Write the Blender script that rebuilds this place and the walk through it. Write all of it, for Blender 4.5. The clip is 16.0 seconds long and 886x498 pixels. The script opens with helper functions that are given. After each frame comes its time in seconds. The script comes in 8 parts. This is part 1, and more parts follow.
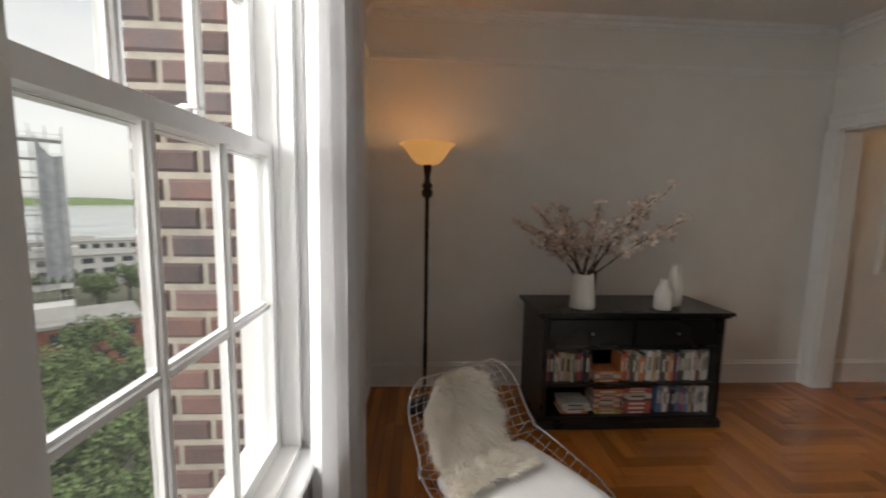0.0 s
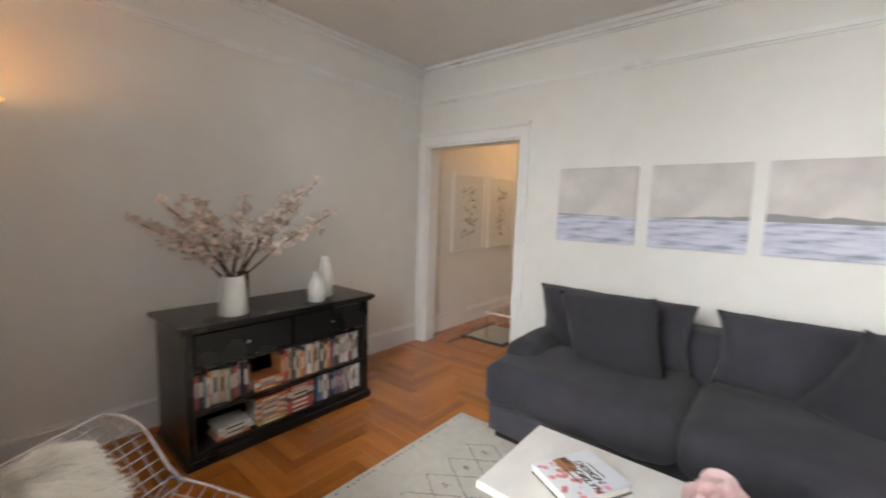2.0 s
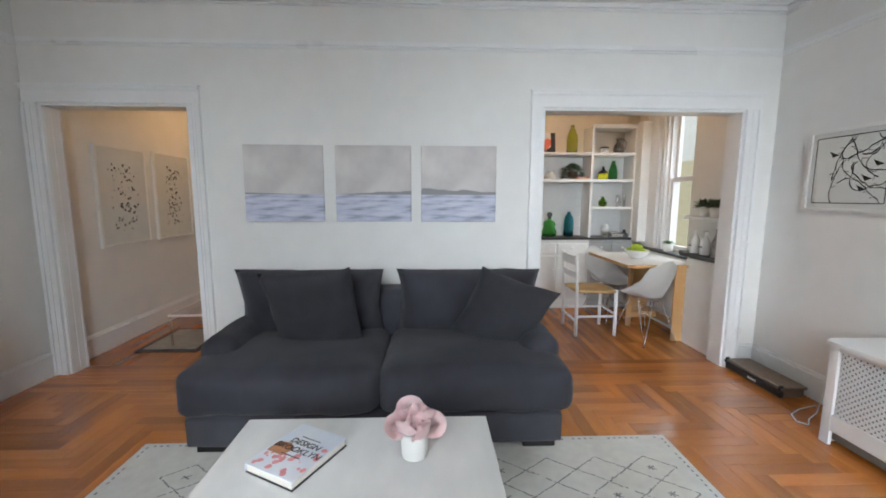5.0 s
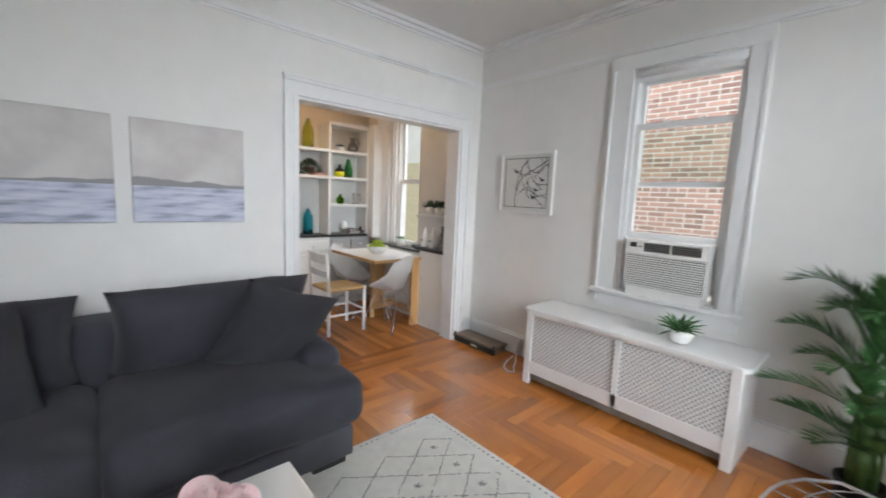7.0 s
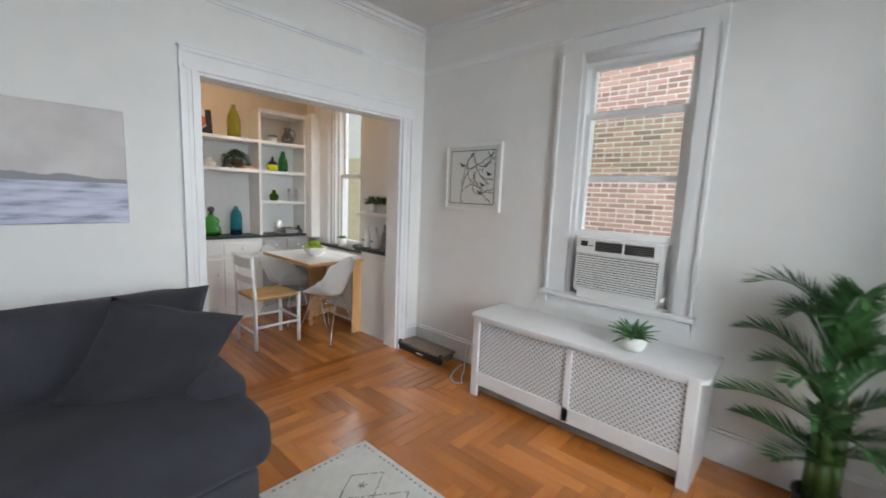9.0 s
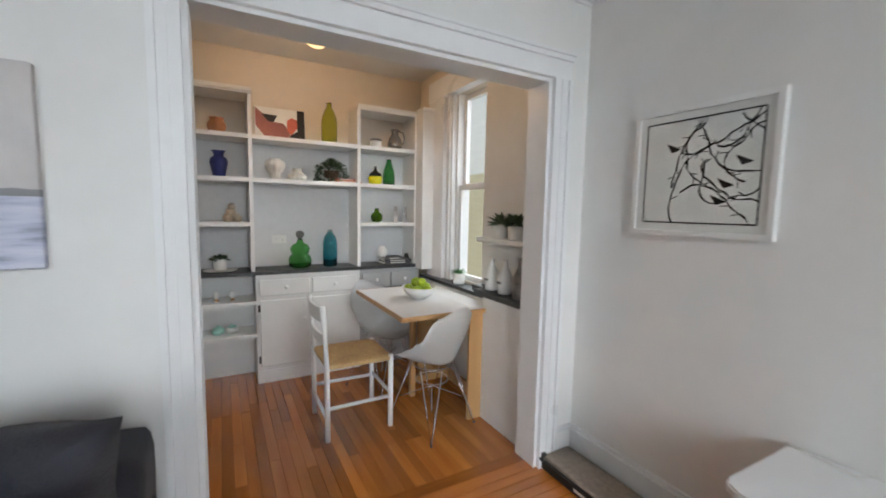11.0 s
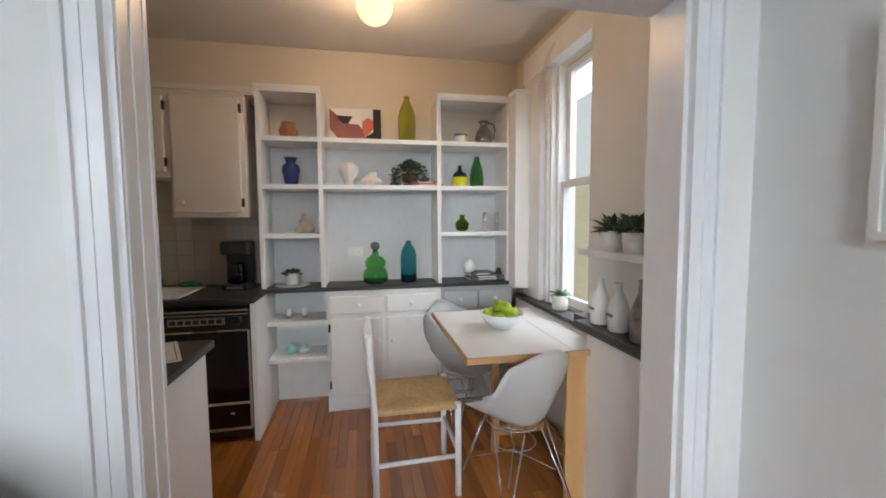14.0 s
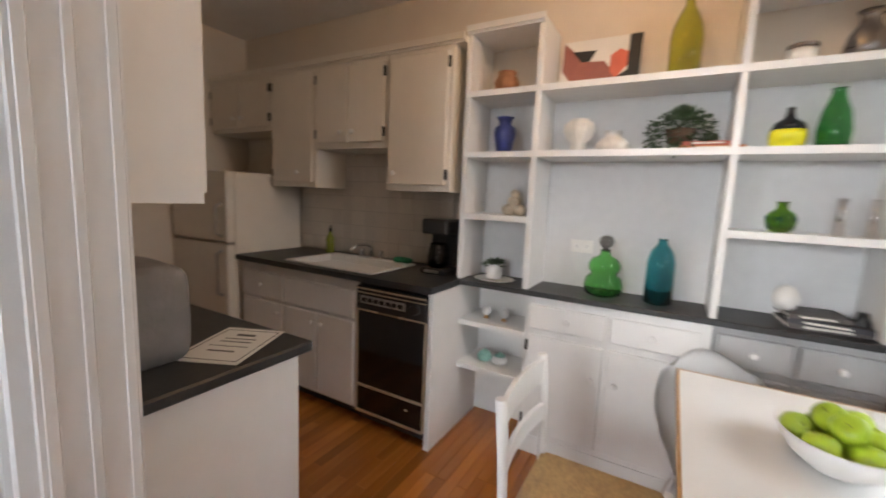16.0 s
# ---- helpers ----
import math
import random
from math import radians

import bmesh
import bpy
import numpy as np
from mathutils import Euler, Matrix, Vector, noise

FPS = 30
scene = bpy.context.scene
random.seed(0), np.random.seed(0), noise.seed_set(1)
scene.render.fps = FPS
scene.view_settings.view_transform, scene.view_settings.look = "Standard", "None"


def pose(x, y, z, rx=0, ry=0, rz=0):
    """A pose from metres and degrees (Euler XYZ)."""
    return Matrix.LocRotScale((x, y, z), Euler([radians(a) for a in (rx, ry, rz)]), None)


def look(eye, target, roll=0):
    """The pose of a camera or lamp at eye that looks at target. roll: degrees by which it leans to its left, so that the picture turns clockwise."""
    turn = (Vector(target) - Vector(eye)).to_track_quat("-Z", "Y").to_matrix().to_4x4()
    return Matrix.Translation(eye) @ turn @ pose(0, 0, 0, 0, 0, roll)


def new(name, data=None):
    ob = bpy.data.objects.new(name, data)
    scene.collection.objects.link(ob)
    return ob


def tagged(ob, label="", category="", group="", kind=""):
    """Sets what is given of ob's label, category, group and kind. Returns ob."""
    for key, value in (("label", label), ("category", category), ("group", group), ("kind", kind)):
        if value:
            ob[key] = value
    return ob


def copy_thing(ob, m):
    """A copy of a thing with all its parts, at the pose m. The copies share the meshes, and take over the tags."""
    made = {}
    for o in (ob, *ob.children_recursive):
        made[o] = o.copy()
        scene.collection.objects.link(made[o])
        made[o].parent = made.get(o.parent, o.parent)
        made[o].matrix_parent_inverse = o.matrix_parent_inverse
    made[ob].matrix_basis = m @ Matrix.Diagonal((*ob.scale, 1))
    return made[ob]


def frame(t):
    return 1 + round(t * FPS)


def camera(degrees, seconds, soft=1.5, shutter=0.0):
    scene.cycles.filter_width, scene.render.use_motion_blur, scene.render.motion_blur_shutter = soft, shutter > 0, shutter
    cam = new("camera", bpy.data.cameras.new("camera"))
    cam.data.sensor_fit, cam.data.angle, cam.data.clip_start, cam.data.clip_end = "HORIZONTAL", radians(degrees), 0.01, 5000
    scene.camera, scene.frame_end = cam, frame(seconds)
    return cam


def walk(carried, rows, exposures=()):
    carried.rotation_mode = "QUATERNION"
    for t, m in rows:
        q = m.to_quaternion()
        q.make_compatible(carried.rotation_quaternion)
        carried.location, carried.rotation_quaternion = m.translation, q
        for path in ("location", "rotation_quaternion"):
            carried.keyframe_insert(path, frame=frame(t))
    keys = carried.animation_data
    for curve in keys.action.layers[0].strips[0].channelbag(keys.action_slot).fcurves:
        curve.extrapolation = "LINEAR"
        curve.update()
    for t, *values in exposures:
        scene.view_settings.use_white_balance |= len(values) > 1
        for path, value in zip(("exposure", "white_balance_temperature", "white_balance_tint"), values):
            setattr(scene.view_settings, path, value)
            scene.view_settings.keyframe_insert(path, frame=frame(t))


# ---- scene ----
cam = camera(95.6, 16.0, soft=1.8, shutter=0.4)
PATH = [
    (0, (0.46, 0.357, 1.437), (0.583, 2.34, 1.214), 1.0),
    (0.5, (0.433, 0.343, 1.427), (0.985, 2.254, 1.221), 2.0),
    (1, (0.442, 0.351, 1.475), (1.282, 2.152, 1.25), 1.7),
    (1.5, (0.484, 0.464, 1.414), (1.625, 2.095, 1.216), 2.1),
    (2, (0.538, 0.502, 1.424), (2.076, 1.764, 1.224), 1.8),
    (2.5, (0.533, 0.529, 1.41), (2.393, 1.238, 1.212), 1.3),
    (3, (0.53, 0.519, 1.444), (2.501, 0.765, 1.21), 0.8),
    (3.5, (0.541, 0.476, 1.412), (2.525, 0.537, 1.171), 0.5),
    (5.8, (0.623, 0.526, 1.388), (2.591, 0.286, 1.127), 0.8),
    (6, (0.67, 0.548, 1.391), (2.623, 0.186, 1.157), 1.3),
    (6.2, (0.701, 0.559, 1.38), (2.608, -0.002, 1.158), 2.0),
    (6.5, (0.789, 0.618, 1.383), (2.555, -0.285, 1.123), 2.9),
    (6.6, (0.778, 0.686, 1.383), (2.484, -0.329, 1.139), 2.3),
    (7, (0.866, 0.756, 1.41), (2.341, -0.571, 1.156), 2.5),
    (7.5, (0.868, 0.775, 1.434), (2.155, -0.741, 1.216), 2.9),
    (8, (0.839, 0.773, 1.437), (2.021, -0.826, 1.215), 2.6),
    (8.5, (0.874, 0.681, 1.424), (2.079, -0.894, 1.161), 1.8),
    (9, (0.99, 0.429, 1.412), (2.323, -1.037, 1.149), 2.4),
    (9.5, (1.22, 0.198, 1.384), (2.667, -1.161, 1.141), 3.1),
    (10, (1.491, -0.043, 1.405), (3.048, -1.284, 1.217), 0.6),
    (10.2, (1.607, -0.135, 1.408), (3.211, -1.315, 1.225), 0.1),
    (12.3, (2.592, -0.879, 1.344), (4.525, -1.379, 1.245), -0.4),
    (12.5, (2.589, -0.913, 1.344), (4.542, -1.341, 1.278), -1.5),
    (13, (2.57, -0.882, 1.377), (4.499, -1.408, 1.339), -0.6),
    (13.5, (2.57, -0.897, 1.367), (4.507, -1.379, 1.246), 0.1),
    (14, (2.584, -0.947, 1.356), (4.541, -1.334, 1.214), -0.4),
    (14.5, (2.668, -1.031, 1.345), (4.634, -1.335, 1.14), -0.3),
    (15, (2.937, -1.07, 1.339), (4.917, -1.255, 1.129), -0.1),
    (15.5, (3.184, -1.151, 1.349), (5.148, -0.861, 1.108), 1.3),
    (16, (3.453, -1.309, 1.357), (5.177, -0.329, 1.1), 2.5),
]
walk(cam, [(t, look(eye, target, roll)) for t, eye, target, roll in PATH],
     [(0.0, -0.95, 7200, 10), (0.5, -0.85, 7900, 11), (1.0, -0.50, 8300, 12), (1.5, -0.18, 8300, 12), (2.0, 0.15, 6900, 9), (2.5, 0.16, 6250, 7), (3.5, -0.10, 6150, 6),
      (6.0, -0.26, 6100, 6), (7.5, -0.30, 6300, 8), (10.0, -0.46, 6150, 6), (12.5, -0.38, 6200, 8), (15.0, -0.22, 6000, 7), (16.0, -0.06, 6450, 11)])

# ---- light ----
world = bpy.data.worlds.new("sky")
scene.world = world
world.use_nodes = True
wt = world.node_tree
bg = wt.nodes["Background"]
sky = wt.nodes.new("ShaderNodeTexSky")
sky.sky_type, sky.sun_disc = 'NISHITA', False
sky.sun_elevation, sky.sun_rotation = radians(55), radians(80)
sky.air_density, sky.dust_density, sky.ozone_density = 1.0, 1.5, 1.0
hsv = wt.nodes.new("ShaderNodeHueSaturation")
hsv.inputs["Saturation"].default_value = 0.40
wt.links.new(sky.outputs[0], hsv.inputs["Color"])
# thin overcast over the clear sky
wtc = wt.nodes.new("ShaderNodeTexCoord")
cloud = wt.nodes.new("ShaderNodeTexNoise")
cloud.inputs["Scale"].default_value, cloud.inputs["Detail"].default_value = 3.0, 6
wmap = wt.nodes.new("ShaderNodeMapping")
wmap.inputs["Scale"].default_value = (1, 1, 3)
wt.links.new(wtc.outputs["Generated"], wmap.inputs[0])
wt.links.new(wmap.outputs[0], cloud.inputs["Vector"])
ramp_c = wt.nodes.new("ShaderNodeValToRGB")
ramp_c.color_ramp.elements[0].position, ramp_c.color_ramp.elements[0].color = 0.3, (0.66, 0.74, 0.82, 1)
ramp_c.color_ramp.elements[1].position, ramp_c.color_ramp.elements[1].color = 0.7, (0.98, 0.99, 1.0, 1)
wt.links.new(cloud.outputs["Fac"], ramp_c.inputs[0])
over = wt.nodes.new("ShaderNodeVectorMath")
over.operation = 'MULTIPLY_ADD'
over.inputs[1].default_value = (8.5, 8.5, 8.5)
wt.links.new(ramp_c.outputs[0], over.inputs[0])
wt.links.new(hsv.outputs[0], over.inputs[2])
wt.links.new(over.outputs[0], bg.inputs[0])
bg.inputs[1].default_value = 0.15
sun_data = bpy.data.lights.new("sun", 'SUN')
sun_data.energy, sun_data.angle, sun_data.color = 1.5, radians(20), (1.0, 0.97, 0.92)
sun = new("sun", sun_data)
sun.matrix_world = look((60, 12, 90), (0, 0, 0))


def area_lamp(name, eye, target, w, h, watts, colour=(1, 1, 1)):
    d = bpy.data.lights.new(name, 'AREA')
    d.shape, d.size, d.size_y, d.energy, d.color = 'RECTANGLE', w, h, watts, colour
    ob = new(name, d)
    ob.matrix_world = look(eye, target)
    return ob


def bulb(name, at, watts, colour, radius=0.04):
    d = bpy.data.lights.new(name, 'POINT')
    d.energy, d.color, d.shadow_soft_size = watts, colour, radius
    ob = new(name, d)
    ob.location = at
    return ob


WARM = (1.0, 0.55, 0.22)
area_lamp("daylight_west_a", (-3.2, 0.55, 2.75), (0.1, 1.2, 1.35), 2.4, 2.4, 370, (0.93, 0.96, 1.0))
area_lamp("daylight_west_b", (-3.2, 2.75, 2.50), (0.0, 1.20, 1.40), 2.0, 2.0, 270, (0.92, 0.96, 1.0))
area_lamp("daylight_west_c", (-3.0, -0.85, 2.25), (0.0, -0.90, 1.45), 2.2, 1.8, 230, (0.92, 0.96, 1.0))
area_lamp("daylight_window_head", (-0.085, 1.20, 2.29), (1.5, 1.80, 1.10), 0.84, 0.26, 9, (0.95, 0.97, 1.0))
area_lamp("daylight_window_opening", (-0.14, -0.90, 1.60), (1.0, -0.80, 1.50), 0.74, 1.76, 10, (0.95, 0.97, 1.0))
area_lamp("daylight_south", (1.87, -3.5, 4.2), (1.87, -2.2, 1.5), 2.0, 1.2, 60, (1.0, 0.98, 0.95))
area_lamp("daylight_kitchen", (4.30, -3.75, 2.40), (4.85, -1.6, 1.0), 1.9, 1.7, 70, (0.95, 0.98, 1.0))
area_lamp("daylight_courtyard", (7.6, -4.1, 4.95), (4.6, -2.1, 1.2), 2.0, 1.0, 260, (0.97, 0.98, 1.0))
bulb("lamp_bulb", (0.515, 3.05, 1.80), 3.8, WARM)
bulb("kitchen_bulb", (4.85, -1.03, 2.45), 14, (1.0, 0.62, 0.34))
# unseen warm point light added to brighten the hall, with no fixture
bulb("hall_fill", (5.4, 2.7, 2.45), 9, (1.0, 0.62, 0.32))

# ---- materials ----
def mat(name, colour, rough=0.5, metal=0.0, grain=0.0, scale=20.0, bump=0.0, bump_scale=60.0, second=None, stretch=(1, 1, 1), spec=None,
        trans=0.0, sheen=0.0, island=0.0, emit=0.0, coat=0.0):
    """A surface with colour variation at two scales and fine relief."""
    m = bpy.data.materials.new(name)
    m.use_nodes = True
    nt = m.node_tree
    b = nt.nodes["Principled BSDF"]
    L = nt.links.new
    b.inputs["Roughness"].default_value, b.inputs["Metallic"].default_value = rough, metal
    if spec is not None:
        b.inputs["Specular IOR Level"].default_value = spec
    b.inputs["Transmission Weight"].default_value = trans
    b.inputs["Sheen Weight"].default_value = sheen
    b.inputs["Coat Weight"].default_value = coat
    b.inputs["Coat Roughness"].default_value = 0.12
    colour = (*colour, 1)
    b.inputs["Base Color"].default_value = colour
    if emit:
        b.inputs["Emission Color"].default_value, b.inputs["Emission Strength"].default_value = colour, emit
    if grain or bump or island or second:
        tc = nt.nodes.new("ShaderNodeTexCoord")
        mp = nt.nodes.new("ShaderNodeMapping")
        mp.inputs["Scale"].default_value = stretch
        L(tc.outputs["Object"], mp.inputs[0])
    out = None
    if grain or second:
        n1 = nt.nodes.new("ShaderNodeTexNoise")
        n1.inputs["Scale"].default_value, n1.inputs["Detail"].default_value = scale, 6
        L(mp.outputs[0], n1.inputs["Vector"])
        n2 = nt.nodes.new("ShaderNodeTexNoise")
        n2.inputs["Scale"].default_value, n2.inputs["Detail"].default_value = scale * 0.13, 3
        L(mp.outputs[0], n2.inputs["Vector"])
        add = nt.nodes.new("ShaderNodeMath")
        add.operation = 'MULTIPLY_ADD'
        add.inputs[1].default_value = 0.5
        L(n1.outputs["Fac"], add.inputs[0])
        half = nt.nodes.new("ShaderNodeMath")
        half.operation = 'MULTIPLY'
        half.inputs[1].default_value = 0.5
        L(n2.outputs["Fac"], half.inputs[0])
        L(half.outputs[0], add.inputs[2])
        ramp = nt.nodes.new("ShaderNodeValToRGB")
        ramp.color_ramp.elements[0].position, ramp.color_ramp.elements[1].position = 0.35, 0.65
        lo = second or tuple(c * (1 - grain) for c in colour[:3])
        hi = colour if second else tuple(min(1, c * (1 + grain * 0.5)) for c in colour[:3])
        ramp.color_ramp.elements[0].color, ramp.color_ramp.elements[1].color = (*lo[:3], 1), (*hi[:3], 1)
        L(add.outputs[0], ramp.inputs[0])
        out = ramp.outputs[0]
        rr = nt.nodes.new("ShaderNodeMapRange")
        rr.inputs["To Min"].default_value, rr.inputs["To Max"].default_value = max(0, rough - 0.08), min(1, rough + 0.08)
        L(n2.outputs["Fac"], rr.inputs["Value"])
        L(rr.outputs[0], b.inputs["Roughness"])
    if island:
        info = nt.nodes.new("ShaderNodeObjectInfo")
        L(info.outputs["Location"], mp.inputs["Location"])
        geo = nt.nodes.new("ShaderNodeNewGeometry")
        s = nt.nodes.new("ShaderNodeMath")
        s.operation = 'ADD'
        L(info.outputs["Random"], s.inputs[0])
        L(geo.outputs["Random Per Island"], s.inputs[1])
        fr = nt.nodes.new("ShaderNodeMath")
        fr.operation = 'FRACT'
        L(s.outputs[0], fr.inputs[0])
        mr = nt.nodes.new("ShaderNodeMapRange")
        mr.inputs["To Min"].default_value, mr.inputs["To Max"].default_value = 1 - island, 1 + island * 0.6
        L(fr.outputs[0], mr.inputs["Value"])
        h = nt.nodes.new("ShaderNodeHueSaturation")
        h.inputs["Color"].default_value = colour
        if out:
            L(out, h.inputs["Color"])
        L(mr.outputs[0], h.inputs["Value"])
        out = h.outputs[0]
    if out:
        L(out, b.inputs["Base Color"])
    if bump:
        n3 = nt.nodes.new("ShaderNodeTexNoise")
        n3.inputs["Scale"].default_value, n3.inputs["Detail"].default_value = bump_scale, 5
        L(mp.outputs[0], n3.inputs["Vector"])
        bp = nt.nodes.new("ShaderNodeBump")
        bp.inputs["Strength"].default_value, bp.inputs["Distance"].default_value = bump, 0.01
        L(n3.outputs["Fac"], bp.inputs["Height"])
        L(bp.outputs[0], b.inputs["Normal"])
    return m


WALL = mat("wall_paint", (0.78, 0.77, 0.75), 0.6, grain=0.04, scale=6, bump=0.06, bump_scale=25)
CEIL = mat("ceiling_paint", (0.76, 0.75, 0.73), 0.7, grain=0.04, scale=5, bump=0.05, bump_scale=18)
TRIM = mat("gloss_trim_paint", (0.80, 0.80, 0.80), 0.3, grain=0.04, scale=9, bump=0.05, bump_scale=40)
# white kitchen walls, with the ceiling lamp's warm light put into the colour
KWALL = mat("lamp_warmed_kitchen_wall", (0.70, 0.62, 0.52), 0.6, grain=0.05, scale=6, bump=0.06, bump_scale=25)
WHITE = mat("white_cabinet_paint", (0.80, 0.79, 0.77), 0.32, grain=0.04, scale=9, bump=0.04, bump_scale=45)
CREAM = mat("cream_cabinet_paint", (0.77, 0.71, 0.62), 0.35, grain=0.04, scale=9, bump=0.04, bump_scale=45)
BOARD = mat("parquet_board", (0.53, 0.190, 0.034), 0.19, second=(0.38, 0.120, 0.019), scale=16, stretch=(0.12, 1, 1), bump=0.025, bump_scale=30, island=0.30, coat=0.7)
BOARDY = mat("parquet_board_across", (0.53, 0.190, 0.034), 0.19, second=(0.38, 0.120, 0.019), scale=16, stretch=(1, 0.12, 1), bump=0.025, bump_scale=30, island=0.30, coat=0.7)
KBOARD = mat("strip_floor_board", (0.53, 0.195, 0.036), 0.18, second=(0.35, 0.115, 0.020), scale=16, stretch=(0.12, 1, 1), bump=0.05, bump_scale=60, island=0.36, coat=0.4)
UNDER = mat("floor_joint", (0.20, 0.075, 0.022), 0.6, grain=0.2)
SOFA = mat("charcoal_velvet", (0.028, 0.0268, 0.037), 0.85, grain=0.4, scale=6, bump=0.3, bump_scale=160, sheen=0.07)
SOFA2 = mat("grey_sofa_base_cloth", (0.050, 0.049, 0.062), 0.9, grain=0.2, scale=12, bump=0.3, bump_scale=260, sheen=0.08)
PILLOW = mat("charcoal_pillow_cloth", (0.022, 0.021, 0.028), 0.9, grain=0.3, scale=10, bump=0.4, bump_scale=200, sheen=0.05)
BLACK = mat("black_lacquer", (0.012, 0.011, 0.011), 0.28, grain=0.3, scale=12, bump=0.03)
BLACKP = mat("black_plastic", (0.02, 0.02, 0.021), 0.4, grain=0.1)
MARBLE = mat("white_marble", (0.80, 0.79, 0.77), 0.18, second=(0.68, 0.68, 0.67), scale=5, stretch=(1, 2.2, 1), bump=0.01)
CHROME = mat("chrome", (0.75, 0.75, 0.77), 0.12, metal=1.0, grain=0.05)
STEEL = mat("brushed_steel", (0.55, 0.55, 0.55), 0.3, metal=1.0, grain=0.1)
BRONZE = mat("dark_bronze", (0.045, 0.032, 0.024), 0.4, metal=0.6, grain=0.2)
CERAMIC = mat("white_ceramic", (0.78, 0.77, 0.74), 0.3, grain=0.05, scale=15, bump=0.03)
COUNTER = mat("black_laminate", (0.035, 0.036, 0.038), 0.45, grain=0.3, scale=60, bump=0.02)
RUG = mat("cream_wool", (0.68, 0.66, 0.61), 0.95, grain=0.12, scale=20, bump=0.6, bump_scale=180, sheen=0.1)
RUGD = mat("grey_rug_yarn", (0.25, 0.25, 0.25), 0.95, grain=0.3, scale=40, bump=0.5, bump_scale=180)
# pier mortar, its colour darkened to offset the strong west lamp
MORTARD = mat("mortar_darkened_for_lamp", (0.36, 0.32, 0.27), 0.95, grain=0.3, scale=14, bump=0.6)
BRICK = mat("red_brick", (0.47, 0.27, 0.215), 0.9, second=(0.40, 0.27, 0.225), scale=9, bump=0.5, bump_scale=40, island=0.35)
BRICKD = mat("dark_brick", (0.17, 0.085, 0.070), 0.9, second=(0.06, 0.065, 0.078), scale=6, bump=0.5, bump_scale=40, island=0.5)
MORTAR = mat("mortar", (0.76, 0.73, 0.68), 0.95, grain=0.15, scale=20, bump=0.5)
CURTAIN = mat("white_curtain_cloth", (0.82, 0.82, 0.83), 0.85, grain=0.04, bump=0.15, bump_scale=300)
WOOD = mat("light_birch", (0.50, 0.29, 0.12), 0.4, second=(0.42, 0.23, 0.09), scale=18, stretch=(1, 1, 0.1), bump=0.03)
RUSH = mat("woven_rush", (0.52, 0.35, 0.16), 0.8, grain=0.3, scale=60, bump=0.6, bump_scale=120)
PLASTIC = mat("white_shell_plastic", (0.80, 0.80, 0.79), 0.32, grain=0.02)
GREEN = mat("palm_leaf", (0.072, 0.190, 0.058), 0.42, grain=0.4, scale=8, island=0.4)
STEM = mat("palm_stem", (0.07, 0.13, 0.03), 0.5, grain=0.3, scale=10, stretch=(1, 1, 0.1))


def glass(name, colour, rough=0.03, thin=False):
    m = bpy.data.materials.new(name)
    m.use_nodes = True
    b = m.node_tree.nodes["Principled BSDF"]
    b.inputs["Base Color"].default_value = (*colour, 1)
    b.inputs["Roughness"].default_value = rough
    b.inputs["Transmission Weight"].default_value = 1.0
    b.inputs["IOR"].default_value = 1.02 if thin else 1.45
    return m


def filmed(name, base, film, colour):
    """Adds a thin light-scattering film or fibre to a material's surface."""
    m = base.copy()
    m.name = name
    nt = m.node_tree
    mix, tr = nt.nodes.new("ShaderNodeMixShader"), nt.nodes.new("ShaderNodeBsdfTranslucent")
    tr.inputs[0].default_value = (*colour, 1)
    mix.inputs[0].default_value = film
    nt.links.new(nt.nodes["Principled BSDF"].outputs[0], mix.inputs[1])
    nt.links.new(tr.outputs[0], mix.inputs[2])
    nt.links.new(mix.outputs[0], nt.nodes["Material Output"].inputs[0])
    return m


PANE = glass("window_glass", (0.97, 0.98, 0.98), 0.0, thin=True)
# faint translucent mix puts a veil of glare into the west panes
PANED = filmed("glare_veil_window_glass", PANE, 0.008, (0.8, 0.82, 0.84))
TINTED = glass("greenish_storm_glass", (0.80, 0.87, 0.80), 0.0, thin=True)


# ---- mesh helpers ----
def box(bm, x0, x1, y0, y1, z0, z1, bevel=0.0, seg=1):
    r = bmesh.ops.create_cube(bm, size=1.0)
    vs = r["verts"]
    for v in vs:
        v.co = Vector((x0 + (v.co.x + 0.5) * (x1 - x0), y0 + (v.co.y + 0.5) * (y1 - y0), z0 + (v.co.z + 0.5) * (z1 - z0)))
    if bevel:
        es = list({e for v in vs for e in v.link_edges})
        bmesh.ops.bevel(bm, geom=es, offset=bevel, segments=seg, affect='EDGES', profile=0.5)
    return bm


def B(*a, **k):
    return box(bmesh.new(), *a, **k)


def lathe(profile, n=24, bm=None, at=(0, 0, 0), close=True):
    """Turned solid from (radius, height) pairs."""
    bm = bm or bmesh.new()
    rings = []
    for r, z in profile:
        rings.append([bm.verts.new((at[0] + r * math.cos(2 * math.pi * i / n), at[1] + r * math.sin(2 * math.pi * i / n), at[2] + z)) for i in range(n)])
    for a, b in zip(rings, rings[1:]):
        for i in range(n):
            f = bm.faces.new((a[i], a[(i + 1) % n], b[(i + 1) % n], b[i]))
            f.smooth = True
    if close:
        bm.faces.new(list(reversed(rings[0])))
        bm.faces.new(rings[-1])
    return bm


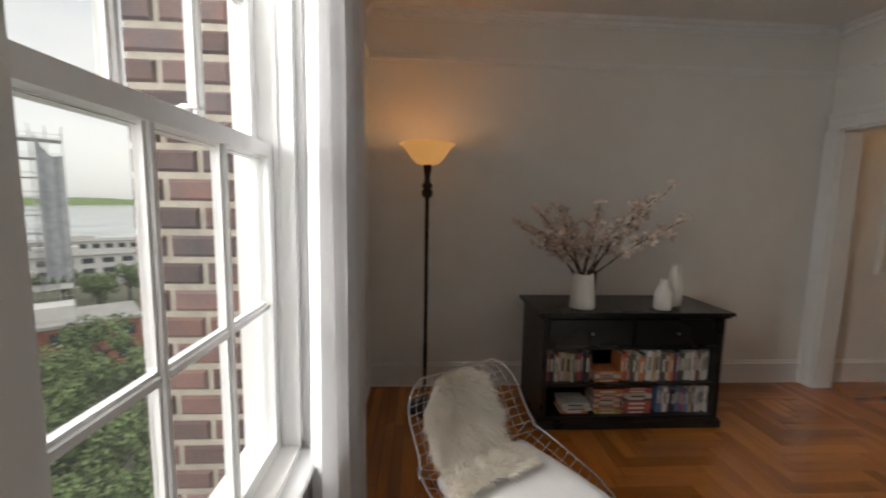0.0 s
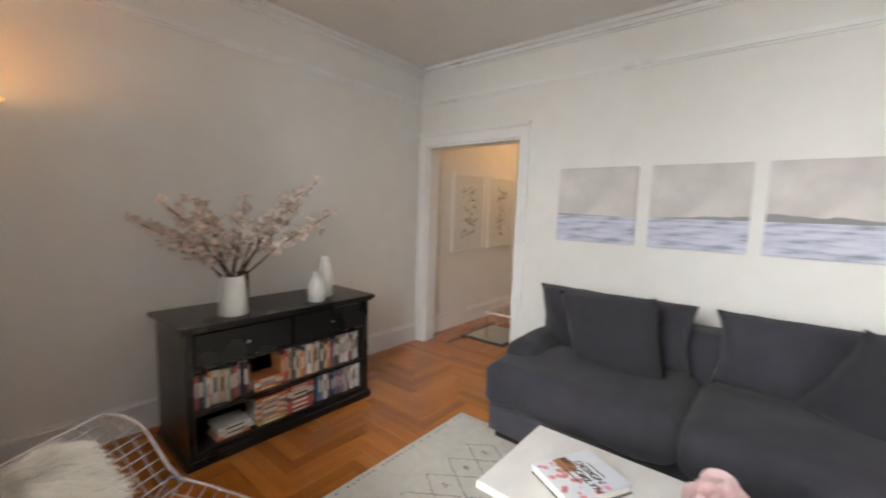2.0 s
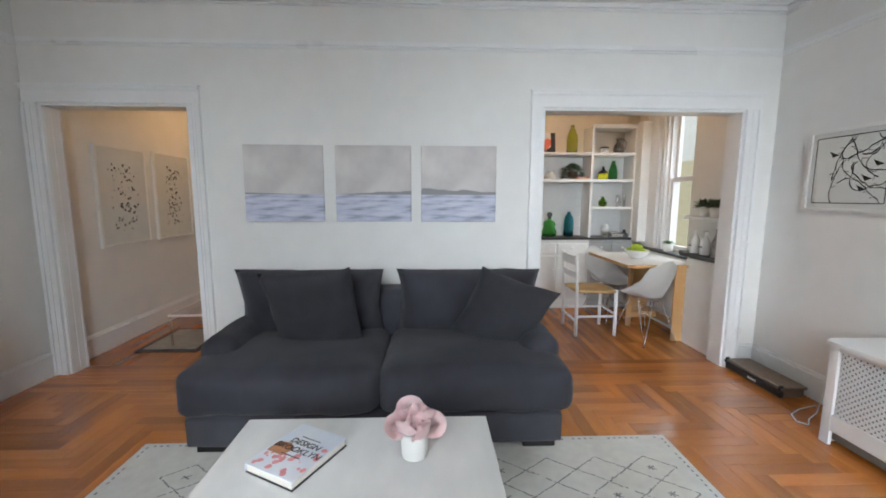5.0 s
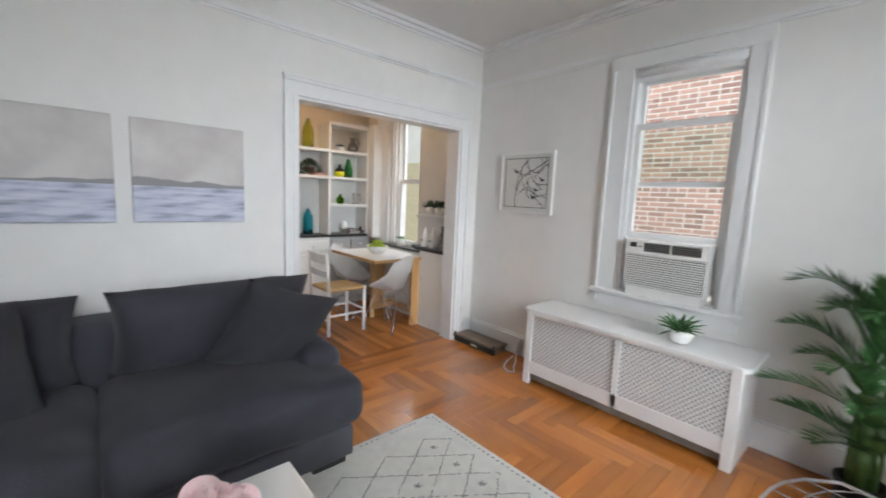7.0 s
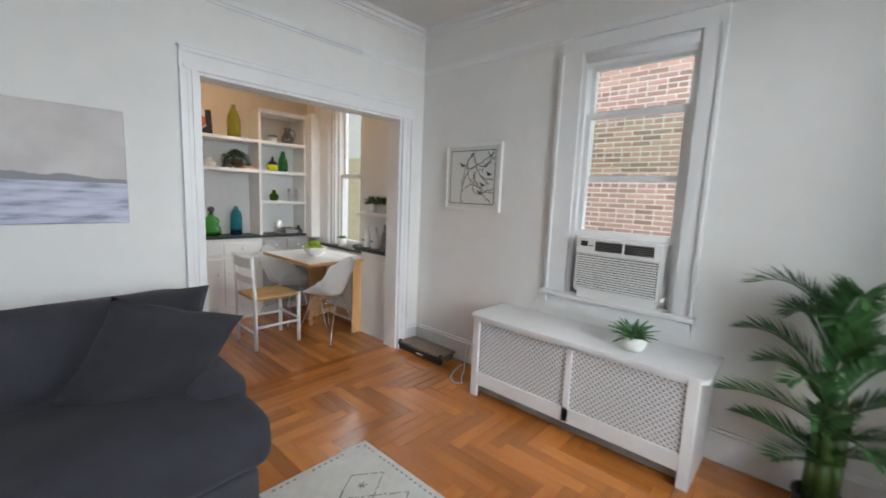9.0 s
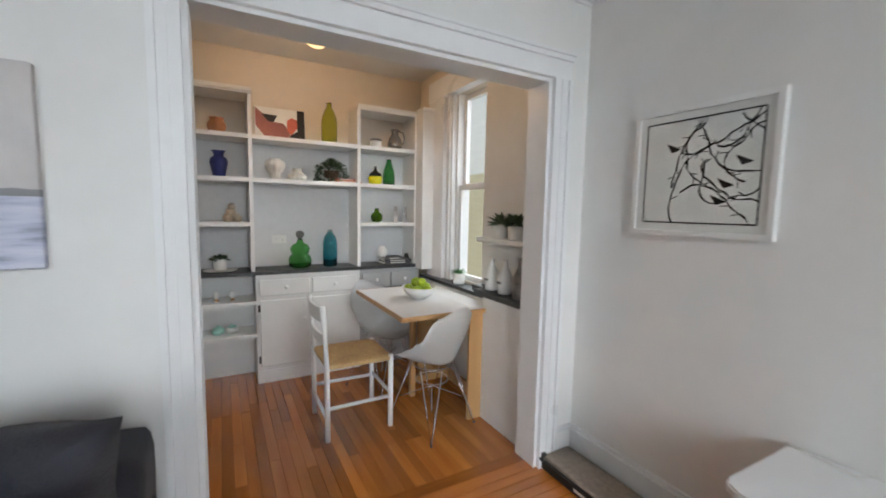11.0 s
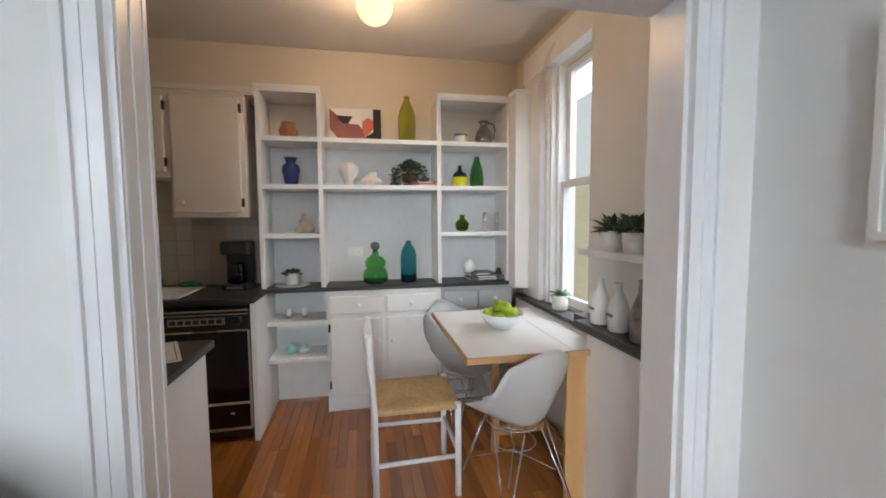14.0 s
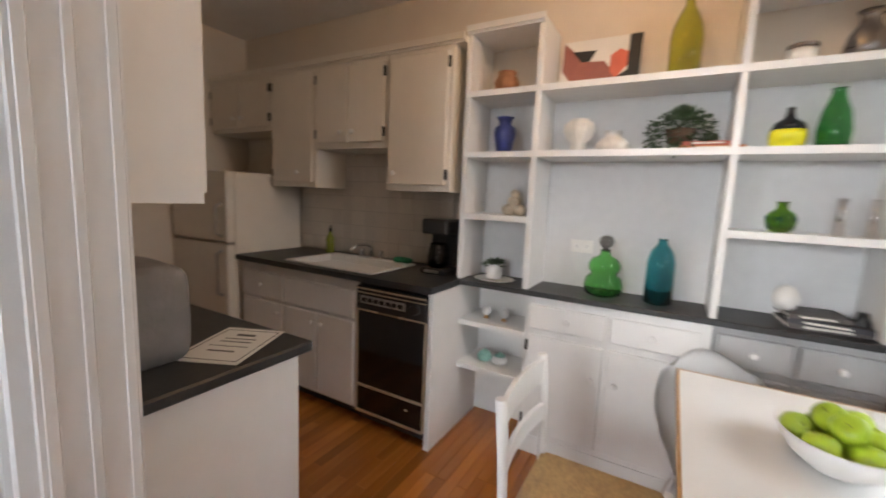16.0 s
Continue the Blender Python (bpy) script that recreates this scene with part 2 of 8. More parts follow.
def tube(points, radius, n=8, bm=None, loop=False, taper=None):
    """Round bar along points."""
    bm = bm or bmesh.new()
    pts = [Vector(p) for p in points]
    rings = []
    up = Vector((0, 0, 1))
    m = len(pts)
    for i, p in enumerate(pts):
        if loop:
            d = pts[(i + 1) % m] - pts[i - 1]
        else:
            d = pts[min(i + 1, m - 1)] - pts[max(i - 1, 0)]
        d.normalize()
        side = d.cross(up)
        if side.length < 0.05:
            side = d.cross(Vector((1, 0, 0)))
        side.normalize()
        top = side.cross(d)
        r = radius if taper is None else radius + (taper - radius) * i / (m - 1)
        rings.append([bm.verts.new(p + side * r * math.cos(2 * math.pi * k / n) + top * r * math.sin(2 * math.pi * k / n)) for k in range(n)])
    pairs = list(zip(rings, rings[1:])) + ([(rings[-1], rings[0])] if loop else [])
    for a, b in pairs:
        for k in range(n):
            f = bm.faces.new((a[k], a[(k + 1) % n], b[(k + 1) % n], b[k]))
            f.smooth = True
    if not loop:
        bm.faces.new(rings[0])
        bm.faces.new(list(reversed(rings[-1])))
    return bm


def part(name, bm, material, parent=None, label="", smooth=False):
    if not bm.faces:
        raise ValueError(name)
    bmesh.ops.recalc_face_normals(bm, faces=bm.faces)
    me = bpy.data.meshes.new(name)
    if smooth:
        for f in bm.faces:
            f.smooth = True
    bm.to_mesh(me)
    bm.free()
    for m in (material if isinstance(material, (list, tuple)) else [material]):
        me.materials.append(m)
    ob = new(name, me)
    if parent:
        ob.parent = parent
    return tagged(ob, label)


def piece(name, mesh, parent, at, rz=0.0):
    ob = new(name, mesh)
    ob.parent = parent
    ob.matrix_local = pose(*at, 0, 0, rz)
    return ob


def mesh_of(bm, material, name):
    bmesh.ops.recalc_face_normals(bm, faces=bm.faces)
    me = bpy.data.meshes.new(name)
    bm.to_mesh(me)
    bm.free()
    me.materials.append(material)
    return me


def thing(name, label, category, at=(0, 0, 0), rz=0.0, group="", kind=""):
    ob = new(name)
    ob.matrix_world = pose(*at, 0, 0, rz)
    ob.empty_display_size = 0.1
    return tagged(ob, label, category, group, kind)


def struct(name, bm, material, label, category):
    return tagged(part(name, bm, material), label, category, kind="structure")


def wall_with_holes(name, axis, at, thick, lo, hi, height, holes, material, label, z0=0.0):
    """A wall along x or y from lo to hi; at: inner face; thick: signed depth; holes: (lo, hi, bottom, top)."""
    bm = bmesh.new()
    cuts = sorted({lo, hi, *(h[0] for h in holes), *(h[1] for h in holes)})

    def slab(a, b, c, d):
        t0, t1 = min(at, at + thick), max(at, at + thick)
        if axis == "x":
            box(bm, a, b, t0, t1, c, d)
        else:
            box(bm, t0, t1, a, b, c, d)
    for a, b in zip(cuts, cuts[1:]):
        zs = [z0]
        for h in sorted(holes, key=lambda q: q[2]):
            if h[0] <= a + 1e-6 and h[1] >= b - 1e-6:
                zs += [h[2], h[3]]
        zs.append(height)
        for c, d in zip(zs[::2], zs[1::2]):
            if d - c > 1e-4:
                slab(a, b, c, d)
    bmesh.ops.remove_doubles(bm, verts=bm.verts, dist=1e-5)
    return struct(name, bm, material, label, "wall")

# ---- the large structure ----
XE, XW, YN, YS, H = 3.68, 0.08, 3.42, -2.19, 2.82      # living room
KX0, KX1, KH = 3.83, 5.76, 2.62                        # kitchen
D1 = (2.245, 3.31, 0.0, 2.055)
D2 = (-1.935, -0.370, 0.0, 2.055)
W1 = (0.74, 1.66, 0.635, 2.46)
W2 = (-1.30, -0.50, 0.67, 2.50)
SW = (1.53, 2.20, 0.79, 2.32)
KW = (4.46, 5.06, 0.82, 2.34)

struct("floor", B(XW - 0.4, KX1 + 0.2, YS - 0.4, YN + 0.2, -0.12, -0.012), UNDER, "dark joint bed under the oak floors", "floor")
wall_with_holes("wall_east", "y", XE, 0.15, YS - 0.2, YN, H, [D1, D2], WALL, "white painted plaster wall with two cased openings")
wall_with_holes("wall_north", "x", YN, 0.15, XW - 0.18, KX1 + 0.15, H, [], WALL, "white painted plaster wall behind the bookcase")
wall_with_holes("wall_west", "y", XW, -0.18, YS - 0.2, YN, H, [W1, W2], WALL, "white painted plaster window wall")
wall_with_holes("wall_south", "x", YS, -0.20, XW, XE, H, [SW], WALL, "white painted plaster wall with a sash window")
struct("ceiling", B(XW - 0.18, XE + 0.15, YS - 0.2, YN + 0.15, H, H + 0.12), CEIL, "white painted plaster ceiling", "ceiling")
wall_with_holes("wall_kitchen_east", "y", KX1, 0.15, -2.34, YN, H, [], KWALL, "kitchen wall behind the shelves, lamp warmth put into its cream colour")
wall_with_holes("wall_kitchen_south", "x", -2.20, -0.14, XE + 0.15, KX1, KH, [KW], KWALL, "kitchen window wall, lamp warmth put into its cream colour")
struct("kitchen_ceiling", B(XE + 0.15, KX1, -2.34, 2.05, KH, KH + 0.1), CEIL, "cream painted kitchen ceiling", "ceiling")
struct("wall_kitchen_north", B(XE + 0.15, KX1, 2.05, 2.15, 0, H), KWALL, "wall between kitchen and hall, lamp warmth put into its cream colour", "wall")
struct("hall_ceiling", B(XE + 0.15, KX1, 2.15, YN, 2.6, 2.7), CEIL, "white painted hall ceiling", "ceiling")
# niche beside the kitchen window: low wall, back wall, ledge, shelf
struct("wall_niche", B(KX0, 4.49, -2.20, -2.10, 0.868, KH), WALL, "white painted niche wall beside the kitchen window", "wall")
struct("wall_niche_low", B(KX0, 4.27, -2.20, -1.965, 0, 0.83), WHITE, "white painted low wall under the niche ledge", "wall")
struct("wall_window_low", B(4.27, 5.45, -2.20, -2.08, 0, 0.775), WHITE, "white painted low wall under the kitchen window", "wall")


# ---- trim ----
def profile_run(bm, axis, at, side, lo, hi, steps):
    """A moulding along a wall; steps: (bottom, top, depth)."""
    for z0, z1, d in steps:
        a, b = (at, at + side * d) if side > 0 else (at + side * d, at)
        if axis == "x":
            box(bm, lo, hi, a, b, z0, z1)
        else:
            box(bm, a, b, lo, hi, z0, z1)


BASE = [(0, 0.155, 0.018), (0.155, 0.172, 0.028), (0.172, 0.19, 0.014)]
RAIL = [(2.455, 2.47, 0.010), (2.47, 2.495, 0.022), (2.495, 2.505, 0.012)]
CORN = [(H - 0.075, H - 0.06, 0.012), (H - 0.06, H - 0.03, 0.03), (H - 0.03, H, 0.06)]


def trim_run(name, axis, at, side, lo, hi, steps, label):
    bm = bmesh.new()
    profile_run(bm, axis, at, side, lo, hi, steps)
    return struct(name, bm, TRIM, label, "trim")


for nm, steps, lab in (("picture_rail", RAIL, "white painted picture rail"), ("cornice", CORN, "white painted stepped cornice")):
    trim_run(nm, "x", YN, -1, XW, XE, steps, lab)
    trim_run(nm, "x", YS, 1, XW, XE, steps, lab)
    trim_run(nm, "y", XE, -1, YS, YN, steps, lab)
    trim_run(nm, "y", XW, 1, YS, YN, steps, lab)
lab = "white painted moulded baseboard"
trim_run("baseboard", "x", YN, -1, XW, XE, BASE, lab)
trim_run("baseboard", "x", YN, -1, KX0, KX1, BASE, lab)
trim_run("baseboard", "x", YS, 1, XW, XE, BASE, lab)
trim_run("baseboard", "y", XE, -1, D2[1] + 0.1, D1[0] - 0.09, BASE, lab)
trim_run("baseboard", "y", XE, -1, YS, D2[0] - 0.12, BASE, lab)
trim_run("baseboard", "y", XW, 1, YS, YN, BASE, lab)


def casing(name, lo, hi, top, left, right, label):
    """Stepped door casing on the living-room side, with its jamb lining through the wall."""
    door = thing(name, label, "door frame", kind="structure")
    w = 0.115
    for nm, a, b in (("side_casing", lo - left, lo), ("side_casing", hi, hi + right)):
        bm = bmesh.new()
        box(bm, XE - 0.022, XE, a, b, 0, top + 0.0)
        inner = b - 0.03 if b <= lo + 1e-6 else a
        outer = a if b <= lo + 1e-6 else b - 0.022
        box(bm, XE - 0.034, XE - 0.022, outer, outer + 0.022, 0, top)
        box(bm, XE - 0.030, XE - 0.022, inner, inner + 0.03, 0, top)
        box(bm, XE - 0.026, XE - 0.022, (a + b) / 2 - 0.008, (a + b) / 2 + 0.008, 0, top)
        part(nm, bm, TRIM, door)
    bm = bmesh.new()
    box(bm, XE - 0.022, XE, lo - left, hi + right, top, top + w)
    box(bm, XE - 0.036, XE - 0.022, lo - left, hi + right, top + w - 0.024, top + w)
    box(bm, XE - 0.030, XE - 0.022, lo - left + 0.02, hi + right - 0.02, top, top + 0.03)
    box(bm, XE - 0.044, XE, lo - left - 0.008, hi + right + 0.008, top + w, top + w + 0.014)
    part("head_casing", bm, TRIM, door)
    for y0, y1 in ((lo, lo + 0.018), (hi - 0.018, hi)):
        part("jamb", B(XE - 0.004, XE + 0.154, y0, y1, 0, top - 0.018), TRIM, door)
    for y0, y1 in ((hi - 0.022, hi - 0.018),):
        for xa, xb in ((XE + 0.004, XE + 0.024), (XE + 0.066, XE + 0.084), (XE + 0.128, XE + 0.148)):
            part("jamb_bead", B(xa, xb, y0, y1, 0, top - 0.026, bevel=0.002), TRIM, door)
    part("head_jamb", B(XE - 0.004, XE + 0.154, lo, hi, top - 0.018, top), TRIM, door)
    return door


casing("door_1", D1[0], D1[1], D1[3], 0.085, 0.10, "white painted cased opening to the hall")
casing("door_2", D2[0], D2[1], D2[3], 0.115, 0.09, "white painted cased opening to the kitchen")


def pane(parent, x0, x1, y0, y1, z0, z1, material=None):
    p = part("pane", B(x0, x1, y0, y1, z0, z1), material or PANE, parent)
    p.visible_shadow = False
    return p


def west_window(name, lo, hi, bottom, top, label):
    """Six-over-six sash window in the west wall, glass near x = -0.02."""
    w = thing(name, label, "window", kind="structure")
    meet = 1.585
    # inner casing on the wall, reveal and stool
    for y0, y1 in ((lo - 0.11, lo), (hi, hi + 0.11)):
        bm = B(XW, XW + 0.022, y0, y1, bottom - 0.02, top)
        box(bm, XW + 0.022, XW + 0.03, y0 + 0.02, y1 - 0.02, bottom - 0.02, top)
        part("side_casing", bm, TRIM, w)
    part("head_casing", B(XW, XW + 0.026, lo - 0.11, hi + 0.11, top, top + 0.11), TRIM, w)
    part("window_sill", B(-0.10, XW + 0.06, lo - 0.13, hi + 0.13, bottom - 0.045, bottom - 0.02, bevel=0.006), TRIM, w)
    part("apron", B(XW, XW + 0.02, lo - 0.11, hi + 0.11, bottom - 0.13, bottom - 0.045), TRIM, w)
    for y0, y1 in ((lo, lo + 0.03), (hi - 0.03, hi)):
        bm = B(-0.10, XW, y0, y1, bottom - 0.02, top)
        part("side_track", bm, TRIM, w)
        c = y0 + 0.012 if y0 == lo else y1 - 0.024
        part("sash_stop", B(0.020, 0.034, c - 0.012, c + 0.024, bottom - 0.02, top), TRIM, w)
    part("head_track", B(-0.10, XW, lo + 0.03, hi - 0.03, top - 0.03, top), TRIM, w)

    def sash(x, z0, z1, flip):
        s = part("sash", B(x - 0.018, x + 0.018, lo + 0.03, hi - 0.03, z0, z0 + (0.035 if flip else 0.065)), TRIM, w)
        a, b = lo + 0.03, hi - 0.03
        part("top_rail", B(x - 0.018, x + 0.018, a, b, z1 - (0.055 if flip else 0.04), z1), TRIM, s)
        zl, zh = z0 + (0.035 if flip else 0.065), z1 - (0.055 if flip else 0.04)
        part("stile", B(x - 0.018, x + 0.018, a, a + 0.045, zl, zh), TRIM, s)
        part("stile", B(x - 0.018, x + 0.018, b - 0.045, b, zl, zh), TRIM, s)
        ys = [a + 0.045 + (b - a - 0.09) * k / 3 for k in range(4)]
        for y in ys[1:3]:
            bm = B(x - 0.008, x + 0.008, y - 0.014, y + 0.014, zl, zh)
            box(bm, x - 0.016, x + 0.016, y - 0.006, y + 0.006, zl, zh)
            part("muntin", bm, TRIM, s)
        zm = (zl + zh) / 2
        for y0, y1 in zip(ys, ys[1:]):
            bm = B(x - 0.008, x + 0.008, y0 + 0.014, y1 - 0.014, zm - 0.014, zm + 0.014)
            box(bm, x - 0.016, x + 0.016, y0 + 0.014, y1 - 0.014, zm - 0.006, zm + 0.006)
            part("muntin", bm, TRIM, s)
            for c, d in ((zl, zm), (zm, zh)):
                pane(s, x - 0.002, x + 0.002, y0 + 0.01, y1 - 0.01, c + 0.008, d - 0.008, PANED)
        return s
    sash(0.0, bottom - 0.02, meet + 0.02, False)
    sash(-0.045, meet - 0.02, top - 0.03, True)
    bm = lathe([(0.008, 0), (0.014, 0.004), (0.014, 0.012), (0.006, 0.018)], 12, at=(0.0, (lo + hi) / 2, meet + 0.02))
    box(bm, -0.005, 0.03, (lo + hi) / 2 - 0.012, (lo + hi) / 2 + 0.012, meet + 0.028, meet + 0.034)
    part("sash_lock", bm, TRIM, w)
    return w


west_window("window_1", *W1, "white painted six-over-six sash window beside the curtain")
west_window("window_2", *W2, "white painted six-over-six sash window")


def south_window():
    w = thing("window_3", "white painted sash window with a storm sash above the air conditioner", "window", kind="structure")
    x0, x1, z0, z1 = SW
    for a, b in ((1.425, x0), (x1, 2.347)):
        bm = B(a, b, YS, YS + 0.024, 0.70, 2.36)
        box(bm, a + (0.0 if a < 2 else b - a - 0.02), a + (0.02 if a < 2 else b - a), YS + 0.024, YS + 0.036, 0.70, 2.36)
        part("side_casing", bm, TRIM, w)
    bm = B(1.425, 2.347, YS, YS + 0.026, 2.36, 2.455)
    box(bm, 1.412, 2.360, YS, YS + 0.045, 2.4551, 2.472)
    part("head_casing", bm, TRIM, w)
    part("window_sill", B(1.405, 2.366, YS - 0.10, YS + 0.07, 0.755, 0.785, bevel=0.006), TRIM, w)
    part("apron", B(1.425, 2.347, YS, YS + 0.022, 0.66, 0.755), TRIM, w)
    for a, b in ((x0, x0 + 0.028), (x1 - 0.028, x1)):
        part("side_track", B(a, b, YS - 0.16, YS, 0.785, z1), TRIM, w)
    part("head_track", B(x0 + 0.028, x1 - 0.028, YS - 0.16, YS, z1 - 0.02, z1), TRIM, w)
    a, b = x0 + 0.028, x1 - 0.028
    y = YS - 0.05
    # raised lower sash standing on the air conditioner, its top rail at 1.95
    s = part("sash", B(a, b, y - 0.018, y + 0.018, 1.185, 1.225), TRIM, w)
    part("top_rail", B(a, b, y - 0.018, y + 0.018, 1.945, 1.985), TRIM, s)
    for c in (a, b - 0.035):
        part("stile", B(c, c + 0.035, y - 0.018, y + 0.018, 1.225, 1.945), TRIM, s)
    pane(s, a + 0.03, b - 0.03, y - 0.002, y + 0.002, 1.22, 1.95)
    y = YS - 0.10
    s = part("sash", B(a, b, y - 0.016, y + 0.016, 1.55, 1.585), TRIM, w)
    part("top_rail", B(a, b, y - 0.016, y + 0.016, z1 - 0.06, z1 - 0.02), TRIM, s)
    for c in (a, b - 0.03):
        part("stile", B(c, c + 0.03, y - 0.016, y + 0.016, 1.585, z1 - 0.06), TRIM, s)
    pane(s, a + 0.025, b - 0.025, y - 0.002, y + 0.002, 1.58, z1 - 0.055)
    pane(s, a + 0.03, b - 0.03, y - 0.016, y - 0.012, 1.60, 1.94, TINTED)
    for c in (a + 0.2, b - 0.2):
        part("lift", B(c - 0.02, c + 0.02, YS - 0.032, YS - 0.02, 1.985, 1.997), TRIM, w)
    # roller blind, rolled up at the head
    part("blind_roll", tube([(x0 + 0.02, YS - 0.01, 2.325), (x1 - 0.02, YS - 0.01, 2.325)], 0.03, 14), CURTAIN, w, "rolled white window blind")
    part("blind_hem", B(x0 + 0.02, x1 - 0.02, YS - 0.016, YS - 0.006, 2.265, 2.30), CURTAIN, w)
    part("side_filler", B(x0 + 0.028, 1.600, YS - 0.11, YS - 0.08, 0.785, 1.185), CERAMIC, w, "pleated cream filler panel beside the air conditioner")
    part("side_filler", B(2.116, x1 - 0.028, YS - 0.11, YS - 0.08, 0.785, 1.185), CERAMIC, w)
    return w


south_window()


def kitchen_window():
    w = thing("window_4", "white painted kitchen sash window with a deep casing", "window", kind="structure")
    x0, x1, z0, z1 = KW
    bm = B(x1 + 0.10, 5.43, -2.20, -2.13, 0.80, 2.50)
    part("side_casing", bm, TRIM, w)
    bm = B(x1, x1 + 0.10, -2.20, -2.165, 0.80, 2.42)
    box(bm, x1 + 0.03, x1 + 0.05, -2.165, -2.15, 0.80, 2.42)
    part("inner_casing", bm, TRIM, w)
    part("head_casing", B(4.49, 5.43, -2.20, -2.12, z1, 2.50), TRIM, w)
    part("window_stool", B(4.27, 5.45, -2.20, -2.065, 0.775, 0.80), COUNTER, w, "black laminate window ledge")
    part("side_track", B(x1 - 0.03, x1, -2.32, -2.20, z0, z1), TRIM, w)
    part("side_track", B(x0, x0 + 0.03, -2.32, -2.20, z0, z1), TRIM, w)
    a, b = x0 + 0.03, x1 - 0.03
    for y, zl, zh in ((-2.235, 0.82, 1.60), (-2.275, 1.57, z1 - 0.01)):
        s = part("sash", B(a, b, y - 0.017, y + 0.017, zl, zl + 0.045), TRIM, w)
        part("top_rail", B(a, b, y - 0.017, y + 0.017, zh - 0.04, zh), TRIM, s)
        for c in (a, b - 0.04):
            part("stile", B(c, c + 0.04, y - 0.017, y + 0.017, zl + 0.045, zh - 0.04), TRIM, s)
        pane(s, a + 0.035, b - 0.035, y - 0.002, y + 0.002, zl + 0.04, zh - 0.035)
    return w


kitchen_window()


# ---- living-room furniture ----
def puff_box(x0, x1, y0, y1, z0, z1, r=0.06, crown=0.03, n=10, seed=0, wobble=0.006):
    """A soft cushion block: rounded box with a crowned top and slight unevenness."""
    bm = bmesh.new()
    c = Vector(((x0 + x1) / 2, (y0 + y1) / 2, (z0 + z1) / 2))
    h = Vector(((x1 - x0) / 2, (y1 - y0) / 2, (z1 - z0) / 2))
    bmesh.ops.create_cube(bm, size=2.0)
    bmesh.ops.subdivide_edges(bm, edges=bm.edges[:], cuts=n, use_grid_fill=True)
    for v in bm.verts:
        u = v.co.copy()
        p = Vector((u.x * h.x, u.y * h.y, u.z * h.z))
        q = Vector([max(-h[k] + r, min(h[k] - r, p[k])) for k in range(3)])
        d = p - q
        if d.length > 1e-6:
            p = q + d.normalized() * min(d.length, r)
        k = (1 - u.x ** 2) * (1 - u.y ** 2)
        p.z += crown * k * (1 if u.z > 0 else -0.2)
        p.x += crown * 0.6 * u.x * (1 - u.y ** 2) * (1 - u.z ** 2)
        p.y += crown * 0.4 * u.y * (1 - u.x ** 2) * (1 - u.z ** 2)
        w = noise.noise_vector((p + c) * 5 + Vector((seed, 0, 0))) * wobble
        v.co = c + p + w
    for f in bm.faces:
        f.smooth = True
    return bm


def pillow_mesh(w, h, t, seed=0, n=18):
    """A square pillow with pinched corners, upright in the xz plane, facing -y."""
    bm = bmesh.new()
    grid = {}
    for side in (1, -1):
        for i in range(n + 1):
            for j in range(n + 1):
                u, v = i / n * 2 - 1, j / n * 2 - 1
                edge = i in (0, n) or j in (0, n)
                if edge and side == -1:
                    grid[side, i, j] = grid[1, i, j]
                    continue
                pinch = 1 - 0.07 * (1 - abs(u) ** 2) * abs(v) - 0.0
                pinch2 = 1 - 0.07 * (1 - abs(v) ** 2) * abs(u)
                th = t / 2 * ((1 - u ** 4) * (1 - v ** 4)) ** 0.55
                co = Vector((u * w / 2 * pinch2, -side * th, v * h / 2 * pinch))
                co += noise.noise_vector(co * 6 + Vector((seed, 3, 1))) * 0.012
                grid[side, i, j] = bm.verts.new(co)
    for side in (1, -1):
        for i in range(n):
            for j in range(n):
                f = bm.faces.new([grid[side, a, b] for a, b in ((i, j), (i + 1, j), (i + 1, j + 1), (i, j + 1))])
                f.smooth = True
    return bm


def make_sofa():
    s = thing("sofa", "two-seat charcoal velvet sofa with low arms on black feet", "sofa", (0, 0, 0))
    part("base", puff_box(2.60, 3.58, -0.24, 1.79, 0.05, 0.225, 0.02, 0.004, 12, 1, 0.002), SOFA2, s, "lighter grey upholstered base")
    part("seat_cushion", puff_box(2.565, 3.32, 0.757, 1.825, 0.225, 0.485, 0.07, 0.035, 16, 2, 0.014), SOFA, s)
    part("seat_cushion", puff_box(2.565, 3.32, -0.285, 0.753, 0.225, 0.485, 0.07, 0.035, 16, 3, 0.014), SOFA, s)
    part("arm", puff_box(2.80, 3.55, 1.60, 1.83, 0.22, 0.575, 0.09, 0.01, 12, 4, 0.01), SOFA, s)
    part("arm", puff_box(2.80, 3.55, -0.29, -0.06, 0.22, 0.575, 0.09, 0.01, 12, 5, 0.01), SOFA, s)
    part("backrest", puff_box(3.34, 3.62, -0.26, 1.80, 0.22, 0.725, 0.06, 0.01, 14, 6, 0.006), SOFA, s)
    for y in (1.66, -0.12):
        for x in (2.63, 3.44):
            part("foot", B(x, x + 0.12, y - 0.09, y + 0.09, 0.0, 0.055, bevel=0.004), BLACK, s, "black block foot")
    for nm, y, wd, seed in (("back_cushion", 1.285, 0.98, 7), ("back_cushion", 0.225, 0.97, 8)):
        bm = pillow_mesh(wd, 0.47, 0.26, seed)
        bmesh.ops.transform(bm, matrix=pose(3.27, y, 0.685, 12, 0, -90), verts=bm.verts)
        part(nm, bm, SOFA, s)
    return s


make_sofa()


